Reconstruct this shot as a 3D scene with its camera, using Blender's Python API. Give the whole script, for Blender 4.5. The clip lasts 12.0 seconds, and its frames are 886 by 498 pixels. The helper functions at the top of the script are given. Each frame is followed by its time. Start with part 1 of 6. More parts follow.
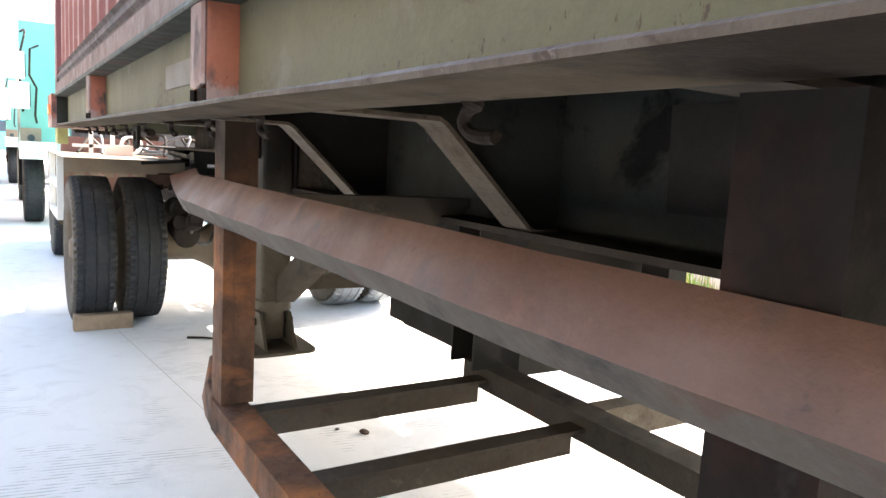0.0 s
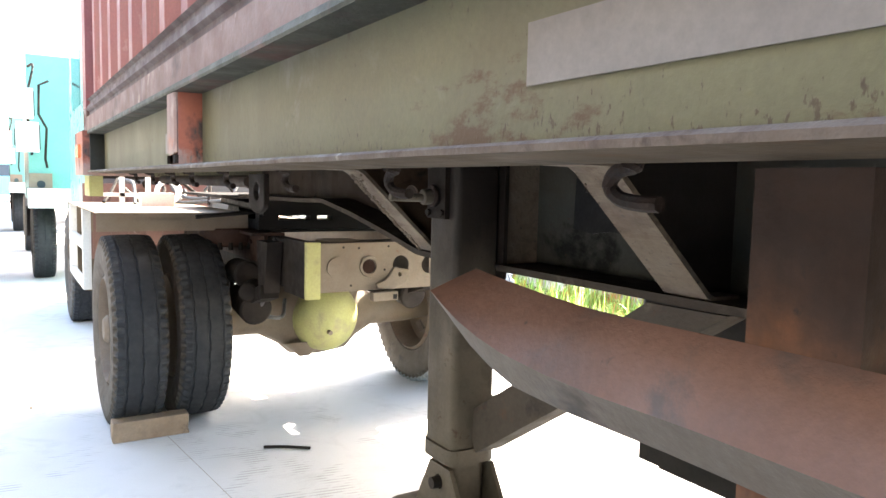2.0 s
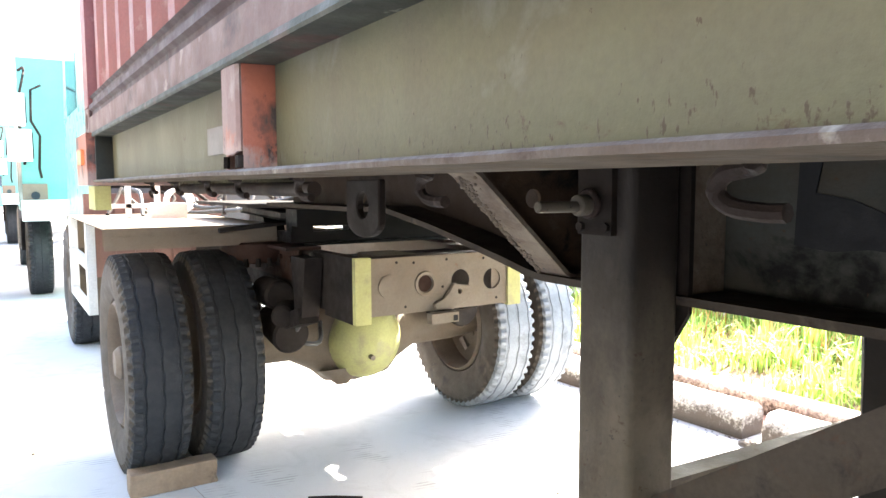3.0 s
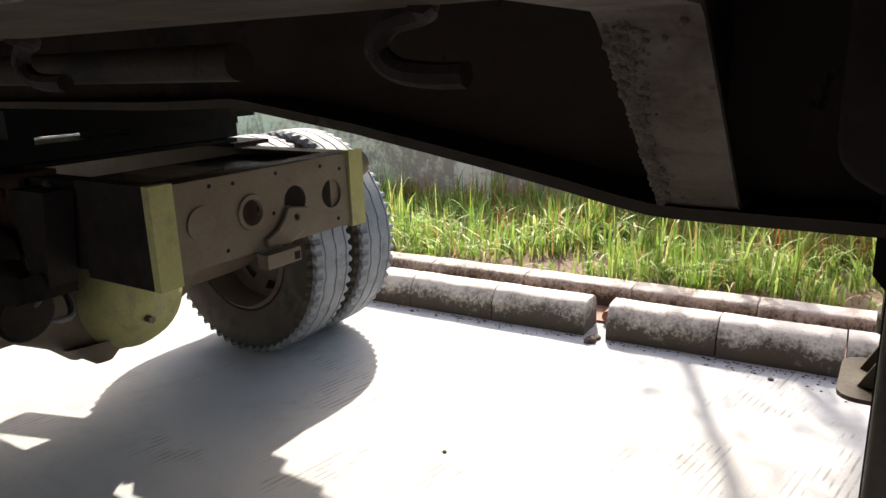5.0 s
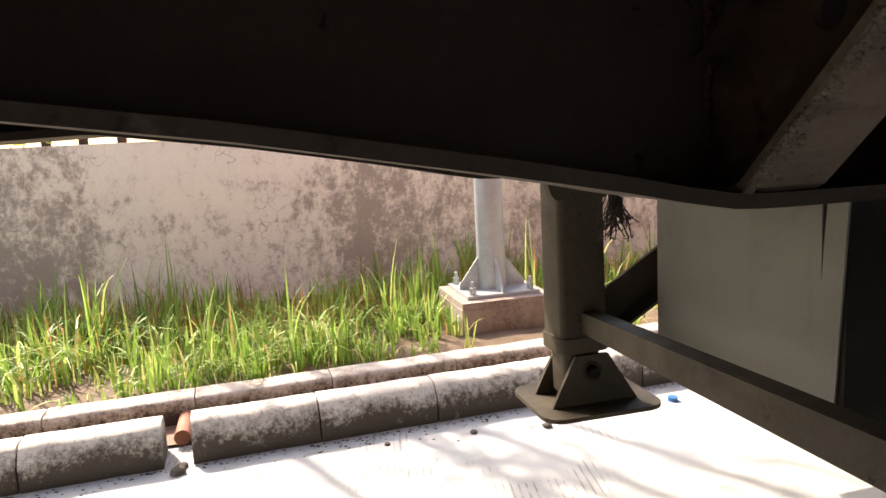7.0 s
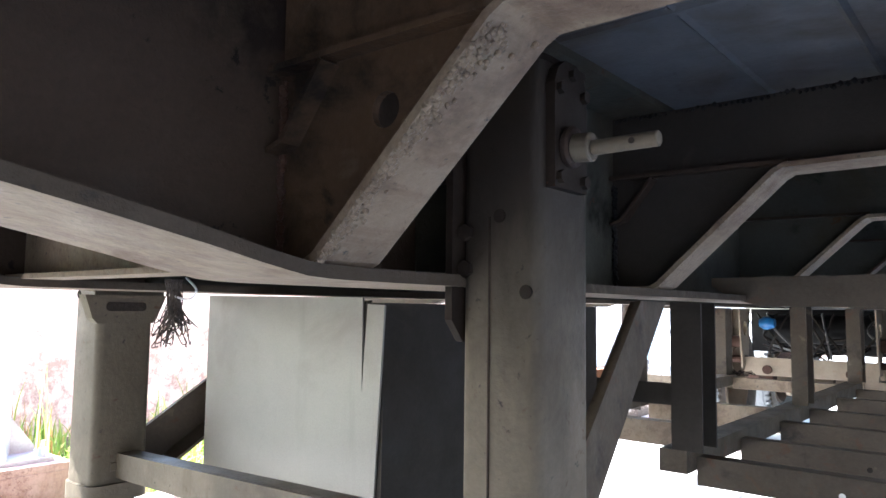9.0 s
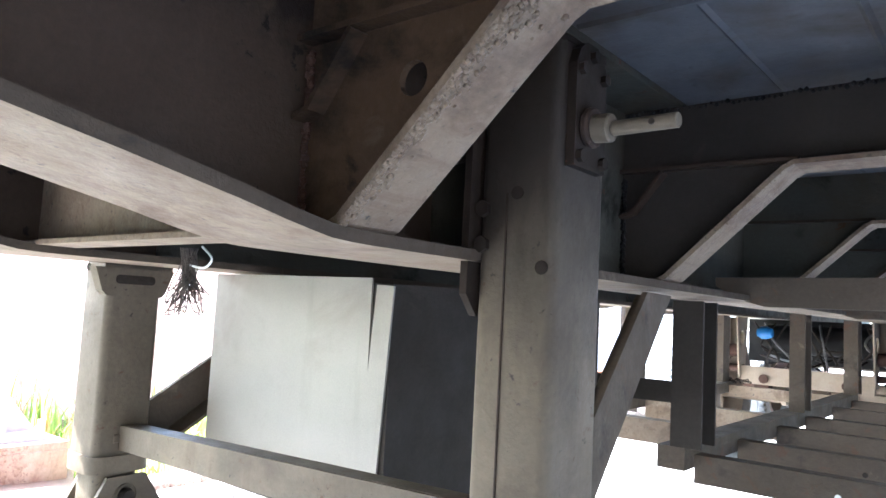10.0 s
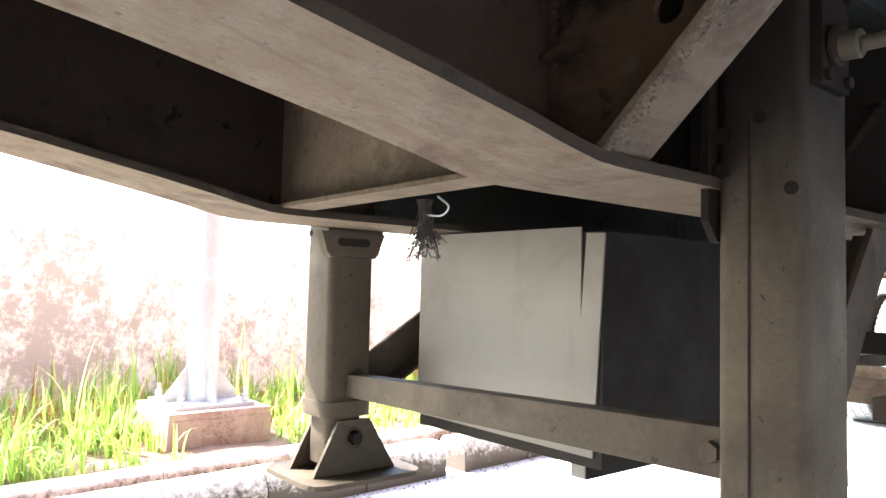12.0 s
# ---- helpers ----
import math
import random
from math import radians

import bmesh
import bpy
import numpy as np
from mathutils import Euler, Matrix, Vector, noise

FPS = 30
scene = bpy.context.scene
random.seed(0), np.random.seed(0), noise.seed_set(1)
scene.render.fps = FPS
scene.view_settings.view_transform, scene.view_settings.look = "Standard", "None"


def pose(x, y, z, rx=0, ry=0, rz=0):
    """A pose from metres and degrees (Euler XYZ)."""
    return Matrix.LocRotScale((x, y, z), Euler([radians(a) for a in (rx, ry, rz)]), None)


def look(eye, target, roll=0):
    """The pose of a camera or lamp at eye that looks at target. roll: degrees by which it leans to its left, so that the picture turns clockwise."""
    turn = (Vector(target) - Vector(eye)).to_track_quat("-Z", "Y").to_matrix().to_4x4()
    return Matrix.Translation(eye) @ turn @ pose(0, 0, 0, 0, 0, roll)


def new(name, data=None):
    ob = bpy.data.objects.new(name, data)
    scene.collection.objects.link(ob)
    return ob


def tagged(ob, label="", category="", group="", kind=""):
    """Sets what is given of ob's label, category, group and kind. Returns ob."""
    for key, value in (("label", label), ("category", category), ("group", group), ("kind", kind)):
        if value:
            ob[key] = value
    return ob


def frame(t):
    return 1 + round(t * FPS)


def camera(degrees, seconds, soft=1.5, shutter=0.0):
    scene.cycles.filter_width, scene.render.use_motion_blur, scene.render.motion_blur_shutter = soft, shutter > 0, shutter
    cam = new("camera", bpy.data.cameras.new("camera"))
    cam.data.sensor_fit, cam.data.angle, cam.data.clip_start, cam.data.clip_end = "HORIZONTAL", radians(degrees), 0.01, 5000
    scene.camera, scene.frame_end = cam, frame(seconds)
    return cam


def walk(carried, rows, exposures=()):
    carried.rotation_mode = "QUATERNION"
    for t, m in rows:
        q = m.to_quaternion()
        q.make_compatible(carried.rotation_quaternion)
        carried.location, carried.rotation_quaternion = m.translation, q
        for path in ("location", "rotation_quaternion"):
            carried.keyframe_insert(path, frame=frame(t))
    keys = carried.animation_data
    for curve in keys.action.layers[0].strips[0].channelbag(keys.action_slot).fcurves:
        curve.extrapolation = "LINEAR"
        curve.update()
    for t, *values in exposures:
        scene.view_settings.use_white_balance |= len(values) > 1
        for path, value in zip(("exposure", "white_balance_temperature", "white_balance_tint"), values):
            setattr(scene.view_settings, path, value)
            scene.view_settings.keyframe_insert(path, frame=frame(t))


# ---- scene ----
cam = camera(63.8, 12.0)
PATH = [
    (0, (1.298, 3.064, 1.251), (2.348, 4.747, 0.995), 3.2),
    (0.5, (1.26, 3.405, 1.28), (2.443, 5.005, 1.084), 2.0),
    (1, (1.259, 3.741, 1.255), (2.308, 5.43, 1.035), 1.3),
    (1.5, (1.283, 4.024, 1.276), (2.266, 5.755, 1.082), 3.0),
    (2, (1.249, 4.418, 1.286), (2.298, 6.113, 1.11), 1.3),
    (2.5, (1.258, 4.693, 1.280), (2.32, 6.379, 1.097), 1.3),
    (2.7, (1.262, 4.817, 1.284), (2.308, 6.512, 1.113), 0.1),
    (4.3, (1.237, 5.68, 1.331), (2.464, 7.23, 1.029), -1.7),
    (4.5, (1.266, 5.762, 1.307), (2.567, 7.241, 0.959), -2.3),
    (5, (1.394, 6.011, 1.281), (3.018, 7.063, 0.774), -1.8),
    (5.5, (1.436, 6.179, 1.235), (3.268, 6.828, 0.762), -0.3),
    (6, (1.492, 6.414, 1.218), (3.425, 6.667, 0.768), -1.5),
    (6.5, (1.616, 6.591, 1.176), (3.575, 6.622, 0.776), -3.1),
    (7, (1.682, 6.748, 1.162), (3.6, 6.262, 0.866), -3.1),
    (7.5, (1.67, 6.844, 1.122), (3.371, 5.823, 0.887), -1.4),
    (7.7, (1.672, 6.822, 1.086), (3.315, 5.7, 0.895), -1.2),
    (9.3, (1.709, 6.782, 1.046), (2.947, 5.222, 1.232), 1.1),
    (9.5, (1.711, 6.794, 1.046), (2.948, 5.23, 1.209), 1.1),
    (10, (1.716, 6.805, 1.005), (2.982, 5.266, 1.178), 3.0),
    (10.5, (1.76, 6.829, 0.961), (3.121, 5.365, 1.04), 2.1),
    (11, (1.773, 6.863, 0.926), (3.176, 5.439, 0.992), 1.6),
    (11.5, (1.778, 6.873, 0.919), (3.213, 5.481, 0.981), 1.7),
    (12, (1.775, 6.954, 0.921), (3.317, 5.686, 1.037), 1.4),
]
EXPOSURES = [(0.0, 3.65, 6750, 8), (0.5, 4.05, 6650, 8), (1.0, 3.9, 6750, 8), (1.5, 3.85, 6750, 8), (2.7, 4.0, 6600, 8), (4.3, 3.9, 6150, 8), (4.6, 3.2, 6100, 8), (4.9, 1.95, 6550, 10), (5.2, 0.85, 6750, 12), (5.6, 0.85, 6800, 12), (6.3, 1.5, 7000, 12), (7.0, 1.70, 7100, 13), (7.7, 2.28, 7000, 13), (9.3, 4.25, 5450, 8), (10.05, 4.6, 5450, 8), (10.55, 4.46, 5400, 9), (11.0, 3.85, 5850, 9), (12.0, 3.68, 6200, 11)]
walk(cam, [(t, look(eye, target, roll)) for t, eye, target, roll in PATH], EXPOSURES)

# ---- light ----
SUN_DIR = Vector((1.0, 0.47, 1.0)).normalized()
sun_data = bpy.data.lights.new("sun", "SUN")
sun_data.energy, sun_data.angle, sun_data.color = 3.6, radians(0.6), (1.0, 0.925, 0.81)
sun = new("sun", sun_data)
sun.matrix_world = look((0, 0, 30), Vector((0, 0, 30)) - SUN_DIR)
world = bpy.data.worlds.new("sky")
scene.world = world
world.use_nodes = True
wn = world.node_tree
sky = wn.nodes.new("ShaderNodeTexSky")
sky.sky_type, sky.sun_disc = "NISHITA", False
sky.sun_elevation = math.asin(SUN_DIR.z)
sky.sun_rotation = math.atan2(SUN_DIR.x, SUN_DIR.y)
sky.air_density, sky.dust_density, sky.ozone_density = 1.2, 3.0, 1.0
wn.links.new(sky.outputs["Color"], wn.nodes["Background"].inputs["Color"])
wn.nodes["Background"].inputs["Strength"].default_value = 0.15


# ---- materials ----
def shader(name):
    m = bpy.data.materials.new(name)
    m.use_nodes = True
    nt = m.node_tree
    return m, nt, nt.nodes["Principled BSDF"]


def noise_node(nt, vec, scale, detail=5.0, rough=0.6, distort=0.0):
    n = nt.nodes.new("ShaderNodeTexNoise")
    n.inputs["Scale"].default_value = scale
    n.inputs["Detail"].default_value = detail
    n.inputs["Roughness"].default_value = rough
    n.inputs["Distortion"].default_value = distort
    nt.links.new(vec, n.inputs["Vector"])
    return n.outputs["Fac"]


def ramp(nt, fac, lo, hi, c0=(0, 0, 0), c1=(1, 1, 1)):
    r = nt.nodes.new("ShaderNodeValToRGB")
    r.color_ramp.elements[0].position, r.color_ramp.elements[1].position = lo, hi
    r.color_ramp.elements[0].color, r.color_ramp.elements[1].color = (*c0, 1), (*c1, 1)
    nt.links.new(fac, r.inputs["Fac"])
    return r.outputs["Color"]


def mix(nt, fac, a, b, blend="MIX"):
    n = nt.nodes.new("ShaderNodeMix")
    n.data_type, n.blend_type = "RGBA", blend
    for sock, v in ((n.inputs["Factor"], fac), (n.inputs["A"], a), (n.inputs["B"], b)):
        if isinstance(v, (int, float)):
            sock.default_value = v
        elif isinstance(v, tuple):
            sock.default_value = (*v, 1)
        else:
            nt.links.new(v, sock)
    return n.outputs["Result"]


def coords(nt, stretch=(1, 1, 1)):
    t = nt.nodes.new("ShaderNodeTexCoord")
    mp = nt.nodes.new("ShaderNodeMapping")
    mp.inputs["Scale"].default_value = stretch
    nt.links.new(t.outputs["Object"], mp.inputs["Vector"])
    return mp.outputs["Vector"]


def bump_to(nt, bsdf, height, strength, distance=0.01):
    b = nt.nodes.new("ShaderNodeBump")
    b.inputs["Strength"].default_value, b.inputs["Distance"].default_value = strength, distance
    nt.links.new(height, b.inputs["Height"])
    nt.links.new(b.outputs["Normal"], bsdf.inputs["Normal"])


def value(nt, op, a, b):
    n = nt.nodes.new("ShaderNodeMath")
    n.operation = op
    for sock, v in ((n.inputs[0], a), (n.inputs[1], b)):
        if isinstance(v, (int, float)):
            sock.default_value = v
        else:
            nt.links.new(v, sock)
    return n.outputs[0]


def axis_of(nt, vec, k):
    s = nt.nodes.new("ShaderNodeSeparateXYZ")
    nt.links.new(vec, s.inputs[0])
    return s.outputs[k]


def weathered(name, c1, c2, scale=5.0, rough=0.65, metal=0.0, spots=(), bump=0.25, fine=90.0, streak=0.0, streak_col=(0.1, 0.07, 0.05), vary=0.0, along=None, dark_top=None, dark_band=None):
    """Painted or bare surface: two tones, fine grain, patches (colour, scale, low, high) and runs down from the top."""
    m, nt, bsdf = shader(name)
    v = coords(nt)
    col = mix(nt, ramp(nt, noise_node(nt, v, scale), 0.32, 0.68), c1, c2)
    grain = noise_node(nt, v, fine, 3.0, 0.7)
    col = mix(nt, 0.55, col, ramp(nt, grain, 0.25, 0.75, (0.62, 0.62, 0.62), (1, 1, 1)), "MULTIPLY")
    for colour, sc, lo, hi in spots:
        col = mix(nt, ramp(nt, noise_node(nt, v, sc, 7.0, 0.65, 0.4), lo, hi), col, colour)
    if streak:
        run = noise_node(nt, coords(nt, (1, 1, 0.09)), 26.0, 4.0, 0.6)
        msk = mix(nt, 1.0, ramp(nt, run, 0.55, 0.72), ramp(nt, noise_node(nt, v, 2.2), 0.4, 0.62), "MULTIPLY")
        col = mix(nt, mix(nt, 1.0, msk, (streak, streak, streak), "MULTIPLY"), col, streak_col)
    # darker upwards: grease, plus the shade under the deck put into the colour
    if dark_top:
        low, colour = dark_top
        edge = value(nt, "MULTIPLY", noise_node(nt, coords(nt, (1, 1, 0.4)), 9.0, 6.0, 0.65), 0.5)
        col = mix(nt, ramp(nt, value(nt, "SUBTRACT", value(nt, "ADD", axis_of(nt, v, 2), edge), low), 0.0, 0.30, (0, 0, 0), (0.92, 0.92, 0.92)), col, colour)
    if along:
        grainy = noise_node(nt, coords(nt, (1, 0.06, 1)), 38.0, 6.0, 0.7)
        blot = noise_node(nt, coords(nt, (1, 0.35, 1)), 8.0, 7.0, 0.72, 0.5)
        col = mix(nt, ramp(nt, grainy, 0.50, 0.66, (0, 0, 0), (0.6, 0.6, 0.6)), col, along)
        col = mix(nt, ramp(nt, blot, 0.56, 0.68, (0, 0, 0), (0.75, 0.75, 0.75)), col, tuple(c * 0.7 for c in along))
    # ragged darker stretch along y around mid
    if dark_band:
        mid, half, colour = dark_band
        away = value(nt, "MULTIPLY", value(nt, "SUBTRACT", value(nt, "ABSOLUTE", value(nt, "SUBTRACT", axis_of(nt, v, 1), mid), 0.0), half), 1.6)
        blot = value(nt, "SUBTRACT", value(nt, "MULTIPLY", noise_node(nt, v, 9.0, 6.0, 0.65), 0.7), away)
        col = mix(nt, ramp(nt, blot, 0.20, 0.36, (0, 0, 0), (0.92, 0.92, 0.92)), col, colour)
    if vary:
        info = nt.nodes.new("ShaderNodeObjectInfo")
        col = mix(nt, vary, col, ramp(nt, info.outputs["Random"], 0.0, 1.0, (0.45, 0.45, 0.45), (1.0, 1.0, 1.0)), "MULTIPLY")
    nt.links.new(col, bsdf.inputs["Base Color"])
    rr = ramp(nt, noise_node(nt, v, scale * 3), 0.3, 0.7, (max(rough - 0.15, 0.05),) * 3, (min(rough + 0.15, 1),) * 3)
    nt.links.new(rr, bsdf.inputs["Roughness"])
    bsdf.inputs["Metallic"].default_value = metal
    if bump:
        bump_to(nt, bsdf, grain, bump, 0.003)
    return m


RUST = (0.12, 0.047, 0.023)
GRIME = (0.024, 0.02, 0.018)
DUST = (0.14, 0.115, 0.09)


def rail_paint(name, c1, c2, dirt, low, drip_col, rust_at=None, chips=()):
    """Old paint on the side rail: dirt film, dark drips up from the lower edge, rust along a stretch of it."""
    m, nt, b = shader(name)
    v = coords(nt)
    z, y = axis_of(nt, v, 2), axis_of(nt, v, 1)
    col = mix(nt, ramp(nt, noise_node(nt, v, 2.4, 5.0), 0.35, 0.65), c1, c2)
    film = noise_node(nt, coords(nt, (1, 1, 0.6)), 1.7, 7.0, 0.7, 0.6)
    col = mix(nt, ramp(nt, film, 0.46, 0.70, (0, 0, 0), (0.8, 0.8, 0.8)), col, dirt)
    grain = noise_node(nt, v, 110.0, 3.0, 0.7)
    col = mix(nt, 0.5, col, ramp(nt, grain, 0.25, 0.75, (0.68, 0.68, 0.68), (1, 1, 1)), "MULTIPLY")
    for colour, sc, lo, hi in chips:
        col = mix(nt, ramp(nt, noise_node(nt, v, sc, 7.0, 0.65, 0.4), lo, hi), col, colour)
    runs = noise_node(nt, coords(nt, (1, 1, 0.42)), 150.0, 4.0, 0.6)
    reach = value(nt, "MULTIPLY", value(nt, "SUBTRACT", z, low), 2.4)
    zone = value(nt, "MULTIPLY", value(nt, "SUBTRACT", noise_node(nt, v, 3.0, 3.0), 0.5), 0.22)
    drips = ramp(nt, value(nt, "ADD", value(nt, "SUBTRACT", runs, reach), zone), 0.555, 0.625, (0, 0, 0), (0.85, 0.85, 0.85))
    col = mix(nt, drips, col, drip_col)
    far = value(nt, "SUBTRACT", runs, value(nt, "MULTIPLY", zone, -0.35))
    col = mix(nt, ramp(nt, far, 0.69, 0.72, (0, 0, 0), (0.8, 0.8, 0.8)), col, drip_col)
    if low > 1.33:
        bare = value(nt, "SUBTRACT", noise_node(nt, coords(nt, (1, 1.5, 0.6)), 14.0, 6.0, 0.7), value(nt, "MULTIPLY", value(nt, "SUBTRACT", z, 1.345), 5.0))
        col = mix(nt, ramp(nt, bare, 0.40, 0.52, (0, 0, 0), (0.75, 0.75, 0.75)), col, (0.36, 0.25, 0.21))
    if rust_at:
        mid, half = rust_at
        near = value(nt, "MULTIPLY", value(nt, "ABSOLUTE", value(nt, "SUBTRACT", y, mid), 0.0), 0.22 / half)
        rot = value(nt, "SUBTRACT", value(nt, "SUBTRACT", noise_node(nt, coords(nt, (1, 0.7, 1.6)), 15.0, 7.0, 0.7), near), value(nt, "MULTIPLY", reach, 0.9))
        col = mix(nt, ramp(nt, rot, 0.40, 0.50, (0, 0, 0), (0.85, 0.85, 0.85)), col, (0.075, 0.036, 0.015))
    nt.links.new(col, b.inputs["Base Color"])
    nt.links.new(ramp(nt, film, 0.3, 0.7, (0.45, 0.45, 0.45), (0.75, 0.75, 0.75)), b.inputs["Roughness"])
    bump_to(nt, b, mix(nt, 0.6, grain, drips, "ADD"), 0.25, 0.003)
    return m


M_OLIVE = rail_paint("olive_paint", (0.120, 0.112, 0.054), (0.148, 0.135, 0.072), (0.135, 0.108, 0.075), 1.322, (0.06, 0.038, 0.02), (4.98, 0.34), (((0.17, 0.16, 0.12), 5.0, 0.60, 0.72), ((0.09, 0.06, 0.035), 11.0, 0.66, 0.70)))
M_LIP = weathered("dusty_rust_flange", (0.066, 0.047, 0.028), (0.086, 0.062, 0.038), 4.0, 0.85, spots=(((0.07, 0.036, 0.018), 12.0, 0.56, 0.68), ((0.085, 0.068, 0.040), 7.0, 0.58, 0.72), ((0.025, 0.017, 0.012), 6.0, 0.56, 0.66)), bump=0.5, along=(0.034, 0.023, 0.015), dark_band=(3.0, 0.32, (0.017, 0.0105, 0.007)))
M_TDARK = weathered("dark_grey_sheet", (0.021, 0.0170, 0.0140), (0.029, 0.024, 0.020), 3.0, 0.7, spots=(((0.07, 0.057, 0.045), 5.0, 0.62, 0.9),))
M_RED = rail_paint("orange_red_paint", (0.46, 0.115, 0.045), (0.36, 0.10, 0.055), (0.21, 0.10, 0.07), 1.335, (0.03, 0.018, 0.014), None, (((0.42, 0.28, 0.22), 6.0, 0.58, 0.68), ((0.040, 0.024, 0.020), 6.0, 0.51, 0.62)))
M_BARRED = weathered("oxide_red_paint", (0.100, 0.047, 0.032), (0.142, 0.072, 0.050), 2.6, 0.55,
                     spots=(((0.045, 0.024, 0.018), 2.2, 0.50, 0.64), ((0.06, 0.04, 0.034), 9.0, 0.56, 0.66), (GRIME, 24.0, 0.64, 0.72), ((0.20, 0.10, 0.065), 3.7, 0.58, 0.76)), bump=0.25, streak=0.3, streak_col=(0.05, 0.03, 0.025))
M_BARLOW = weathered("dirt_caked_red_paint", (0.092, 0.076, 0.060), (0.118, 0.096, 0.074), 4.0, 0.8, spots=((GRIME, 8.0, 0.55, 0.7), ((0.10, 0.045, 0.03), 5.0, 0.56, 0.68)), bump=0.5)
M_POST = weathered("rusty_brown_post_paint", (0.140, 0.066, 0.038), (0.175, 0.092, 0.060), 5.0, 0.7,
                   spots=(((0.150, 0.066, 0.030), 3.0, 0.52, 0.66), ((0.030, 0.018, 0.013), 2.6, 0.54, 0.66), ((0.04, 0.024, 0.018), 11.0, 0.60, 0.68), ((0.055, 0.030, 0.019), 3.2, 0.46, 0.68), ((0.26, 0.098, 0.036), 4.5, 0.50, 0.66), (GRIME, 7.0, 0.58, 0.74), (GRIME, 40.0, 0.62, 0.72)), streak=0.9, streak_col=(0.035, 0.02, 0.013), dark_top=(1.22, (0.022, 0.013, 0.009)))
# rearward uprights: near-black version of the post colour
M_POSTBLACK = weathered("near_black_post", (0.008, 0.0055, 0.0045), (0.013, 0.008, 0.006), 5.0, 0.7, spots=(((0.036, 0.013, 0.008), 3.4, 0.52, 0.70), (GRIME, 12.0, 0.6, 0.7)), streak=0.4, streak_col=(0.008, 0.006, 0.005))
M_BEAM = weathered("grimy_chassis_paint", (0.033, 0.033, 0.027), (0.046, 0.045, 0.037), 3.0, 0.75,
                   spots=(((0.034, 0.027, 0.018), 1.9, 0.50, 0.68), (GRIME, 5.0, 0.6, 0.75), ((0.050, 0.040, 0.028), 8.0, 0.60, 0.78), ((0.006, 0.005, 0.004), 3.6, 0.58, 0.66), ((0.045, 0.02, 0.01), 30.0, 0.64, 0.70)), bump=0.5)
M_NECK = weathered("dark_brown_web", (0.0265, 0.0168, 0.0115), (0.036, 0.0240, 0.0170), 2.2, 0.75, spots=(((0.012, 0.008, 0.0065), 3.0, 0.54, 0.66), ((0.006, 0.0045, 0.004), 13.0, 0.635, 0.665), ((0.048, 0.034, 0.022), 6.0, 0.62, 0.78), ((0.008, 0.006, 0.005), 22.0, 0.70, 0.73)), bump=0.5)
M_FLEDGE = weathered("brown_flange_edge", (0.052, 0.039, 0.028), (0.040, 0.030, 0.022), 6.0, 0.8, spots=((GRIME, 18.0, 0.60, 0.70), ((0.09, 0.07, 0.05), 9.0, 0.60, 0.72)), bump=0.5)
M_DECK = weathered("blue_grey_deck_plate", (0.046, 0.047, 0.052), (0.064, 0.065, 0.070), 2.0, 0.7, spots=((GRIME, 14.0, 0.60, 0.70), ((0.03, 0.022, 0.016), 3.0, 0.52, 0.66), ((0.015, 0.012, 0.010), 40.0, 0.66, 0.70)), bump=0.3)
M_EDGE = weathered("worn_pinkish_edge", (0.115, 0.085, 0.062), (0.072, 0.046, 0.031), 14.0, 0.7, spots=(((0.05, 0.028, 0.018), 20.0, 0.55, 0.65), ((0.30, 0.26, 0.21), 9.0, 0.62, 0.72)), bump=0.5)
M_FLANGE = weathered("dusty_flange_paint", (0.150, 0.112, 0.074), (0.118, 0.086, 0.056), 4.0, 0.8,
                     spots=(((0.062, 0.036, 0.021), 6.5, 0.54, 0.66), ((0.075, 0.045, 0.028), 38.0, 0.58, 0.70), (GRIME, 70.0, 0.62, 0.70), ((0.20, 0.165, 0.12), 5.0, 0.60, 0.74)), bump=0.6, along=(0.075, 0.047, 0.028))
M_RACK = weathered("brown_dusty_rack_steel", (0.056, 0.045, 0.034), (0.076, 0.060, 0.045), 5.0, 0.75, spots=(((0.07, 0.042, 0.027), 16.0, 0.58, 0.68), (GRIME, 9.0, 0.56, 0.7), ((0.16, 0.13, 0.10), 6.0, 0.62, 0.75)), bump=0.4)
M_WEBOIL = weathered("oil_stained_brown_web", (0.052, 0.030, 0.017), (0.070, 0.043, 0.025), 3.0, 0.75, spots=(((0.008, 0.006, 0.005), 3.3, 0.50, 0.60), ((0.012, 0.009, 0.007), 9.0, 0.60, 0.68), ((0.09, 0.07, 0.05), 7.0, 0.62, 0.75)), bump=0.5)
M_LEG = weathered("dusty_grey_leg_paint", (0.074, 0.061, 0.044), (0.098, 0.080, 0.058), 2.5, 0.62,
                  spots=(((0.120, 0.098, 0.070), 2.2, 0.50, 0.70), ((0.045, 0.034, 0.025), 3.2, 0.52, 0.68), ((0.060, 0.036, 0.022), 34.0, 0.63, 0.70), (GRIME, 60.0, 0.64, 0.70)), bump=0.35, streak=0.5, streak_col=(0.05, 0.03, 0.018))
# near leg: upper part darkened for grease and deep shade together
M_LEGDARK = weathered("dark_topped_grey_leg_paint", (0.074, 0.061, 0.044), (0.098, 0.080, 0.058), 2.5, 0.62,
                  spots=(((0.120, 0.098, 0.070), 2.2, 0.50, 0.70), ((0.045, 0.034, 0.025), 3.2, 0.52, 0.68), ((0.060, 0.036, 0.022), 34.0, 0.63, 0.70), (GRIME, 60.0, 0.64, 0.70)), bump=0.35, streak=0.5, streak_col=(0.05, 0.03, 0.018), dark_top=(1.13, (0.013, 0.0095, 0.0075)))
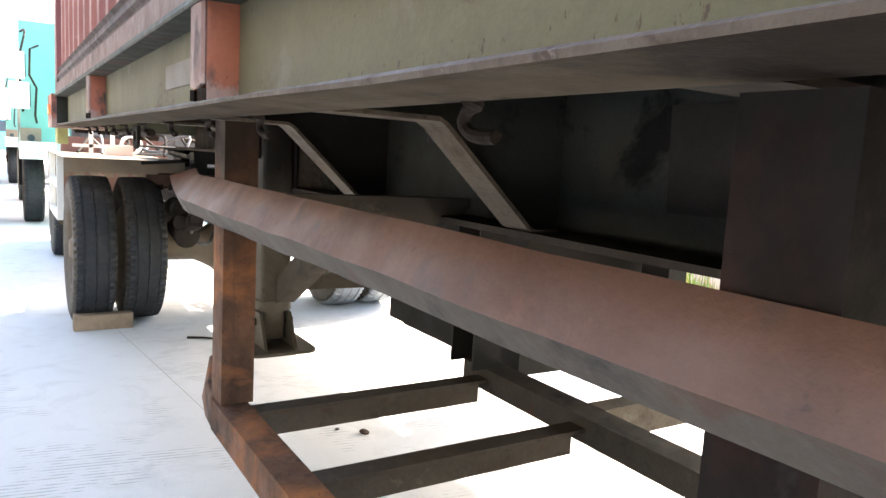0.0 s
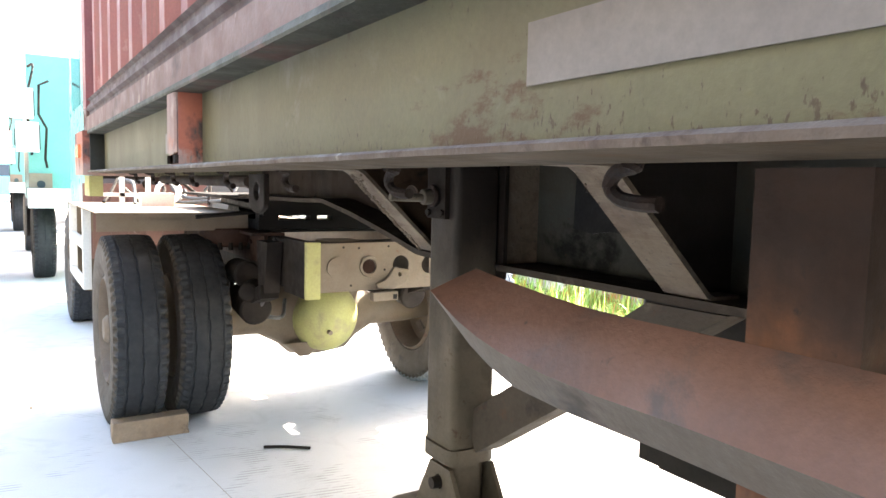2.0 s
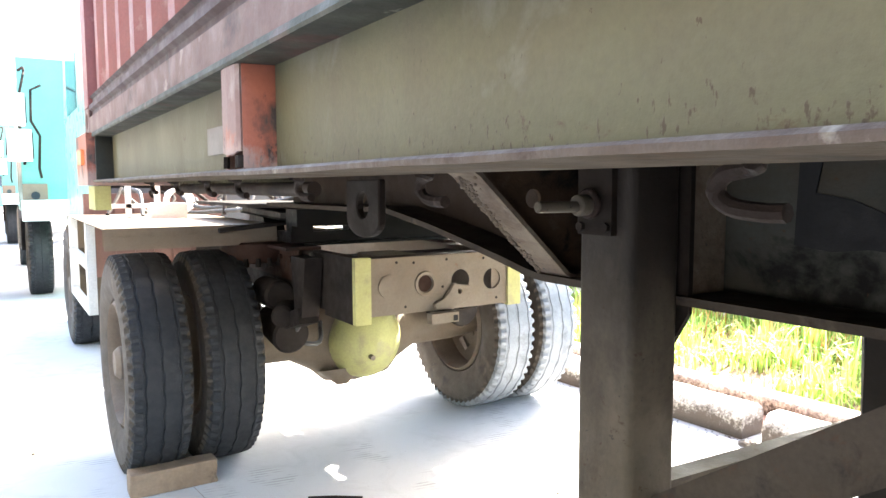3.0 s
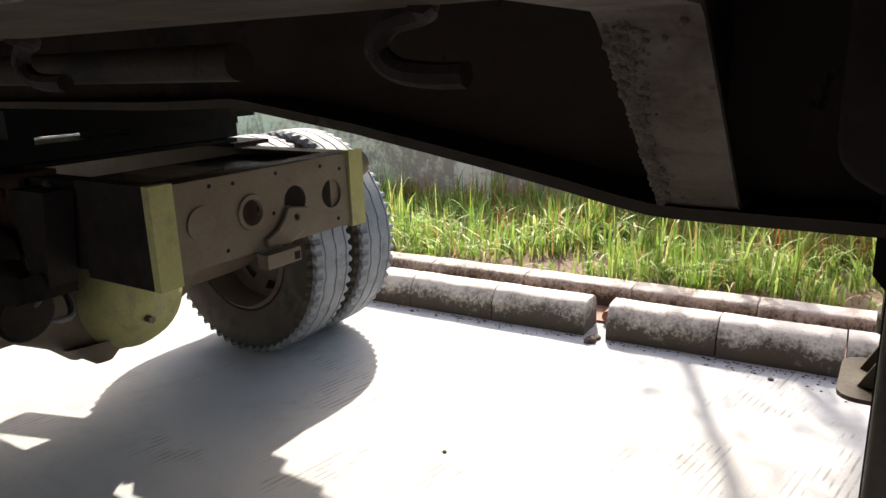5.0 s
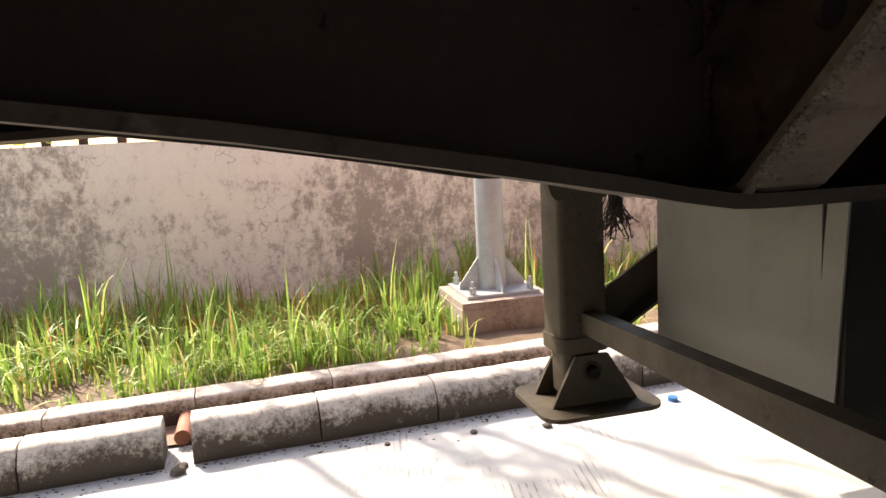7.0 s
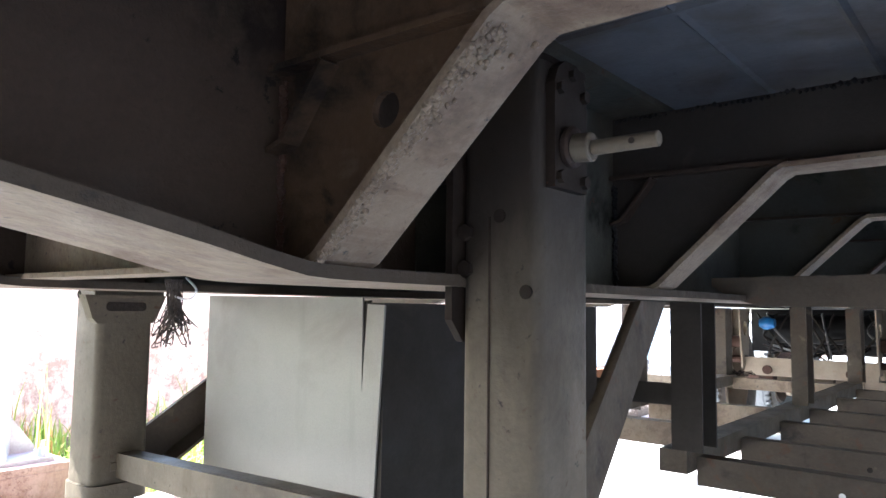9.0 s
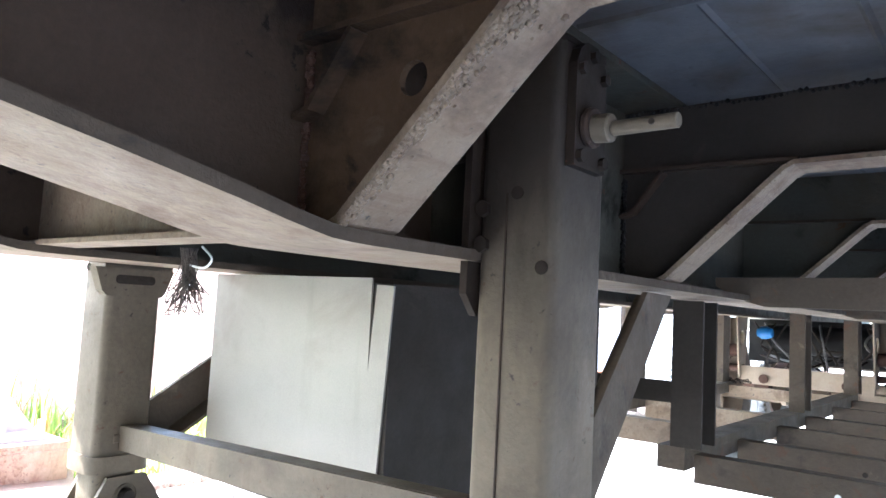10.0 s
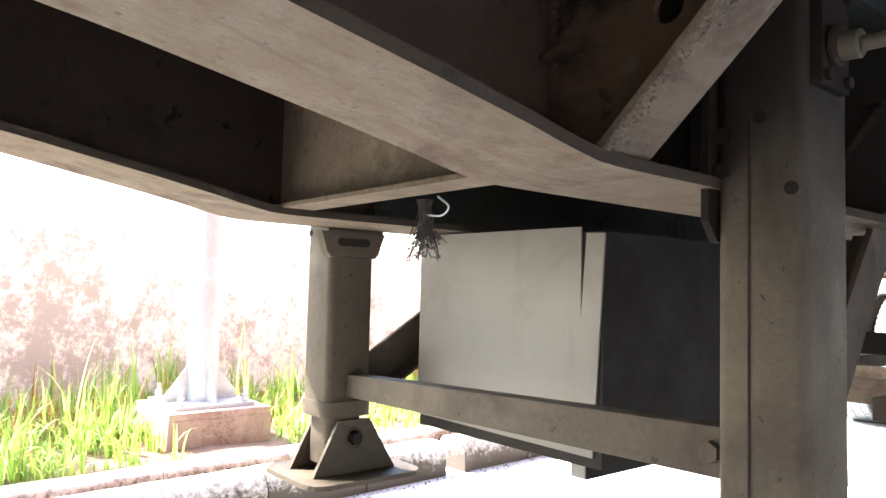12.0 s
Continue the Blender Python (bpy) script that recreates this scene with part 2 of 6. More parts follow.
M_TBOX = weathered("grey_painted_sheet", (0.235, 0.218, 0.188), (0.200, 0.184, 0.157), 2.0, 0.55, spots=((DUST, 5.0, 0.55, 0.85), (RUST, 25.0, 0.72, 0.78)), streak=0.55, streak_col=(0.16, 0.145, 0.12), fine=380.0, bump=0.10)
M_LUG = weathered("brown_black_steel", (0.011, 0.0075, 0.005), (0.016, 0.010, 0.007), 6.0, 0.8, spots=((RUST, 22.0, 0.66, 0.74),), bump=0.3)
# grease on the coupling; also the black of sheets added for dark gaps
M_BLACK = weathered("black_grease_and_shade", (0.006, 0.0055, 0.006), (0.010, 0.009, 0.009), 8.0, 0.55)
M_REDWORN = rail_paint("worn_pale_red_paint", (0.30, 0.165, 0.135), (0.235, 0.145, 0.125), (0.17, 0.10, 0.08), 1.335, (0.03, 0.018, 0.014), None, (((0.36, 0.27, 0.235), 7.0, 0.54, 0.66), ((0.050, 0.030, 0.026), 6.0, 0.53, 0.64), ((0.42, 0.12, 0.05), 4.0, 0.60, 0.68)))
M_HOOK = weathered("dark_rusty_rod", (0.018, 0.012, 0.009), (0.030, 0.019, 0.014), 14.0, 0.8, spots=((GRIME, 20.0, 0.55, 0.68), ((0.07, 0.05, 0.04), 30.0, 0.6, 0.7)), bump=0.6)
M_DARK = weathered("greasy_black_steel", (0.013, 0.010, 0.009), (0.026, 0.020, 0.016), 7.0, 0.8, 0.0, spots=((DUST, 9.0, 0.70, 0.9),), bump=0.5)
M_BROWN = weathered("rusty_brown_steel", (0.035, 0.016, 0.011), (0.052, 0.028, 0.020), 9.0, 0.75, spots=((GRIME, 8.0, 0.55, 0.7),), bump=0.5)
M_CREAM = weathered("dusty_cream_steel", (0.190, 0.150, 0.108), (0.155, 0.120, 0.085), 5.0, 0.75, spots=(((0.14, 0.075, 0.04), 18.0, 0.64, 0.74), ((0.16, 0.115, 0.075), 3.0, 0.5, 0.7), (GRIME, 9.0, 0.68, 0.8)), bump=0.3)
M_YELLOW = weathered("chalky_yellow_paint", (0.450, 0.435, 0.160), (0.380, 0.360, 0.150), 6.0, 0.7, spots=(((0.25, 0.21, 0.14), 4.5, 0.56, 0.72), (GRIME, 8.0, 0.66, 0.78), (DUST, 6.0, 0.55, 0.8)), bump=0.3)
M_SIDEWALL = weathered("dust_browned_sidewall", (0.050, 0.039, 0.030), (0.070, 0.054, 0.041), 5.0, 0.85, spots=(((0.03, 0.025, 0.022), 9.0, 0.55, 0.7), ((0.12, 0.098, 0.075), 7.0, 0.6, 0.75)), bump=0.3)
M_RUBBER = weathered("dusty_tyre_rubber", (0.0095, 0.0105, 0.0130), (0.016, 0.0172, 0.0205), 10.0, 0.75, spots=(((0.048, 0.047, 0.048), 6.0, 0.60, 0.90),), bump=0.4)
# tread rubber lightened to carry sky and ground light in its colour
M_RUBBERLIT = weathered("lit_pale_tread", (0.17, 0.185, 0.205), (0.24, 0.255, 0.275), 10.0, 0.7, spots=(((0.05, 0.05, 0.052), 8.0, 0.55, 0.75),), bump=0.4)
# matt dark and greasy surfaces hardly shine
for low_shine in (M_BEAM, M_NECK, M_FLEDGE, M_POSTBLACK, M_LUG, M_LIP, M_HOOK, M_BROWN, M_WEBOIL, M_LEGDARK, M_LEG, M_TDARK, M_RACK, M_POST, M_BLACK, M_DARK):
    for nd in low_shine.node_tree.nodes:
        if nd.type == "BSDF_PRINCIPLED":
            nd.inputs["Specular IOR Level"].default_value = 0.15
M_RIM = weathered("dusty_beige_rim", (0.170, 0.130, 0.096), (0.128, 0.097, 0.073), 6.0, 0.75, spots=((RUST, 12.0, 0.6, 0.75),), bump=0.3)
M_WOOD = weathered("weathered_timber", (0.288, 0.200, 0.132), (0.200, 0.136, 0.088), 9.0, 0.85, spots=((GRIME, 9.0, 0.62, 0.75),), bump=0.5)
M_LABEL = weathered("faded_white_label", (0.235, 0.208, 0.190), (0.205, 0.180, 0.163), 3.0, 0.6, bump=0.1)
M_INK = weathered("black_stencil_ink", (0.02, 0.02, 0.02), (0.04, 0.035, 0.03), 20.0, 0.7)
M_TOPFL = weathered("grimy_green_flange", (0.042, 0.044, 0.030), (0.060, 0.060, 0.042), 6.0, 0.7, spots=((GRIME, 7.0, 0.54, 0.66), ((0.20, 0.19, 0.15), 24.0, 0.66, 0.70), ((0.09, 0.04, 0.03), 5.0, 0.56, 0.68)), bump=0.4)
M_CAP = weathered("purple_brown_rail_cap", (0.060, 0.030, 0.032), (0.082, 0.043, 0.042), 5.0, 0.65, spots=((GRIME, 7.0, 0.56, 0.7),))
# distant containers: base colour paled to hold the glare haze over them
M_HAZED = weathered("haze_paled_container", (0.40, 0.27, 0.25), (0.34, 0.22, 0.205), 2.0, 0.7)
# parked trucks: teal greyed, the veil of glare mixed into it
M_TEALHAZE = weathered("hazed_teal_paint", (0.130, 0.34, 0.295), (0.105, 0.285, 0.25), 2.0, 0.5, bump=0.05)
M_CONT = weathered("maroon_container_paint", (0.297, 0.090, 0.076), (0.243, 0.076, 0.072), 2.0, 0.5, spots=((RUST, 14.0, 0.66, 0.74), ((0.5, 0.35, 0.32), 4.0, 0.6, 0.85)), streak=0.4)
M_CONTRAIL = weathered("brown_container_rail", (0.185, 0.100, 0.078), (0.145, 0.075, 0.060), 4.0, 0.6, spots=((GRIME, 6.0, 0.58, 0.75), ((0.5, 0.4, 0.34), 9.0, 0.62, 0.8)), streak=0.3)
M_GREYC = weathered("dull_grey_container_paint", (0.11, 0.105, 0.098), (0.085, 0.082, 0.078), 2.0, 0.75)
M_TEAL = weathered("teal_cab_paint", (0.17, 0.47, 0.39), (0.14, 0.42, 0.35), 2.0, 0.35, bump=0.05)
M_WHITE = weathered("white_painted_steel", (0.75, 0.75, 0.72), (0.68, 0.67, 0.63), 4.0, 0.5, spots=((RUST, 12.0, 0.7, 0.8),))
M_GALV = weathered("galvanised_steel", (0.50, 0.52, 0.53), (0.42, 0.44, 0.45), 12.0, 0.45, 0.35, bump=0.15)
M_CLAY = weathered("terracotta_pipe", (0.42, 0.17, 0.10), (0.34, 0.14, 0.09), 8.0, 0.8)
M_ROPE = weathered("frayed_black_rope", (0.028, 0.022, 0.018), (0.085, 0.066, 0.052), 60.0, 0.9)
M_HOSE = weathered("rubber_hose", (0.05, 0.05, 0.05), (0.10, 0.095, 0.09), 20.0, 0.5)
M_BLUE = weathered("blue_plastic", (0.02, 0.16, 0.42), (0.02, 0.13, 0.36), 20.0, 0.4)
M_VAN = weathered("sky_blue_van_paint", (0.10, 0.50, 0.62), (0.08, 0.45, 0.57), 2.0, 0.35, bump=0.0)
M_GLASS, _nt, _b = shader("dark_window_glass")
_b.inputs["Base Color"].default_value = (0.03, 0.04, 0.045, 1)
_b.inputs["Roughness"].default_value = 0.06
M_LENS, _nt, _b = shader("orange_lamp_lens")
_b.inputs["Base Color"].default_value = (0.85, 0.25, 0.08, 1)
_b.inputs["Roughness"].default_value = 0.25


def concrete_ground():
    m, nt, b = shader("pale_concrete_slab")
    v = coords(nt)
    col = mix(nt, ramp(nt, noise_node(nt, v, 0.8, 6.0), 0.3, 0.7), (0.475, 0.47, 0.46), (0.54, 0.535, 0.53))
    col = mix(nt, ramp(nt, noise_node(nt, v, 3.2, 6.0, 0.65, 0.8), 0.52, 0.78), col, (0.41, 0.405, 0.395))
    fine = noise_node(nt, v, 160.0, 3.0, 0.75)
    col = mix(nt, 0.5, col, ramp(nt, fine, 0.2, 0.8, (0.72, 0.72, 0.72), (1, 1, 1)), "MULTIPLY")
    dirt = noise_node(nt, v, 45.0, 4.0, 0.6)
    col = mix(nt, ramp(nt, dirt, 0.70, 0.76), col, (0.22, 0.2, 0.18))
    w = nt.nodes.new("ShaderNodeTexWave")
    w.bands_direction = "Y"
    w.inputs["Scale"].default_value = 12.0
    w.inputs["Distortion"].default_value = 0.7
    w.inputs["Detail"].default_value = 2.0
    w.inputs["Detail Scale"].default_value = 0.6
    mp = nt.nodes.new("ShaderNodeMapping")
    mp.inputs["Rotation"].default_value = (0, 0, radians(10))
    nt.links.new(v, mp.inputs["Vector"])
    nt.links.new(mp.outputs["Vector"], w.inputs["Vector"])
    patch = mix(nt, 1.0, ramp(nt, noise_node(nt, v, 2.1, 3.0, 0.55, 0.6), 0.53, 0.59), ramp(nt, noise_node(nt, coords(nt, (0.6, 1.0, 1)), 14.0, 3.0), 0.43, 0.55), "MULTIPLY")
    tine = mix(nt, 1.0, ramp(nt, w.outputs["Fac"], 0.70, 0.92), patch, "MULTIPLY")
    col = mix(nt, mix(nt, 1.0, tine, (0.7, 0.7, 0.7), "MULTIPLY"), col, (0.22, 0.21, 0.19))
    nt.links.new(col, b.inputs["Base Color"])
    b.inputs["Roughness"].default_value = 0.85
    h = mix(nt, 0.5, fine, tine, "SUBTRACT")
    bump_to(nt, b, h, 0.35, 0.006)
    return m


def mouldy(name, base, base2, mould, amount=0.5, tall=False):
    """Whitewashed masonry with black mould in patches and runs."""
    m, nt, b = shader(name)
    v = coords(nt)
    col = mix(nt, ramp(nt, noise_node(nt, v, 1.3, 5.0), 0.35, 0.65), base, base2)
    big = noise_node(nt, coords(nt, (1, 1, 0.45)), 1.5 if tall else 3.0, 9.0, 0.72, 0.5)
    small = noise_node(nt, v, 22.0, 6.0, 0.75)
    k = mix(nt, 0.45, ramp(nt, big, 0.60 - 0.2 * amount, 0.82 - 0.2 * amount), ramp(nt, small, 0.40, 0.62), "MULTIPLY")
    col = mix(nt, k, col, mould)
    zone = ramp(nt, noise_node(nt, coords(nt, (1, 1, 0.5)), 2.4, 6.0, 0.7, 0.6), 0.44, 0.62)
    speck = mix(nt, 1.0, ramp(nt, noise_node(nt, v, 48.0, 6.0, 0.8), 0.52, 0.60), zone, "MULTIPLY")
    col = mix(nt, mix(nt, 1.0, speck, (0.85, 0.85, 0.85), "MULTIPLY"), col, tuple(c * 0.7 for c in mould))
    col = mix(nt, ramp(nt, noise_node(nt, v, 5.0, 9.0, 0.8), 0.60, 0.72), col, tuple(min(1, c * 1.5) for c in base))
    col = mix(nt, 0.5, col, ramp(nt, noise_node(nt, v, 70.0, 3.0), 0.25, 0.75, (0.6, 0.6, 0.6), (1, 1, 1)), "MULTIPLY")
    nt.links.new(col, b.inputs["Base Color"])
    b.inputs["Roughness"].default_value = 0.9
    bump_to(nt, b, small, 0.6, 0.01)
    return m


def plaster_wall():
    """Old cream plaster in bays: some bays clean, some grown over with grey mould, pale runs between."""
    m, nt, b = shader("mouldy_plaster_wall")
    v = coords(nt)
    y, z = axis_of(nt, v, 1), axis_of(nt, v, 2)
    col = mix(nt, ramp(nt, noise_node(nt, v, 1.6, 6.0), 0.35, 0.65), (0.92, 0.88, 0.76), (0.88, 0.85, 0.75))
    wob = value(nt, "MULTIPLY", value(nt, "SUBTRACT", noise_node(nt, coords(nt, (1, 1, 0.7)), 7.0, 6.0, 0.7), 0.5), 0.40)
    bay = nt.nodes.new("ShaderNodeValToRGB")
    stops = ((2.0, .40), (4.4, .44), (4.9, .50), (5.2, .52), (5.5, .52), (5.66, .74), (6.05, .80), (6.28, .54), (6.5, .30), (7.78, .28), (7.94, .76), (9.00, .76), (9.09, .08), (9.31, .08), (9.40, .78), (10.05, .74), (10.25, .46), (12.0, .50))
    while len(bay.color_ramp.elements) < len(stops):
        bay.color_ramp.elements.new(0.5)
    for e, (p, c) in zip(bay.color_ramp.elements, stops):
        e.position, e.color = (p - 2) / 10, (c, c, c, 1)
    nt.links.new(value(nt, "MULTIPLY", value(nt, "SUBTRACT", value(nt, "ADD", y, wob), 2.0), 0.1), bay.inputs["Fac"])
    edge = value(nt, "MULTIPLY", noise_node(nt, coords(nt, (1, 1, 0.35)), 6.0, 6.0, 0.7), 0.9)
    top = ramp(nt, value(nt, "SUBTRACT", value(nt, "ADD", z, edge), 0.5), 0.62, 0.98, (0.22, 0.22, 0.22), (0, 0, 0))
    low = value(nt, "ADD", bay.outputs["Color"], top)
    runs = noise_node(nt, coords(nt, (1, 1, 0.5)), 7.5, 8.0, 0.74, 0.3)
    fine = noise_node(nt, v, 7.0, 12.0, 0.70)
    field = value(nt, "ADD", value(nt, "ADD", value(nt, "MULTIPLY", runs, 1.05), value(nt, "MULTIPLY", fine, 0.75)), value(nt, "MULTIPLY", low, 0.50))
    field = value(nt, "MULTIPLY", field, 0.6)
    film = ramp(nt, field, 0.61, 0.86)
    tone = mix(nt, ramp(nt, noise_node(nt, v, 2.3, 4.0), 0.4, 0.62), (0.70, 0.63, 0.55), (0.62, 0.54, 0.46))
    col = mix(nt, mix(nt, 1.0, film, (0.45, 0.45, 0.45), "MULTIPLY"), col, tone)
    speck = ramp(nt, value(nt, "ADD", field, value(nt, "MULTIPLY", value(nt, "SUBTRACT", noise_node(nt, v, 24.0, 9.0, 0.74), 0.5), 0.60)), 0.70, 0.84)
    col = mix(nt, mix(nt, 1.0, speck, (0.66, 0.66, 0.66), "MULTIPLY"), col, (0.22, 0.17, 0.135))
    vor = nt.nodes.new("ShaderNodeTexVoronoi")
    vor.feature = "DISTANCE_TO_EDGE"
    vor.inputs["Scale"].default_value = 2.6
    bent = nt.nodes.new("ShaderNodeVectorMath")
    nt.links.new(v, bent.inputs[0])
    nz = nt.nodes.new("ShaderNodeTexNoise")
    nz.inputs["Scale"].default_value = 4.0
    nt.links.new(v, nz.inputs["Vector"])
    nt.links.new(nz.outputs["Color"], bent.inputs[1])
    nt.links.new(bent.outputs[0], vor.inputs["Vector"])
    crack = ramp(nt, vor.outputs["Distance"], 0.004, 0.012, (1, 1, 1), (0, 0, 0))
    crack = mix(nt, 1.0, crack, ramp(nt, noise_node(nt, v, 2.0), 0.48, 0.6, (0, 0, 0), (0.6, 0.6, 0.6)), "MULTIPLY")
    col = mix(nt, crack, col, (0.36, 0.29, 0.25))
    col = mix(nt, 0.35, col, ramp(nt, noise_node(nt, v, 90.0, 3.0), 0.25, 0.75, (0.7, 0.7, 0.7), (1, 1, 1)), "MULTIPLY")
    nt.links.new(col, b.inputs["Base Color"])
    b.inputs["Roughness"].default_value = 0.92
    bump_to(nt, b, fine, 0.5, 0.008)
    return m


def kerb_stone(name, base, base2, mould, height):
    """Whitewashed stone: worn white crown, mould and painted shade up the flanks, ragged-edged."""
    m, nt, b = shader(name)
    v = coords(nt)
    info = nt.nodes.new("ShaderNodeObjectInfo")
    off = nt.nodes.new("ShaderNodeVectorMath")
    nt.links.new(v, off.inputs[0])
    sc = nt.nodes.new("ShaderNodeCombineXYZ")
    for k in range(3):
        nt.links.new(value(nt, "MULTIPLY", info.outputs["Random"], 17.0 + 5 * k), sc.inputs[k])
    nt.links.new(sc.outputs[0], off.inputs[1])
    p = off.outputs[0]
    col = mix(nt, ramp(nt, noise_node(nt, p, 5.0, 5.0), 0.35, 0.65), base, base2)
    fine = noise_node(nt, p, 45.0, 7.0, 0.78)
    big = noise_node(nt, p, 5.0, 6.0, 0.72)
    # flank tone rises towards the foot: mould plus the shaded side
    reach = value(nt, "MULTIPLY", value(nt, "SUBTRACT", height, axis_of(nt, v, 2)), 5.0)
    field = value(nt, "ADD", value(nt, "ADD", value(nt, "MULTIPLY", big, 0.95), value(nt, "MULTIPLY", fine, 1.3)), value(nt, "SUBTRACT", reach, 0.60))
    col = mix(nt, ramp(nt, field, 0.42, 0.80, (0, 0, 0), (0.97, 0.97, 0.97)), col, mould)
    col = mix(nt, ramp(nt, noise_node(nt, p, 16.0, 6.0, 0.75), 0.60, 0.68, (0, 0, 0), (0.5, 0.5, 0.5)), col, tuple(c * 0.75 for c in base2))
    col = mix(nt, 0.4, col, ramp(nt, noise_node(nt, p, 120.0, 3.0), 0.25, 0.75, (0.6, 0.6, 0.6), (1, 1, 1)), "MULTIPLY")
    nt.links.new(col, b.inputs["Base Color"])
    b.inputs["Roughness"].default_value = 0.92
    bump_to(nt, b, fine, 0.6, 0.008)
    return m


M_GROUND = concrete_ground()
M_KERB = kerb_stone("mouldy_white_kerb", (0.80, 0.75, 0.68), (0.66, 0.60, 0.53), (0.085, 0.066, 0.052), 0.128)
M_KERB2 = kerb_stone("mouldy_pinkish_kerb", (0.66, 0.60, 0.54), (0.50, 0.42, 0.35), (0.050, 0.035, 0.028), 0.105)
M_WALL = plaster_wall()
M_PED = mouldy("stained_concrete_footing", (0.45, 0.37, 0.32), (0.37, 0.28, 0.23), (0.17, 0.085, 0.06), 0.5)
M_SOIL = weathered("brown_soil", (0.13, 0.085, 0.05), (0.19, 0.13, 0.08), 9.0, 0.95, bump=0.8, fine=60.0)
M_DIRT = weathered("dark_grit", (0.05, 0.045, 0.04), (0.11, 0.09, 0.07), 30.0, 0.95)
M_CRACK = weathered("dirt_in_hairline_crack", (0.33, 0.29, 0.26), (0.27, 0.23, 0.20), 9.0, 0.9)
M_GUTTER = weathered("reddish_gutter_dirt", (0.30, 0.17, 0.12), (0.22, 0.13, 0.09), 6.0, 0.9)


def blade_material(name, stops):
    m, nt, b = shader(name)
    g = nt.nodes.new("ShaderNodeNewGeometry")
    r = nt.nodes.new("ShaderNodeValToRGB")
    while len(r.color_ramp.elements) < len(stops):
        r.color_ramp.elements.new(0.5)
    for e, (p, c) in zip(r.color_ramp.elements, stops):
        e.position, e.color = p, (*c, 1)
    nt.links.new(g.outputs["Random Per Island"], r.inputs["Fac"])
    nt.links.new(r.outputs["Color"], b.inputs["Base Color"])
    b.inputs["Roughness"].default_value = 0.55
    t = nt.nodes.new("ShaderNodeBsdfTranslucent")
    nt.links.new(r.outputs["Color"], t.inputs["Color"])
    mx = nt.nodes.new("ShaderNodeMixShader")
    mx.inputs["Fac"].default_value = 0.4
    nt.links.new(b.outputs["BSDF"], mx.inputs[1])
    nt.links.new(t.outputs["BSDF"], mx.inputs[2])
    nt.links.new(mx.outputs["Shader"], nt.nodes["Material Output"].inputs["Surface"])
    return m


M_GRASS = blade_material("grass_blades", ((0.0, (0.14, 0.245, 0.035)), (0.4, (0.26, 0.42, 0.070)), (0.75, (0.42, 0.55, 0.14)), (0.92, (0.60, 0.58, 0.21)), (0.985, (0.50, 0.29, 0.10))))
M_DRY = blade_material("dry_stems", ((0.0, (0.38, 0.14, 0.035)), (0.6, (0.42, 0.24, 0.08)), (1.0, (0.5, 0.36, 0.14))))
M_LEAF = blade_material("hedge_leaves", ((0.0, (0.10, 0.17, 0.03)), (0.6, (0.26, 0.30, 0.05)), (1.0, (0.48, 0.44, 0.08))))


# ---- mesh helpers ----
def mesh_object(name, bm, material, bevel=0.0, smooth=False):
    if bevel:
        bmesh.ops.bevel(bm, geom=[e for e in bm.edges if len(e.link_faces) == 2 and e.calc_face_angle(0) > 0.5],
                        offset=bevel, segments=1, affect="EDGES", clamp_overlap=True)
    bmesh.ops.recalc_face_normals(bm, faces=bm.faces)
    me = bpy.data.meshes.new(name)
    bm.to_mesh(me)
    bm.free()
    me.materials.append(material)
    if smooth:
        me.polygons.foreach_set("use_smooth", [True] * len(me.polygons))
        me.set_sharp_from_angle(angle=radians(38))
    return new(name, me)


def thing(name, at, label, category, group="", kind=""):
    e = new(name)
    e.location = at
    e.empty_display_size = 0.2
    bpy.context.view_layer.update()
    return tagged(e, label, category, group, kind)


def adopt(ob, parent):
    ob.parent = parent
    ob.matrix_parent_inverse = Matrix.Translation(-Vector(parent.location)) if parent.type == "EMPTY" else Matrix.Identity(4)
    return ob


def part(name, bm, material, parent, label="", bevel=0.0, smooth=False):
    ob = adopt(mesh_object(name, bm, material, bevel, smooth), parent)
    return tagged(ob, label) if label else ob


def solo(name, bm, material, label, category, bevel=0.0, smooth=False, group="", kind=""):
    return tagged(mesh_object(name, bm, material, bevel, smooth), label, category, group, kind)


def box(x0, x1, y0, y1, z0, z1, bm=None, m=None):
    bm = bm or bmesh.new()
    v = [bm.verts.new((x, y, z)) for x in (x0, x1) for y in (y0, y1) for z in (z0, z1)]
    for f in ((0, 1, 3, 2), (4, 6, 7, 5), (0, 4, 5, 1), (2, 3, 7, 6), (0, 2, 6, 4), (1, 5, 7, 3)):
        bm.faces.new([v[i] for i in f])
    if m:
        bmesh.ops.transform(bm, matrix=m, verts=v)
    return bm


AXES = {"x": (1, 2), "y": (0, 2), "z": (0, 1)}


def put(axis, a, u, w):
    i, j = AXES[axis]
    p = [0, 0, 0]
    p["xyz".index(axis)], p[i], p[j] = a, u, w
    return p


def prism(pts, axis, a0, a1, bm=None):
    """A closed 2D outline drawn out along an axis."""
    bm = bm or bmesh.new()
    lo = [bm.verts.new(put(axis, a0, *p)) for p in pts]
    hi = [bm.verts.new(put(axis, a1, *p)) for p in pts]
    n = len(pts)
    bm.faces.new(lo)
    bm.faces.new(hi[::-1])
    for i in range(n):
        bm.faces.new((lo[i], lo[(i + 1) % n], hi[(i + 1) % n], hi[i]))
    return bm


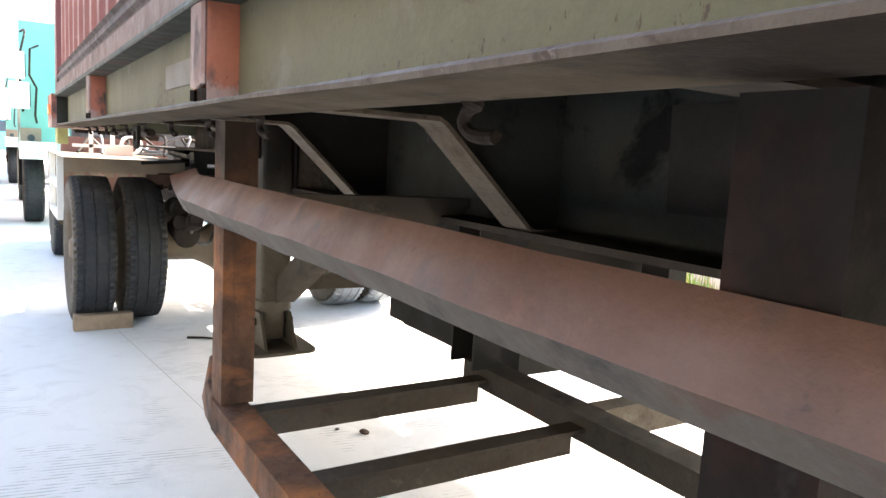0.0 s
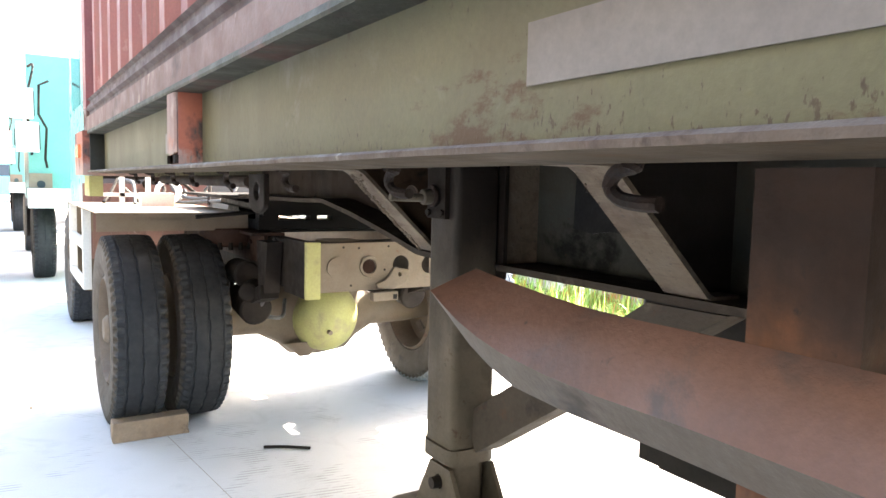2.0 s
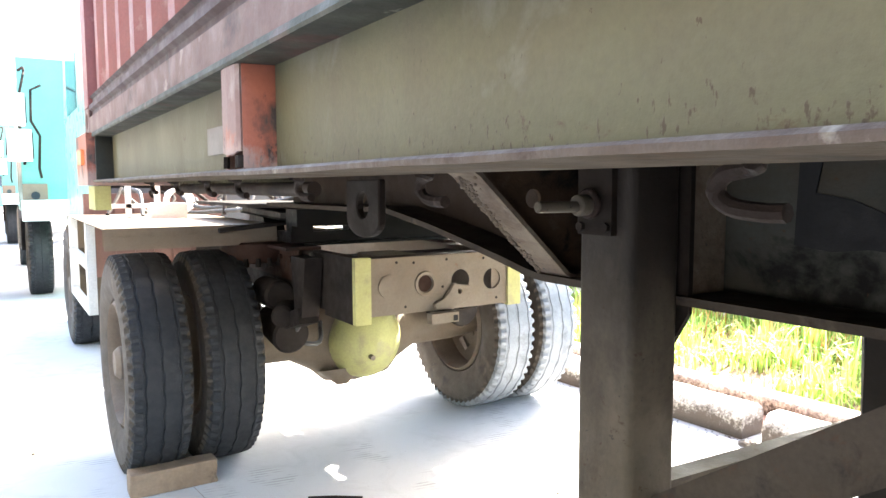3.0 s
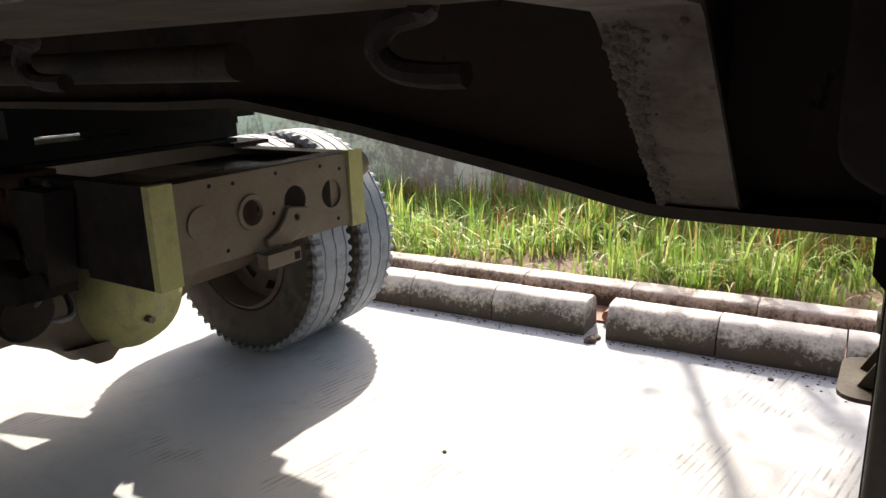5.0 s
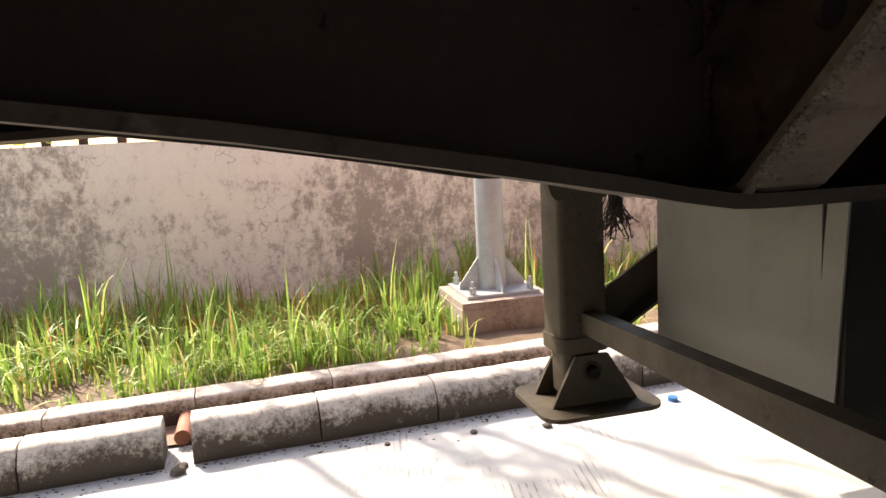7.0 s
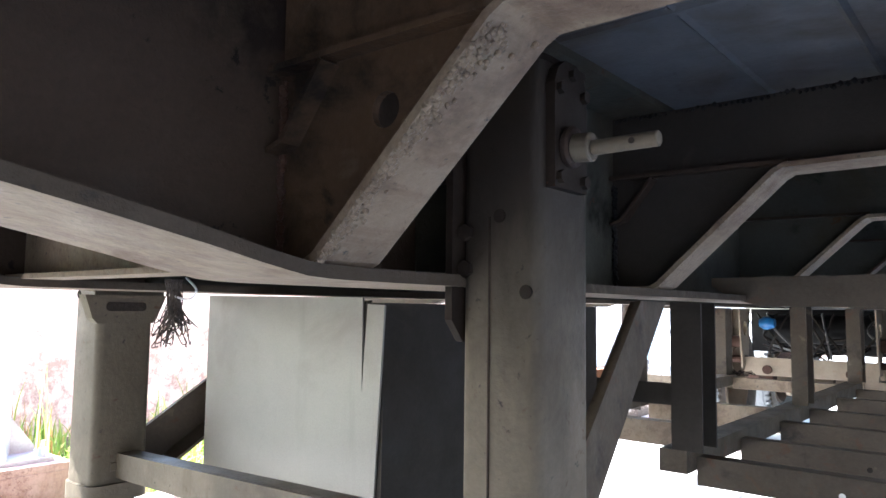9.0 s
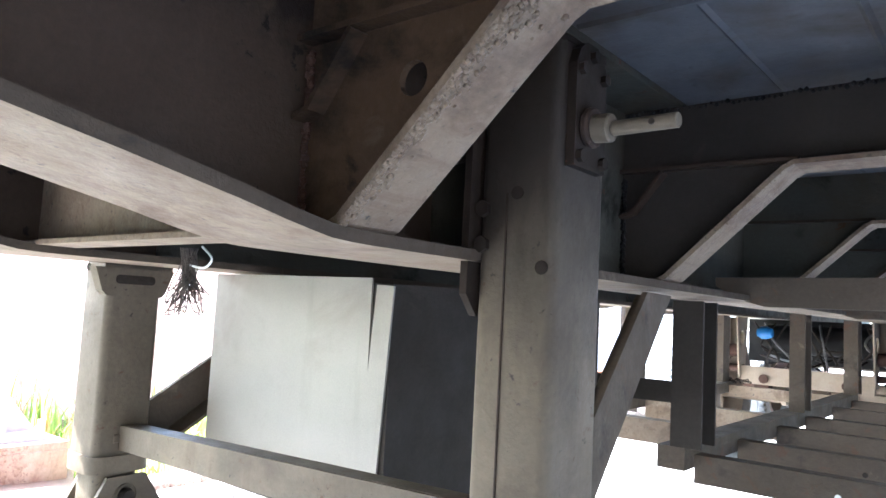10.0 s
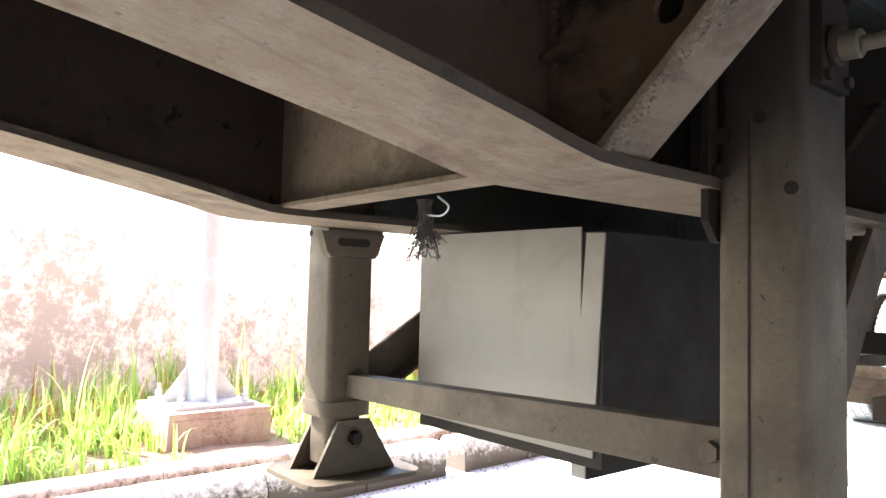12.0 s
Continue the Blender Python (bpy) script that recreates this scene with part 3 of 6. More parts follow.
def ribbon(pts, t):
    """Outline of a bent sheet of thickness t along a 2D polyline."""
    out, back = [], []
    for i, p in enumerate(pts):
        a, b = Vector(pts[max(i - 1, 0)]), Vector(pts[min(i + 1, len(pts) - 1)])
        d = (b - a).normalized()
        n = Vector((-d.y, d.x)) * t / 2
        out.append(tuple(Vector(p) + n))
        back.append(tuple(Vector(p) - n))
    return out + back[::-1]


def holed(outer, holes, axis, a0, a1, bm=None):
    """A plate with round holes (u, w, r), flat across an axis."""
    bm = bm or bmesh.new()
    tmp = bmesh.new()
    loops = [outer] + [[(u + r * math.cos(k * math.tau / 20), w + r * math.sin(k * math.tau / 20)) for k in range(20)] for u, w, r in holes]
    for lp in loops:
        vs = [tmp.verts.new(put(axis, a0, *p)) for p in lp]
        for i in range(len(vs)):
            tmp.edges.new((vs[i], vs[(i + 1) % len(vs)]))
    bmesh.ops.triangle_fill(tmp, use_beauty=True, use_dissolve=False, edges=tmp.edges[:])
    r = bmesh.ops.extrude_face_region(tmp, geom=tmp.faces[:])
    d = Vector(put(axis, a1 - a0, 0, 0))
    bmesh.ops.translate(tmp, vec=d, verts=[g for g in r["geom"] if isinstance(g, bmesh.types.BMVert)])
    me = bpy.data.meshes.new("tmp")
    tmp.to_mesh(me)
    tmp.free()
    bm.from_mesh(me)
    bpy.data.meshes.remove(me)
    return bm


def rod(p0, p1, r, bm=None, seg=12, r2=None):
    bm = bm or bmesh.new()
    p0, p1 = Vector(p0), Vector(p1)
    d = p1 - p0
    m = Matrix.Translation((p0 + p1) / 2) @ d.to_track_quat("Z", "Y").to_matrix().to_4x4()
    bmesh.ops.create_cone(bm, cap_ends=True, segments=seg, radius1=r, radius2=r if r2 is None else r2, depth=d.length, matrix=m)
    return bm


def tube(pts, r, bm=None, seg=8):
    """A round bar or hose along a polyline."""
    bm = bm or bmesh.new()
    pts = [Vector(p) for p in pts]
    rings = []
    up = Vector((0.13, 0.27, 0.95))
    for i, p in enumerate(pts):
        d = (pts[min(i + 1, len(pts) - 1)] - pts[max(i - 1, 0)]).normalized()
        a = d.cross(up)
        if a.length < 0.05:
            a = d.cross(Vector((1, 0, 0)))
        a.normalize()
        b = d.cross(a)
        rings.append([bm.verts.new(p + (a * math.cos(k * math.tau / seg) + b * math.sin(k * math.tau / seg)) * r) for k in range(seg)])
    for q, s in zip(rings, rings[1:]):
        for k in range(seg):
            bm.faces.new((q[k], q[(k + 1) % seg], s[(k + 1) % seg], s[k]))
    bm.faces.new(rings[0])
    bm.faces.new(rings[-1][::-1])
    return bm


def curve(ctrl, n=8):
    """Smooth points through control points."""
    out = []
    c = [Vector(p) for p in ctrl]
    c = [2 * c[0] - c[1]] + c + [2 * c[-1] - c[-2]]
    for i in range(1, len(c) - 2):
        for k in range(n):
            t = k / n
            out.append(0.5 * ((2 * c[i]) + (c[i + 1] - c[i - 1]) * t + (2 * c[i - 1] - 5 * c[i] + 4 * c[i + 1] - c[i + 2]) * t * t
                              + (3 * c[i] - c[i - 1] - 3 * c[i + 1] + c[i + 2]) * t ** 3))
    out.append(c[-2])
    return out


def lathe(profile, centre, seg=48, bm=None, gaps=None):
    """Turns (offset along x, radius) pairs about the x axis through centre. gaps(i, k): faces left out."""
    bm = bm or bmesh.new()
    cx, cy, cz = centre
    rings = [[bm.verts.new((cx + o, cy + r * math.cos(k * math.tau / seg), cz + r * math.sin(k * math.tau / seg))) for k in range(seg)] for o, r in profile]
    for i, (q, s) in enumerate(zip(rings, rings[1:])):
        for k in range(seg):
            if not (gaps and gaps(i, k)):
                bm.faces.new((q[k], q[(k + 1) % seg], s[(k + 1) % seg], s[k]))
    return bm


def rounded(x0, x1, y0, y1, r, n=4):
    out = []
    for cx, cy, a in ((x1 - r, y1 - r, 0), (x0 + r, y1 - r, 90), (x0 + r, y0 + r, 180), (x1 - r, y0 + r, 270)):
        for k in range(n + 1):
            t = radians(a + 90 * k / n)
            out.append((cx + r * math.cos(t), cy + r * math.sin(t)))
    return out


def bolt_head(p, axis, r=0.012, h=0.010, bm=None):
    p = Vector(p)
    d = Vector(put(axis, h, 0, 0))
    return rod(p, p + d, r, bm, 6)


# ---- ground, kerbs, wall ----
def skew(x, y):
    """The kerbs and the wall stand slightly askew to the trailer."""
    return x - 0.044 * (y - 7.1)


g = bmesh.new()
vs = [g.verts.new(p) for p in ((-400, -400, 0), (400, -400, 0), (400, 400, 0), (-400, 400, 0))]
g.faces.new(vs)
ground = solo("ground", g, M_GROUND, "pale worn concrete yard with brushed texture and hairline joints", "ground", kind="structure")

jn = bmesh.new()
for x0, y0, x1, y1 in ((2.03, 7.0, 1.9, 8.3), (2.03, 7.0, 2.2, 5.2)):
    d = Vector((x1 - x0, y1 - y0, 0)).normalized()
    n = Vector((-d.y, d.x, 0)) * 0.002
    a, b = Vector((x0, y0, 0.004)), Vector((x1, y1, 0.004))
    jn.faces.new([jn.verts.new(p) for p in (a - n, b - n, b + n, a + n)])
solo("trim", jn, M_CRACK, "thin brown hairline crack across the concrete", "crack", kind="structure")

SOIL = 0.085
sl = bmesh.new()
nx, ny = 14, 150
grid = []
for j in range(ny + 1):
    y = -14 + 40 * j / ny
    row = []
    for i in range(nx + 1):
        x = skew(4.99 + 2.0 * i / nx, y)
        row.append(sl.verts.new((x, y, SOIL + 0.03 * noise.noise((x * 3, y * 3, 0)) - (0.02 if i == 0 else 0))))
    grid.append(row)
for j in range(ny):
    for i in range(nx):
        sl.faces.new((grid[j][i], grid[j][i + 1], grid[j + 1][i + 1], grid[j + 1][i]))
solo("ground_verge", sl, M_SOIL, "brown soil strip between kerb and boundary wall", "soil", smooth=True, kind="structure")

gt = bmesh.new()
gt.faces.new([gt.verts.new((skew(x, y), y, 0.012)) for x, y in ((4.62, -14), (4.85, -14), (4.85, 26), (4.62, 26))])
solo("trim_gutter", gt, M_GUTTER, "dirt-filled gutter between two kerb rows", "gutter", kind="structure")

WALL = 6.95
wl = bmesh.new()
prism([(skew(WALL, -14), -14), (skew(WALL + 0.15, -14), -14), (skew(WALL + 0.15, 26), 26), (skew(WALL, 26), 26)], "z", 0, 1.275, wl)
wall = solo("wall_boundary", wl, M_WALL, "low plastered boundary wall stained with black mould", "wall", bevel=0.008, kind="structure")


def kerb_mesh(length, h, w, shape):
    prof = [(a * w, b * h) for a, b in shape]
    bm = prism(prof, "y", 0, length)
    bmesh.ops.subdivide_edges(bm, edges=[e for e in bm.edges if abs(e.verts[0].co.y - e.verts[1].co.y) > 0.1], cuts=5)
    for v in bm.verts:
        v.co.x += 0.006 * noise.noise(v.co * 9)
        v.co.z += 0.006 * noise.noise(v.co * 8 + Vector((5, 0, 0))) * (v.co.z > 0.02)
    bmesh.ops.recalc_face_normals(bm, faces=bm.faces)
    me = bpy.data.meshes.new("kerb_stone")
    bm.to_mesh(me)
    bm.free()
    me.polygons.foreach_set("use_smooth", [True] * len(me.polygons))
    me.set_sharp_from_angle(angle=radians(40))
    return me


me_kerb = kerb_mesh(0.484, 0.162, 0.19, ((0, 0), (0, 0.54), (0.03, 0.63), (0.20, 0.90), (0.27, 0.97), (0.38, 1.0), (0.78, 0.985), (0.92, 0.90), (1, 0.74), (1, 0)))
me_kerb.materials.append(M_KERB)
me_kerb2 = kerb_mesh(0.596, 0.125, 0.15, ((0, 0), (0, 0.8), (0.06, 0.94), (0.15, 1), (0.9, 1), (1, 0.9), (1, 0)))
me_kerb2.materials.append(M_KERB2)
turn = math.atan(0.044)
front_kerb = thing("kerb_front", (skew(4.42, 7.1), 7.1, 0), "row of mouldy whitewashed kerb stones, flanks darkened for shade", "kerb", kind="structure")
ys = [7.085 - 0.49 * k - (0.12 if k > 5 else 0) for k in range(1, 28)] + [7.185 + 0.49 * k for k in range(0, 26)]
for y in ys:
    ob = new("kerb_stone", me_kerb)
    ob.matrix_basis = pose(skew(4.42, y), y, 0, 0, 0, math.degrees(turn))
    adopt(ob, front_kerb)
back_kerb = thing("kerb_back", (skew(4.84, 7.1), 7.1, 0), "low kerb edging the grass verge, pinkish and mouldy", "kerb", kind="structure")
for k in range(-34, 32):
    y = 7.1 + 0.6 * k
    ob = new("kerb_stone", me_kerb2)
    ob.matrix_basis = pose(skew(4.84, y), y, 0, 0, 0, math.degrees(turn))
    adopt(ob, back_kerb)

dp = bmesh.new()
rod((4.61, 7.135, 0.038), (4.86, 7.135, 0.042), 0.032, dp, 20)
solo("drain_pipe", dp, M_CLAY, "short terracotta drain pipe in the gap between kerbs", "pipe", smooth=True)

dv, df = [], []
rng = np.random.default_rng(17)
for k in range(900):
    y = float(rng.uniform(2.0, 10.5))
    x = skew(4.405 - abs(float(rng.normal(0, 0.035))) * (3.0 if k % 9 == 0 else 1.0), y)
    r = float(rng.uniform(0.002, 0.006)) * (1.8 if k % 23 == 0 else 1.0)
    a = float(rng.uniform(0, math.tau))
    n0 = len(dv)
    dv += [(x + r * math.cos(a + q) * (1.0 if q < 3 else 0.7), y + r * math.sin(a + q) * 1.5, 0.001) for q in (0.0, 1.6, 3.1, 4.7)] + [(x, y, 0.001 + 0.7 * r)]
    df += [(n0 + q, n0 + (q + 1) % 4, n0 + 4) for q in range(4)]
dm = bpy.data.meshes.new("kerb_dirt")
dm.from_pydata(dv, [], df)
dm.materials.append(M_DIRT)
tagged(new("kerb_dirt", dm), "dark grit and leaf scraps swept against the kerb foot", "dirt", kind="stuff")

# lamp post on its footing
footing = thing("concrete_footing", (5.70, 5.43, 0), "stained square concrete footing in the grass", "footing")
part("block", box(5.42, 5.98, 5.15, 5.71, 0.0, 0.225), M_PED, footing, bevel=0.01)
part("cap", box(5.425, 5.975, 5.155, 5.705, 0.226, 0.262), M_PED, footing, "paler worn cap", bevel=0.008)
post = thing("lamp_post", (5.72, 5.43, 0.262), "galvanised round steel lamp post bolted to a concrete footing", "lamp post")
part("pole", rod((5.72, 5.43, 0.28), (5.72, 5.43, 7.2), 0.086, None, 24, 0.06), M_GALV, post, smooth=True)
part("base_plate", box(5.50, 5.94, 5.21, 5.65, 0.263, 0.283), M_GALV, post, bevel=0.003)
for a in range(4):
    gz = bmesh.new()
    prism([(0.08, 0.283), (0.205, 0.283), (0.205, 0.31), (0.085, 0.47)], "y", -0.006, 0.006, gz)
    bmesh.ops.transform(gz, matrix=pose(5.72, 5.43, 0, 0, 0, 90 * a), verts=gz.verts[:])
    part("gusset", gz, M_GALV, post)
    c, s = math.cos(radians(45 + 90 * a)), math.sin(radians(45 + 90 * a))
    bt = rod((5.72 + 0.25 * c, 5.43 + 0.25 * s, 0.283), (5.72 + 0.25 * c, 5.43 + 0.25 * s, 0.325), 0.02, None, 6)
    rod((5.72 + 0.25 * c, 5.43 + 0.25 * s, 0.32), (5.72 + 0.25 * c, 5.43 + 0.25 * s, 0.36), 0.011, bt, 8)
    part("bolt", bt, M_GALV, post)


def blades(name, count, area, height, width, material, label, seed, lean, power=2.0, patchy=0.55):
    """Many bent, tapered blades in one mesh; they grow in tufts."""
    rng = np.random.default_rng(seed)
    verts, faces = [], []
    y0, y1, x0, x1 = area
    made = 0
    while made < count:
        ty, tx = rng.uniform(y0, y1), rng.uniform(x0, x1)
        if rng.random() > patchy + 0.9 * noise.noise((tx * 1.4, ty * 1.2, 3.0)):
            continue
        tuft = height[0] + (height[1] - height[0]) * rng.random() ** power
        tuft *= 0.75 + 0.7 * max(0, noise.noise((tx * 0.9, ty * 1.1, 9.0)) + 0.2)
        for _ in range(rng.integers(4, 9)):
            y, x = ty + rng.normal() * 0.03, tx + rng.normal() * 0.03
            if x < x0 - 0.02 or (5.12 < y < 5.722 and 4.9 < x < 6.03):
                continue
            made += 1
            hh = tuft * rng.uniform(0.55, 1.1)
            ang, bend = rng.uniform(0, math.tau), rng.uniform(0.05, 1.0) ** 1.3 * lean
            w = width * rng.uniform(0.6, 1.3)
            px, py = math.cos(ang + 1.57), math.sin(ang + 1.57)
            base = len(verts)
            sx = skew(x, y)
            n = 6
            for k in range(n):
                t = k / n
                d = bend * hh * t * t * 0.9
                z = SOIL - 0.01 + hh * (t - 0.62 * bend * t ** 3)
                ww = w * (1 - t ** 1.7) * (0.6 + 0.4 * min(1, t * 4))
                cx, cy = sx + math.cos(ang) * d, y + math.sin(ang) * d
                verts += [(cx - px * ww, cy - py * ww, z), (cx + px * ww, cy + py * ww, z)]
            d = bend * hh * 0.9
            verts.append((sx + math.cos(ang) * d, y + math.sin(ang) * d, SOIL - 0.01 + hh * (1 - 0.62 * bend)))
            for k in range(n - 1):
                a = base + 2 * k
                faces.append((a, a + 1, a + 3, a + 2))
            faces.append((base + 2 * n - 2, base + 2 * n - 1, base + 2 * n))
    me = bpy.data.meshes.new(name)
    me.from_pydata(verts, [], faces)
    me.materials.append(material)
    return tagged(new(name, me), label, "grass", kind="stuff")


blades("short_grass", 14500, (1.0, 13.0, 5.02, 6.85), (0.08, 0.27), 0.0070, M_GRASS, "short bright green tufts along the kerb", 7, 1.15, 1.1, 0.8)
blades("tall_grass", 3400, (1.0, 13.0, 5.2, 6.85), (0.22, 0.80), 0.0080, M_GRASS, "tall unmown grass with upright stems in front of the wall", 8, 0.6, 2.6, 0.4)
blades("arching_grass", 6800, (1.0, 13.0, 5.04, 6.6), (0.16, 0.48), 0.0078, M_GRASS, "arching yellow-green blades bending over the kerb", 21, 1.5, 1.2, 0.6)
blades("footing_grass", 420, (5.73, 5.98, 5.36, 6.2), (0.16, 0.42), 0.0078, M_GRASS, "lush tuft beside the concrete footing", 31, 0.8, 1.0, 1.0)
blades("dry_grass", 3600, (1.0, 13.0, 5.7, 6.85), (0.20, 0.46), 0.005, M_DRY, "dry orange-brown stems among the grass", 9, 0.7, 1.5, 0.25)

hv, hf = [], []
rng = np.random.default_rng(3)
for _ in range(5200):
    y = rng.uniform(8.3, 24)
    x = skew(rng.uniform(7.4, 8.7), y)
    z = rng.uniform(0.3, 1.75 + 0.5 * noise.noise((x, y * 0.7, 1.0)))
    a = Vector(rng.normal(size=3)).normalized()
    b = a.cross(Vector(rng.normal(size=3))).normalized()
    s = rng.uniform(0.04, 0.09)
    k = len(hv)
    c = Vector((x, y, z))
    hv += [tuple(c - a * s), tuple(c + b * s * 0.4), tuple(c + a * s), tuple(c - b * s * 0.4)]
    hf.append((k, k + 1, k + 2, k + 3))
hm = bpy.data.meshes.new("hedge")
hm.from_pydata(hv, [], hf)
hm.materials.append(M_LEAF)
tagged(new("hedge", hm), "sunlit yellow-green shrubs behind the boundary wall", "hedge", kind="stuff")


def slender_tree(x, y, h, seed, label):
    """Thin bare stems with a sparse crown behind the wall, unseen, for shadow streaks."""
    r = np.random.default_rng(seed)
    t = thing("slender_tree", (x, y, 0), label, "tree", "trees behind the wall")
    tk = bmesh.new()
    tips = []
    bot = Vector((x, y, 0))
    mid = Vector((x + r.uniform(-0.1, 0.1), y + r.uniform(-0.1, 0.1), h * 0.5))
    top = Vector((x + r.uniform(-0.2, 0.2), y + r.uniform(-0.2, 0.2), h))
    trunk = curve([bot, mid, top], 6)
    for k, (p, q) in enumerate(zip(trunk, trunk[1:])):
        rod(p, q, 0.042 * (1 - 0.04 * k), tk, 8, 0.042 * (1 - 0.04 * (k + 1)))
    part("trunk", tk, M_BROWN, t, smooth=True)
    for k in range(7):
        a = trunk[6 + k % 6]
        d = Vector((r.normal() * 0.5, r.normal() * 0.5, r.uniform(0.2, 0.8)))
        e = a + d * r.uniform(0.5, 1.0)
        part("limb", tube(curve([a, a.lerp(e, 0.5) + Vector((0, 0, 0.06)), e], 4), 0.012, None, 6), M_BROWN, t, smooth=True)
        tips += [a.lerp(e, f) for f in (0.4, 0.6, 0.8, 1.0)]
    vv, ff = [], []
    for p in tips:
        for _ in range(16):
            c = p + Vector(r.normal(size=3)) * 0.13
            a = Vector(r.normal(size=3)).normalized()
            b = a.cross(Vector(r.normal(size=3))).normalized()
            s = r.uniform(0.03, 0.06)
            k = len(vv)
            vv += [tuple(c - a * s), tuple(c + b * s * 0.35), tuple(c + a * s), tuple(c - b * s * 0.35)]
            ff.append((k, k + 1, k + 2, k + 3))
    me = bpy.data.meshes.new("crown")
    me.from_pydata(vv, [], ff)
    me.materials.append(M_LEAF)
    adopt(tagged(new("crown", me), "sparse small leaves", kind="stuff"), t)


# unseen stems, spaced so their shadows streak the concrete
for x, y, h, seed in ((8.05, 8.32, 6.2, 1), (8.2, 8.12, 5.8, 2), (8.0, 7.78, 6.0, 4), (8.15, 7.45, 5.6, 5)):
    slender_tree(x, y, h, seed, "thin young tree, unseen behind the wall, added for its shadow")



# ---- semi-trailer ----
XC = 2.85
REAR, FRONT = -3.65, 8.45


def flip(pts):
    return [(2 * XC - x, z) for x, z in pts]


trailer = thing("container_trailer", (XC, 3.0, 0), "olive-green container semi-trailer with rusty red fittings, coupled to a tractor", "trailer")
stiff_y = [6.165, 4.35, 2.55, 0.75, -1.05, -2.85]
for side in (0, 1):
    f = flip if side else (lambda p: p)
    i_prof = [(1.642, 1.3215), (1.642, 1.4838), (1.65, 1.4838), (1.65, 1.3215)]
    rail = part("side_rail", prism(f(i_prof), "y", REAR, 8.02), M_OLIVE, trailer, "olive side rail with rust spots and grime", bevel=0.0025)
    part("upper_flange", prism(f([(1.58, 1.484), (1.578, 1.489), (1.58, 1.4995), (1.71, 1.4995), (1.71, 1.484)]), "y", REAR, 8.02), M_TOPFL, rail, "grimy upper flange with chipped edge")
    lf = bmesh.new()
    rngs = []
    for y in [REAR + 0.12 * k for k in range(int((8.02 - REAR) / 0.12) + 1)] + [8.02]:
        dz, dx = 0.0022 * noise.noise((y * 2.1, 7.0, side)) + 0.0012 * noise.noise((y * 7, 3.0, side)), 0.003 * noise.noise((y * 1.7, 1.0, side))
        pts = f([(1.578 + dx, 1.3125 + dz), (1.577 + dx, 1.318 + dz), (1.582 + dx, 1.3212), (1.71, 1.3212), (1.712, 1.316), (1.71, 1.309)])
        rngs.append([lf.verts.new((a, y, b)) for a, b in pts])
    for q, r in zip(rngs, rngs[1:]):
        for k in range(6):
            lf.faces.new((q[k], q[(k + 1) % 6], r[(k + 1) % 6], r[k]))
    lf.faces.new(rngs[0])
    lf.faces.new(rngs[-1][::-1])
    lfo = part("lower_flange", lf, M_LIP, rail, "dusty rust-brown lower flange with a worn lip")
    lfo.data.materials.append(M_EDGE)
    edge_x = 1.584 if side == 0 else 2 * XC - 1.584
    for p in lfo.data.polygons:
        if abs(p.center.x - XC) > abs(edge_x - XC):
            p.material_index = 1
    for k, y in enumerate(stiff_y):
        st = bmesh.new()
        o, i, q = 1.586, 1.642, 0.046
        mir = (lambda p: [(2 * XC - a, c) for a, c in p]) if side else (lambda p: p)
        prism(mir(ribbon([(o + 0.004, y - q), (o, y - q + 0.008), (o - 0.002, y), (o, y + q - 0.008), (o + 0.004, y + q)], 0.007)), "z", 1.343, 1.4835, st)
        for v in st.verts:
            if v.co.z < 1.35:
                v.co.z += 0.005 * noise.noise((v.co.y * 45, y, 1.0)) + 0.006 * (abs(v.co.y - y) > 0.03)
        sp = part("stiffener", st, M_REDWORN, rail, "chipped orange-red bent plate stiffener", bevel=0.0015)
        for d in (-1, 1):
            sf_ = prism(mir(ribbon([(i, y + d * (q + 0.006)), (o + 0.010, y + d * (q + 0.001)), (o + 0.0045, y + d * q)], 0.007)), "z", 1.322, 1.4835)
            part("side_flange", sf_, M_RED, sp)
            ft = prism(mir(ribbon([(o + 0.006, y + d * (q - 0.001)), (o, y + d * (q - 0.006)), (o - 0.002, y + d * (q - 0.014))], 0.007)), "z", 1.324, 1.343)
            for v in ft.verts:
                v.co.y += 0.004 * noise.noise((v.co.z * 60, y, d * 3.0)) + (d * -0.006 if v.co.z > 1.34 and abs(v.co.y - y) < 0.03 else 0)
            part("stiffener_foot", ft, M_HOOK, sp, "grimy torn foot")
    es = box(*(sorted((f([(1.583, 0)])[0][0], f([(1.642, 0)])[0][0]))), 7.95, 7.965, 1.322, 1.482)
    part("end_plate", es, M_BEAM, rail)
    # end bolster and its lamp
    eb = box(*(sorted((f([(1.56, 0)])[0][0], f([(1.86, 0)])[0][0]))), 8.03, 8.42, 1.30, 1.5)
    bol = part("end_bolster", eb, M_RED, trailer, "orange-red end bolster of the side rail", bevel=0.03)
    lp = box(*(sorted((f([(1.548, 0)])[0][0], f([(1.575, 0)])[0][0]))), 8.12, 8.26, 1.38, 1.44)
    part("marker_lamp", lp, M_LENS, bol, bevel=0.006)
    yb = box(*(sorted((f([(1.60, 0)])[0][0], f([(1.66, 0)])[0][0]))), 8.2, 8.42, 1.20, 1.298)
    part("corner_plate", yb, M_YELLOW, bol, "chalky yellow corner plate", bevel=0.004)

part("front_bolster", box(1.87, 2 * XC - 1.87, 8.2, 8.42, 1.30, 1.498), M_OLIVE, trailer, bevel=0.005)
part("deck", box(1.72, 2 * XC - 1.72, REAR, 8.19, 1.500, 1.512), M_DECK, trailer, "dark underside deck plate with weld seams")


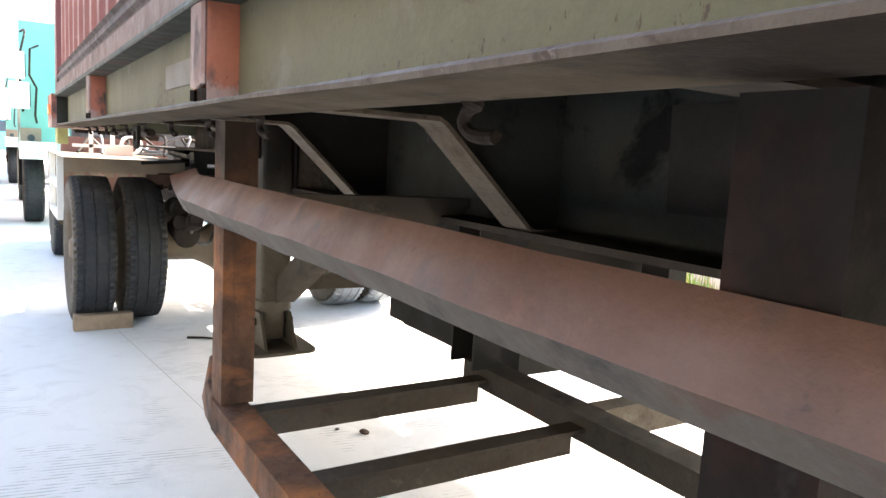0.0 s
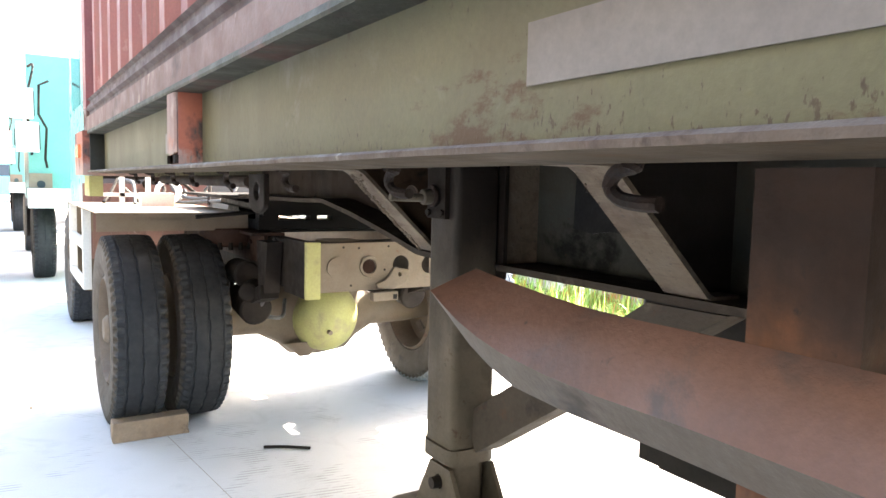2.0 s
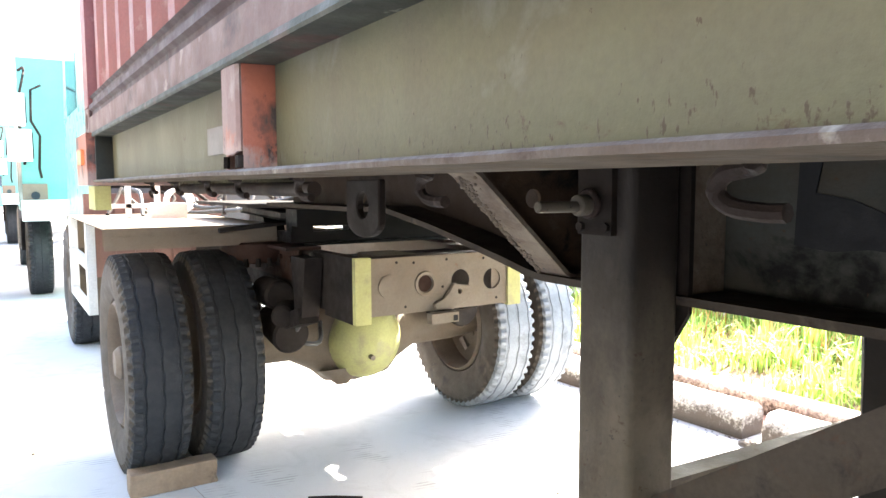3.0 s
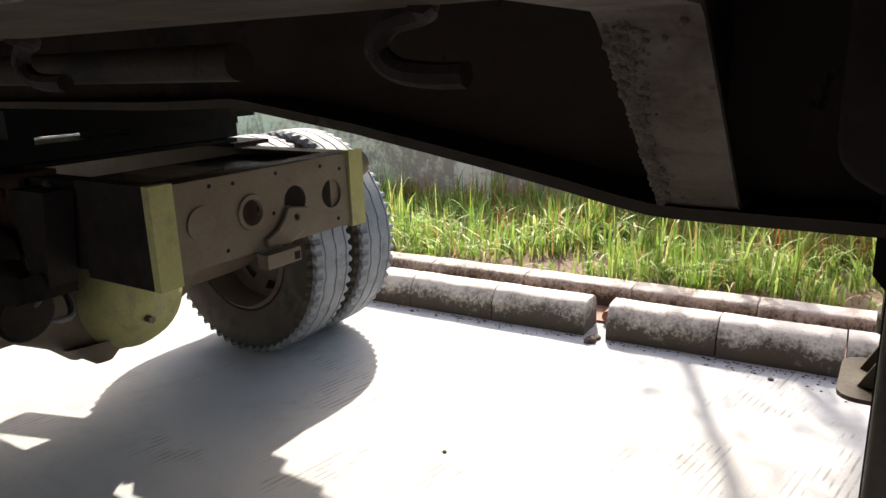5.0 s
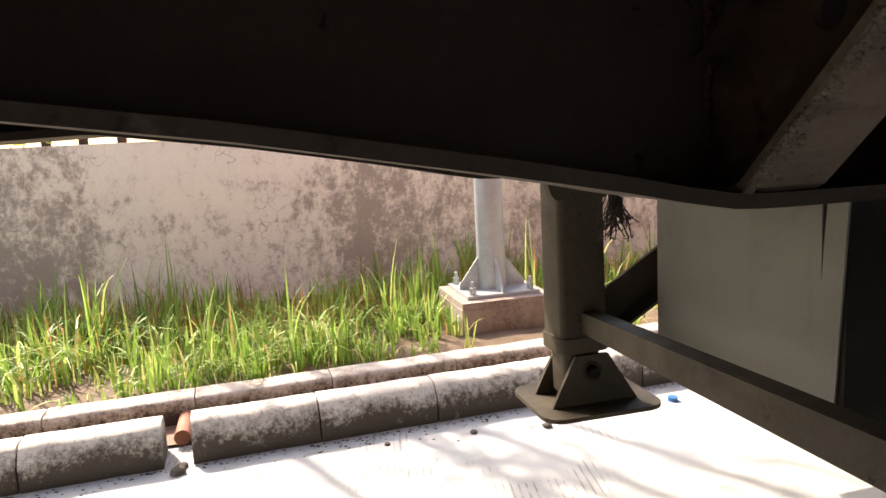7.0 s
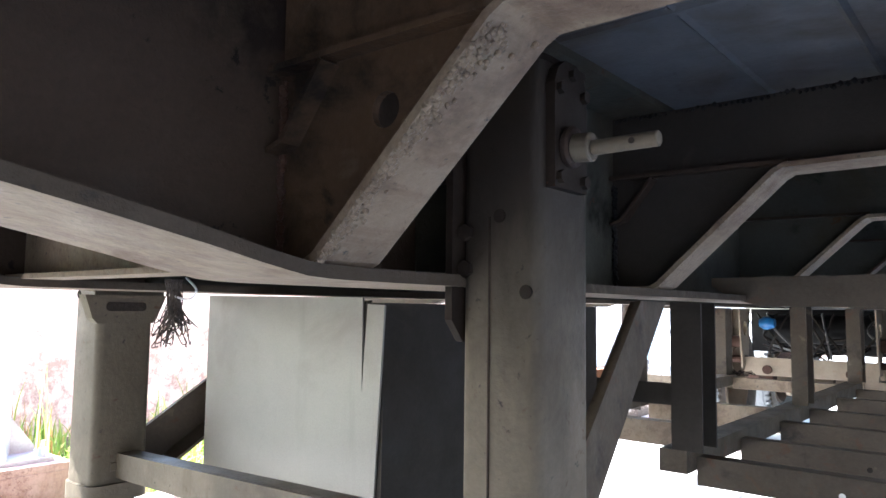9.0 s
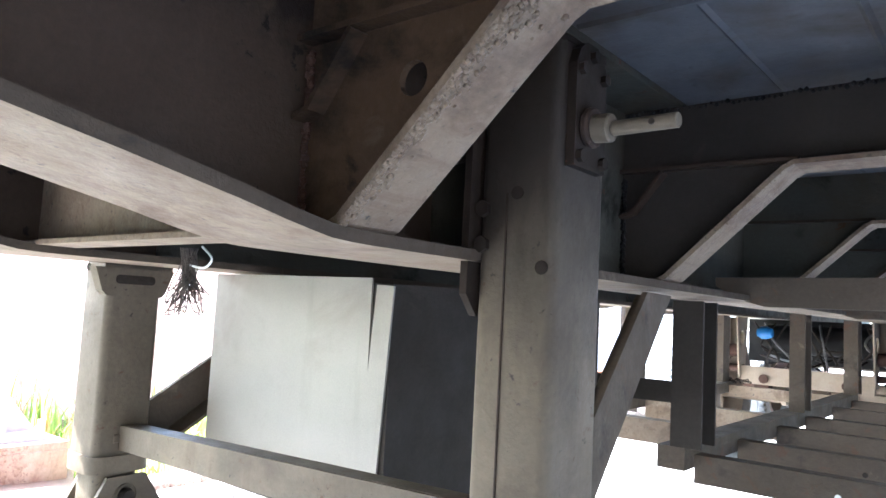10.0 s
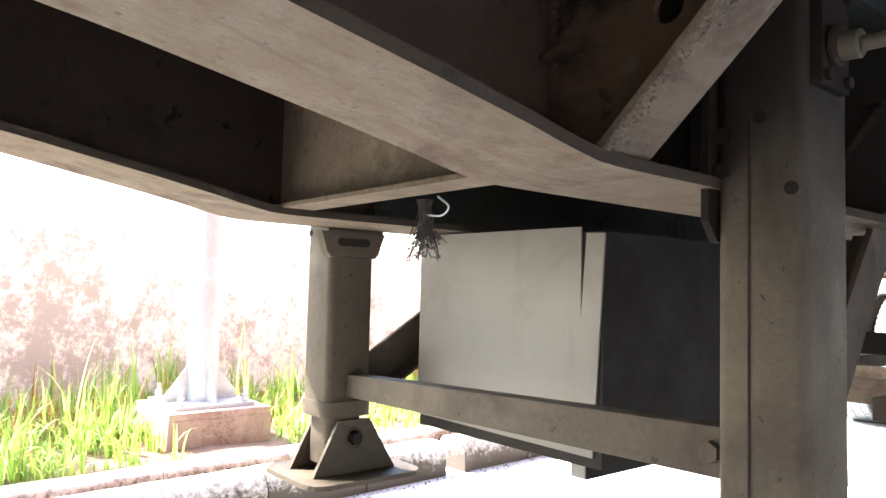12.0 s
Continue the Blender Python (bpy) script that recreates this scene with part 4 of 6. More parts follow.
for y in [7.0 - 0.62 * k for k in range(17)]:
    part("deck_seam", prism([(y - 0.012, 1.4995), (y - 0.005, 1.493), (y + 0.005, 1.493), (y + 0.012, 1.4995)], "x", 1.72, 2.30), M_DECK, trailer)
for x in (1.90, 2.10):
    part("deck_seam", prism([(x - 0.008, 1.4995), (x, 1.494), (x + 0.008, 1.4995)], "y", REAR, 8.1), M_DECK, trailer)

NECK = ((6.12, 1.084), (6.24, 1.0845), (6.28, 1.087), (6.33, 1.096), (6.40, 1.1115), (6.515, 1.134), (6.64, 1.157), (6.77, 1.1805), (6.915, 1.2015), (7.035, 1.219), (7.06, 1.2205), (7.18, 1.216), (7.3, 1.213))


def neck(y):
    """Height of the lower flange along the trailer: it climbs to the gooseneck."""
    return float(np.interp(y, [a for a, b in NECK], [b for a, b in NECK]))


neck_y = [REAR, 5.9] + [6.1 + 0.03 * k for k in range(43)] + [8.19]
for side in (0, 1):
    xw = XC - 0.41 if side == 0 else XC + 0.41
    web = [(REAR, neck(REAR) + 0.008), (5.962, neck(5.962) + 0.008), (5.962, 1.484), (REAR, 1.484)]
    beam = part("main_beam", prism(web, "x", xw - 0.006, xw + 0.006), M_BEAM, trailer, "deep grey-green main beam, grimy")
    web = [(5.966, neck(5.966) + 0.008)] + [(y, neck(y) + 0.008) for y in neck_y[2:]] + [(8.19, 1.484), (5.966, 1.484)]
    part("neck_web", prism(web, "x", xw - 0.006, xw + 0.006), M_NECK, beam, "dark brown gooseneck web")
    low = ribbon([(y, neck(y)) for y in neck_y], 0.016)
    fl0, fl1 = (2.306, 2.525) if side == 0 else (2 * XC - 2.525, 2 * XC - 2.306)
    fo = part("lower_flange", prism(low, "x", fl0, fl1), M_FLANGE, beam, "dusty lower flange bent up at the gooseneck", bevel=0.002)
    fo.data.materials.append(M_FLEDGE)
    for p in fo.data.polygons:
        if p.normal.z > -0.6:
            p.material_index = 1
    part("upper_flange", box(fl0, fl1, REAR, 8.19, 1.484, 1.499), M_BEAM, beam)

out_y = [6.22, 5.285] + [4.375 - 0.91 * k for k in range(9)]
for side in (0, 1):
    f = flip if side else (lambda p: p)
    for k, y in enumerate(out_y):
        w = f([(2.433, 1.483), (2.433, 1.094), (2.322, 1.096), (2.078, 1.330), (1.653, 1.336), (1.653, 1.483)])
        hx = f([(2.25, 1.40)])[0][0]
        web = holed(w, [(hx, 1.266, 0.021)] if k == 0 else [], "y", y - 0.005, y + 0.005)
        og = part("outrigger", web, M_WEBOIL if k == 0 else M_TDARK if k == 1 else M_BEAM, trailer, "triangular outrigger between main beam and side rail")
        strip = f([(2.40, 1.093), (2.330, 1.0935), (2.312, 1.102), (2.080, 1.317), (2.060, 1.328), (1.655, 1.331)])
        fb = prism(ribbon(strip, 0.010), "y", y - 0.05, y + 0.05)
        # the fourth strip takes the darker web colour
        part("outrigger_flange", fb, M_NECK if k == 3 else M_FLANGE, og, "dusty sloping flange with rough weld edge", bevel=0.002)
        ledge = prism(f([(2.056, 1.3345), (2.056, 1.3425), (2.431, 1.3465), (2.431, 1.3385)]), "y", y + 0.0052, y + 0.030)
        for v in ledge.verts:
            v.co.y += 0.004 * noise.noise((v.co.x * 40, y, 1.0)) * (v.co.y > y + 0.02)
        part("web_ledge", ledge, M_WEBOIL if k == 0 else M_NECK, og, "rough welded ledge across the web")
        if k < 2:
            cg = prism(f(ribbon([(2.33, 1.334), (2.40, 1.246), (2.428, 1.238)], 0.007)), "y", y + 0.0055, y + 0.034)
            part("corner_gusset", cg, M_WEBOIL if k == 0 else M_NECK, og, bevel=0.001)
        wd = bmesh.new()
        run = (Vector(strip[3]) - Vector(strip[2])).normalized()
        under = Vector((run.y, -run.x)) * (0.004 if run.x > 0 else -0.004)
        rr = np.random.default_rng(k + 50 * side)
        for s in np.linspace(0.0, 1.0, 420 if k == 0 else 40):
            p = Vector(strip[2]).lerp(Vector(strip[3]), float(s)) + under
            bmesh.ops.create_icosphere(wd, subdivisions=1, radius=float(rr.uniform(0.0012, 0.0022)) if k else float(rr.uniform(0.0015, 0.0052)),
                                       matrix=Matrix.Translation((p[0], y + 0.0485 - abs(float(rr.normal(0, 0.003 if k else 0.009 + 0.018 * float(s) ** 3))), p[1] + float(rr.uniform(-0.004, 0.001)))))
        tagged(part("weld_bead", wd, M_FLANGE, og, smooth=True), "lumpy weld bead", kind="stuff")
        if k < 2 and side == 0:
            wc = bmesh.new()
            for s in np.linspace(0, 1, 150):
                p = (2.430 - float(rr.uniform(0, 0.006)), y + 0.009, 1.10 + 0.38 * float(s)) if s < 0.6 else (2.43 - 0.7 * (float(s) - 0.6) / 0.4, y + 0.008, 1.478 + float(rr.uniform(-0.004, 0.004)))
                bmesh.ops.create_icosphere(wc, subdivisions=1, radius=float(rr.uniform(0.003, 0.0065)), matrix=Matrix.Translation(p))
            tagged(part("weld_bead", wc, M_BROWN if k == 0 else M_BLACK, og, smooth=True), "rust-crusted weld", kind="stuff")

# cross-members between the main beams
for k, y in enumerate([6.215, 7.4] + [5.285 - 0.91 * j for j in range(10)]):
    low, top = (1.10, 1.36) if k == 0 else (1.30, 1.483) if k > 1 else (1.26, 1.483)
    mat = M_FLANGE if k == 0 else M_BEAM
    cm = part("crossmember", box(2.447, 2 * XC - 2.447, y - 0.004, y + 0.004, low, top), mat, trailer, "dusty I-section crossmember" if k == 0 else "")
    part("lower_flange", box(2.447, 2 * XC - 2.447, y - 0.038, y + 0.038, low - 0.009, low), mat, cm)
    if k == 0:
        part("upper_flange", box(2.447, 2 * XC - 2.447, y - 0.038, y + 0.038, top, top + 0.009), mat, cm)
# upright stiffeners on the near main beam
part("web_stiffener", box(2.33, 2.433, 5.865, 5.875, 1.09, 1.483), M_FLANGE, trailer)

# fifth-wheel upper plate under the neck
up = prism([(2.35, 8.1), (3.35, 8.1), (3.45, 8.3), (3.45, 9.3), (2.25, 9.3), (2.25, 8.3)], "z", 1.196, 1.212)
part("coupler_plate", up, M_DARK, trailer, "greasy dark coupler plate")


def hook(y, x=1.735):
    pts = curve([(x - 0.03, y - 0.028, 1.312), (x - 0.008, y - 0.016, 1.308), (x, y + 0.014, 1.303), (x + 0.003, y + 0.026, 1.290), (x + 0.005, y + 0.014, 1.278), (x + 0.005, y - 0.012, 1.274), (x + 0.005, y - 0.034, 1.274)], 5)
    return tube(pts, 0.0075)


for y in (3.715, 4.46, 4.885, 5.34, 5.80, 6.25, 6.64, 6.92, 7.3, 7.7, 2.8, 1.9):
    part("rope_hook", hook(y), M_HOOK, trailer, "rusty bent-rod rope hook", smooth=True)
part("conduit_pipe", rod((1.88, 6.55, 1.287), (1.88, 7.9, 1.287), 0.018), M_NECK, trailer, "dark conduit pipe under the rail", smooth=True)
lug = [(5.921, 1.304), (5.921, 1.245)] + [(5.977 + 0.056 * math.cos(radians(a)), 1.243 + 0.026 * math.sin(radians(a))) for a in range(195, 346, 15)] + [(6.033, 1.245), (6.033, 1.304)]
part("lifting_lug", holed(lug, [(5.976, 1.266, 0.020)], "x", 1.725, 1.737), M_LUG, trailer, "dark lug plate with a round hole", bevel=0.002)


# landing legs
def landing_leg(cx, inner):
    cy = 5.937
    s = 1 if inner > cx else -1
    leg = part("landing_leg", prism(rounded(cx - 0.064, cx + 0.064, cy - 0.068, cy + 0.068, 0.018), "z", 0.60, 1.375), M_LEGDARK if cx < XC else M_LEG, trailer, "dusty grey square landing leg", smooth=True)
    if cx < XC:
        part("seam", box(cx + s * 0.014 - 0.0013, cx + s * 0.014 + 0.0013, cy + 0.0675, cy + 0.0698, 0.626, 1.17), M_HOOK, leg)
    part("collar", prism(rounded(cx - 0.072, cx + 0.072, cy - 0.076, cy + 0.076, 0.034), "z", 0.585, 0.625), M_LEG, leg, smooth=True)
    part("inner_tube", prism(rounded(cx - 0.05, cx + 0.05, cy - 0.054, cy + 0.054, 0.02), "z", 0.46, 0.59), M_LEG, leg, smooth=True)
    part("foot_pad", prism(rounded(cx - 0.145, cx + 0.145, cy - 0.20, cy + 0.145, 0.05), "z", 0.426, 0.438), M_LEG, leg, "worn flat foot pad")
    for d in (-1, 1):
        x = cx + d * 0.062
        tr = [(cy - 0.15, 0.439), (cy + 0.10, 0.439), (cy + 0.03, 0.575), (cy - 0.065, 0.575)]
        part("foot_gusset", holed(tr, [(cy - 0.015, 0.53, 0.019)], "x", x - 0.006, x + 0.006), M_LEG, leg)
    if cx > XC:
        part("pin_ring", lathe([(0, 0.019), (0.004, 0.019), (0.004, 0.027), (0, 0.027)], (0, 0, 0), 20), M_LEG, leg).matrix_basis = pose(cx - 0.0725, cy - 0.015, 0.53)
    part("foot_pin", rod((cx - 0.09, cy - 0.015, 0.53), (cx + 0.09, cy - 0.015, 0.53), 0.015), M_DARK, leg, smooth=True)
    # bracket towards the main beam
    bx = cx + s * 0.071
    pl = [(cy - 0.085, 1.40), (cy - 0.085, 1.06), (cy - 0.05, 1.0), (cy + 0.06, 1.0), (cy + 0.085, 1.03), (cy + 0.085, 1.40)]
    br = part("mounting_plate", prism(pl, "x", bx - 0.006, bx + 0.006), M_LUG if cx < XC else M_LEG, leg, "bolted mounting plate", bevel=0.002)
    for z in (1.10, 1.15, 1.32, 1.37):
        part("bolt", bolt_head((bx - s * 0.02, cy + 0.070, z), "y", 0.012, 0.008), M_LUG, leg)
    if cx > XC:
        fx = cx - 0.064
        tz = [(cy - 0.080, 1.066), (cy + 0.115, 1.066), (cy + 0.096, 1.012), (cy + 0.084, 1.0), (cy - 0.050, 1.0), (cy - 0.060, 1.012)]
        part("cast_bracket", prism(tz, "x", fx - 0.030, fx + 0.002), M_LEG, leg, "cast bracket with a slot", bevel=0.008)
        part("slot", prism(rounded(cy - 0.030, cy + 0.066, 1.029, 1.050, 0.009), "x", fx - 0.0325, fx - 0.0295), M_DARK, leg)
    # spots where bolts were ground off
    for z, dx in ((1.068, -0.044), (1.17, -0.002)):
        part("plug", rod((cx + dx * s, cy + 0.0665, z), (cx + dx * s, cy + 0.0695, z), 0.0095), M_LUG, leg)
    # knee brace back to the beam
    a, b = Vector((cx + s * 0.0, cy - 0.06, 0.66)), Vector((cx + s * 0.085, 5.33, 1.046))
    d = (b - a).normalized()
    n = Vector((1, 0, 0)).cross(d).normalized() * 0.05
    kb = bmesh.new()
    q = [a - n, b - n, b + n, a + n]
    t = Vector((0.006, 0, 0))
    lo = [kb.verts.new(p - t) for p in q]
    hi = [kb.verts.new(p + t) for p in q]
    kb.faces.new(lo)
    kb.faces.new(hi[::-1])
    for i in range(4):
        kb.faces.new((lo[i], lo[(i + 1) % 4], hi[(i + 1) % 4], hi[i]))
    m2 = [a + n, b + n, b + n + Vector((s * 0.075, 0, 0)), a + n + Vector((s * 0.07, 0, 0))]
    lo = [kb.verts.new(p) for p in m2]
    hi = [kb.verts.new(p - n.normalized() * 0.008) for p in m2]
    kb.faces.new(lo)
    kb.faces.new(hi[::-1])
    for i in range(4):
        kb.faces.new((lo[i], lo[(i + 1) % 4], hi[(i + 1) % 4], hi[i]))
    for v in kb.verts:
        if v.co.z > 0.9:
            v.co += d * ((1.066 - v.co.z) / d.z)
    part("knee_brace", kb, M_RACK, leg, "dark angle-iron knee brace")
    return leg


near_leg = landing_leg(2.25, XC)
landing_leg(2 * XC - 2.25, XC)
gcp = [(5.905, 1.205), (5.990, 1.205), (5.990, 1.345), (5.981, 1.366), (5.962, 1.379), (5.933, 1.379), (5.914, 1.366), (5.905, 1.345)]
gc = part("gear_cover", prism(gcp, "x", 2.172, 2.1855), M_LUG, near_leg, "greasy brown gear cover with a rounded top", bevel=0.004)
for gy, gz in ((5.916, 1.219), (5.979, 1.219), (5.916, 1.338), (5.979, 1.338), (5.947, 1.362)):
    part("bolt", bolt_head((2.172, gy, gz), "x", 0.009, -0.008), M_LUG, gc)
part("shaft_collar", rod((2.1715, 5.955, 1.2615), (2.160, 5.955, 1.261), 0.028, None, 18), M_HOOK, near_leg, smooth=True, bevel=0.003)
part("shaft_socket", rod((2.1715, 5.955, 1.260), (2.136, 5.955, 1.258), 0.0195, None, 16), M_LEG, near_leg, smooth=True, bevel=0.002)
part("crank_shaft", rod((2.136, 5.955, 1.2565), (2.046, 5.955, 1.2570), 0.0102, None, 14), M_LEG, near_leg, smooth=True, bevel=0.0015)
part("shaft_hole", rod((2.078, 5.9645, 1.2565), (2.078, 5.966, 1.2565), 0.0042, None, 10), M_DARK, near_leg)
part("greased_band", prism(rounded(2.185, 2.315, 5.868, 6.006, 0.019), "z", 1.3751, 1.384), M_LUG, near_leg)
tie = prism([(2.325, 0.651), (3.425, 0.637), (3.432, 0.648), (3.432, 0.683), (3.422, 0.693), (2.325, 0.727)], "y", 5.938, 5.946)
prism([(2.325, 0.7275), (3.42, 0.6935), (3.42, 0.686), (2.325, 0.7195)], "y", 5.896, 5.9375, tie)
tb = part("cross_brace", tie, M_LEG, trailer, "long grey angle-iron brace bolted between the landing legs", bevel=0.0015)
for x, z in ((2.352, 0.689), (3.398, 0.664)):
    part("bolt", bolt_head((x, 5.946, z), "y", 0.017, 0.014), M_LEG, tb)
part("cross_shaft", rod((2.32, 5.955, 1.25), (3.38, 5.955, 1.25), 0.018), M_DARK, trailer, smooth=True)

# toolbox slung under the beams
# body dark grey all round; pale sheet on the +y face only
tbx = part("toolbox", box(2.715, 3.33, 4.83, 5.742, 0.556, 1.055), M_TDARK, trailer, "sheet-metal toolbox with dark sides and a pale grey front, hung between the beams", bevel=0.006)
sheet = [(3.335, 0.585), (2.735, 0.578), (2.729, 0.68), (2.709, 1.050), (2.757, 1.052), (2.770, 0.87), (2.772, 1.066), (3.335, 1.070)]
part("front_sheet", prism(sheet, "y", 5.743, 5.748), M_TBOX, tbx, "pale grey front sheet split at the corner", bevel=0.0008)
# foot likewise: dark body, pale +y end
bf = part("box_foot", box(2.772, 2.815, 5.22, 5.72, 0.522, 0.5555), M_TDARK, tbx, bevel=0.002)
part("foot_end", box(2.774, 2.813, 5.7203, 5.7225, 0.524, 0.5545), M_TBOX, bf)
part("door_handle", tube(curve([(2.711, 5.16, 0.93), (2.692, 5.16, 0.925), (2.690, 5.16, 0.84), (2.711, 5.16, 0.835)], 4), 0.005, None, 6), M_HOOK, tbx, smooth=True)


# rope hung on the crossmember
rp = thing("rope_bundle", (2.80, 6.16, 1.08), "frayed dark rope end hanging from a crossmember", "rope")
wire = tube(curve([(2.77, 6.15, 1.09), (2.74, 6.15, 1.07), (2.76, 6.15, 1.055), (2.81, 6.15, 1.06)], 6), 0.002)
part("wire", wire, M_GALV, rp)
rr = np.random.default_rng(11)
for k in range(64):
    a = Vector((2.812 + rr.uniform(-0.013, 0.013), 6.15 + rr.uniform(-0.012, 0.012), 1.088))
    waist = Vector((2.806 + rr.uniform(-0.014, 0.014), 6.15 + rr.uniform(-0.012, 0.012), 1.045 + rr.uniform(-0.010, 0.010)))
    e = Vector((2.803 + rr.uniform(-0.030, 0.030), 6.15 + rr.uniform(-0.026, 0.026), 1.088 - rr.uniform(0.066, 0.112)))
    kink = waist.lerp(e, 0.45) + Vector((rr.uniform(-0.011, 0.011), rr.uniform(-0.010, 0.010), 0))
    curl = e + Vector((rr.uniform(-0.009, 0.009), rr.uniform(-0.008, 0.008), rr.uniform(-0.004, 0.006)))
    part("strand", tube(curve([a, waist, kink, e, curl], 3), 0.0011, None, 4), M_ROPE, rp)

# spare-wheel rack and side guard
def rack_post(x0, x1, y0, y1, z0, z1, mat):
    return part("rack_post", box(x0, x1, y0, y1, z0, z1), mat, trailer, "rusty brown rack upright" if mat == M_POST else "near-black rusty rack upright" if mat == M_POSTBLACK else "", bevel=0.006)


def span(a, b, side):
    return (a, b) if side == 0 else (2 * XC - b, 2 * XC - a)


for side in (0, 1):
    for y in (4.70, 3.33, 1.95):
        rack_post(*span(1.715, 1.79, side), y - 0.042, y + 0.042, 0.656, 1.304, M_POST if y > 4 else M_POSTBLACK)
        arm = [(1.79, 1.062), (2.27, 1.062), (2.345, 1.082), (2.40, 1.118), (2.40, 1.140), (1.79, 1.145)]
        part("post_arm", prism([(a if side == 0 else 2 * XC - a, c) for a, c in arm], "y", y + 0.0, y + 0.045), M_RACK, trailer, bevel=0.003)
    for y, xa, xb in ((4.725, 2.418, 2.506), (3.42, 2.442, 2.503), (2.16, 2.447, 2.518)):
        chn = [(xa, y - 0.06), (xb, y - 0.06), (xb, y + 0.06), (xa, y + 0.06), (xa, y + 0.052), (xb - 0.008, y + 0.052), (xb - 0.008, y - 0.052), (xa, y - 0.052)]
        part("rack_post", prism([(a if side == 0 else 2 * XC - a, c) for a, c in chn], "z", 0.657, 1.07), M_TDARK if y > 4.5 else M_RACK, trailer, "dusty open channel upright")
    rail = part("rack_rail", box(*span(1.708, 1.779, side), 1.9, 4.72, 0.580, 0.655), M_POST, trailer, "rusty channel of the spare-wheel rack", bevel=0.004)
    # its end swings inwards and down to a sloping nose
    tipm = bmesh.new()
    rows = []
    for ya, yb, xa, xb, zb, zt in ((4.721, 4.721, 1.708, 1.779, 0.580, 0.655), (4.86, 4.86, 1.728, 1.799, 0.555, 0.650), (5.29, 5.195, 1.820, 1.890, 0.455, 0.620)):
        rows.append([tipm.verts.new(p) for p in ((*span(xa, xb, side)[:1], ya, zb), (*span(xa, xb, side)[1:], ya, zb), (*span(xa, xb, side)[1:], yb, zt), (*span(xa, xb, side)[:1], yb, zt))])
    for q, r in zip(rows, rows[1:]):
        for k in range(4):
            tipm.faces.new((q[k], q[(k + 1) % 4], r[(k + 1) % 4], r[k]))
    tipm.faces.new(rows[0][::-1])
    tipm.faces.new(rows[-1])
    bmesh.ops.recalc_face_normals(tipm, faces=tipm.faces)
    tip = part("rail_tip", tipm, M_POST, rail, bevel=0.005)
    xm = sum(span(1.82, 1.89, side)) / 2
    part("tip_slot", rod((xm, 5.206, 0.606), (xm, 5.214, 0.598), 0.012, None, 10), M_DARK, tip)
    part("rack_rail", box(*span(2.465, 2.545, side), 2.1, 4.78, 0.592, 0.656), M_RACK, trailer, bevel=0.003)
    for y in (4.70, 4.30, 3.82, 3.36, 2.8, 2.3):
        cb = bmesh.new()
        x0, x1 = span(1.780, 2.464, side)
        box(x0, x1, y - 0.005, y + 0.005, 0.550, 0.630, cb)
        box(x0, x1, y - 0.05, y - 0.005, 0.621, 0.630, cb)
        bar = part("rack_bar", cb, M_RACK, trailer, bevel=0.0015)
        # hole as a flat disc, white on the front bar for the brightness behind
        part("bar_hole", rod((x0 + 0.315, y + 0.0048, 0.582), (x0 + 0.315, y + 0.0065, 0.582), 0.008, None, 10), M_WHITE if y == 4.70 else M_DARK, bar)
for y, z0, z1 in ((4.30, 0.577, 0.658), (3.42, 0.527, 0.628), (2.16, 0.575, 0.64)):
    part("rack_tie", box(2.546, 2 * XC - 2.546, y - 0.03, y + 0.03, z0, z1), M_FLANGE, trailer, "dusty tie between the racks", bevel=0.003)
part("rack_stay", box(2.537, 2 * XC - 2.537, 4.69, 4.70, 0.768, 0.832), M_TDARK, trailer, "dark flat stay between the rack uprights", bevel=0.002)
part("patch_plate", prism([(3.76, 1.170), (4.04, 1.165), (4.05, 1.378), (3.77, 1.385)], "x", 2.428, 2.4335), M_TDARK, trailer, "square patch plate welded on the beam web", bevel=0.001)
gp = ribbon([(1.715, 1.172), (1.703, 1.160), (1.687, 1.137), (1.671, 1.113), (1.685, 1.096), (1.700, 1.078)], 0.006)
gb = bmesh.new()
ysl = [1.2 + 0.05 * k for k in range(74)] + [4.92, 5.00, 5.05, 5.095, 5.13, 5.155, 5.17]
rings = []
for y in ysl:
    ring = []
    sweep = float(np.interp(y, [4.88, 5.17], [0, 1]))
    floor_z = float(np.interp(y, [4.99, 5.05, 5.095, 5.13, 5.17], [1.078, 1.090, 1.104, 1.120, 1.141]))
    for x, z in gp:
        t = (z - 1.078) / 0.089
        wob = 0.005 * noise.noise((y * 1.3, z * 8, 2.0)) + 0.0025 * noise.noise((y * 6, z * 20, 2.0))
        dent = 0.010 * math.exp(-((y - 4.22) / 0.05) ** 2) + 0.008 * math.exp(-((y - 3.6) / 0.07) ** 2)
        bend = sweep * float(np.interp(t, [0, 0.38, 1], [0.012, 0.028, 0.055]))
        zz = floor_z + (z - 1.078) * (1.183 - floor_z) / 0.105
        ring.append(gb.verts.new((x + wob + dent * t + bend, y, zz + wob * 0.6 - dent * 0.3 + bend * 0.06)))
    rings.append(ring)
n = len(gp)
for q, s in zip(rings, rings[1:]):
    for k in range(n):
        gb.faces.new((q[k], q[(k + 1) % n], s[(k + 1) % n], s[k]))
gb.faces.new(rings[0])
gb.faces.new(rings[-1][::-1])
gbar = part("guard_bar", gb, M_BARRED, trailer, "dented oxide-red bent-plate side guard bar", smooth=True)
gbar.data.materials.append(M_BARLOW)
for p in gbar.data.polygons:
    if p.normal.z < -0.2:
        p.material_index = 1
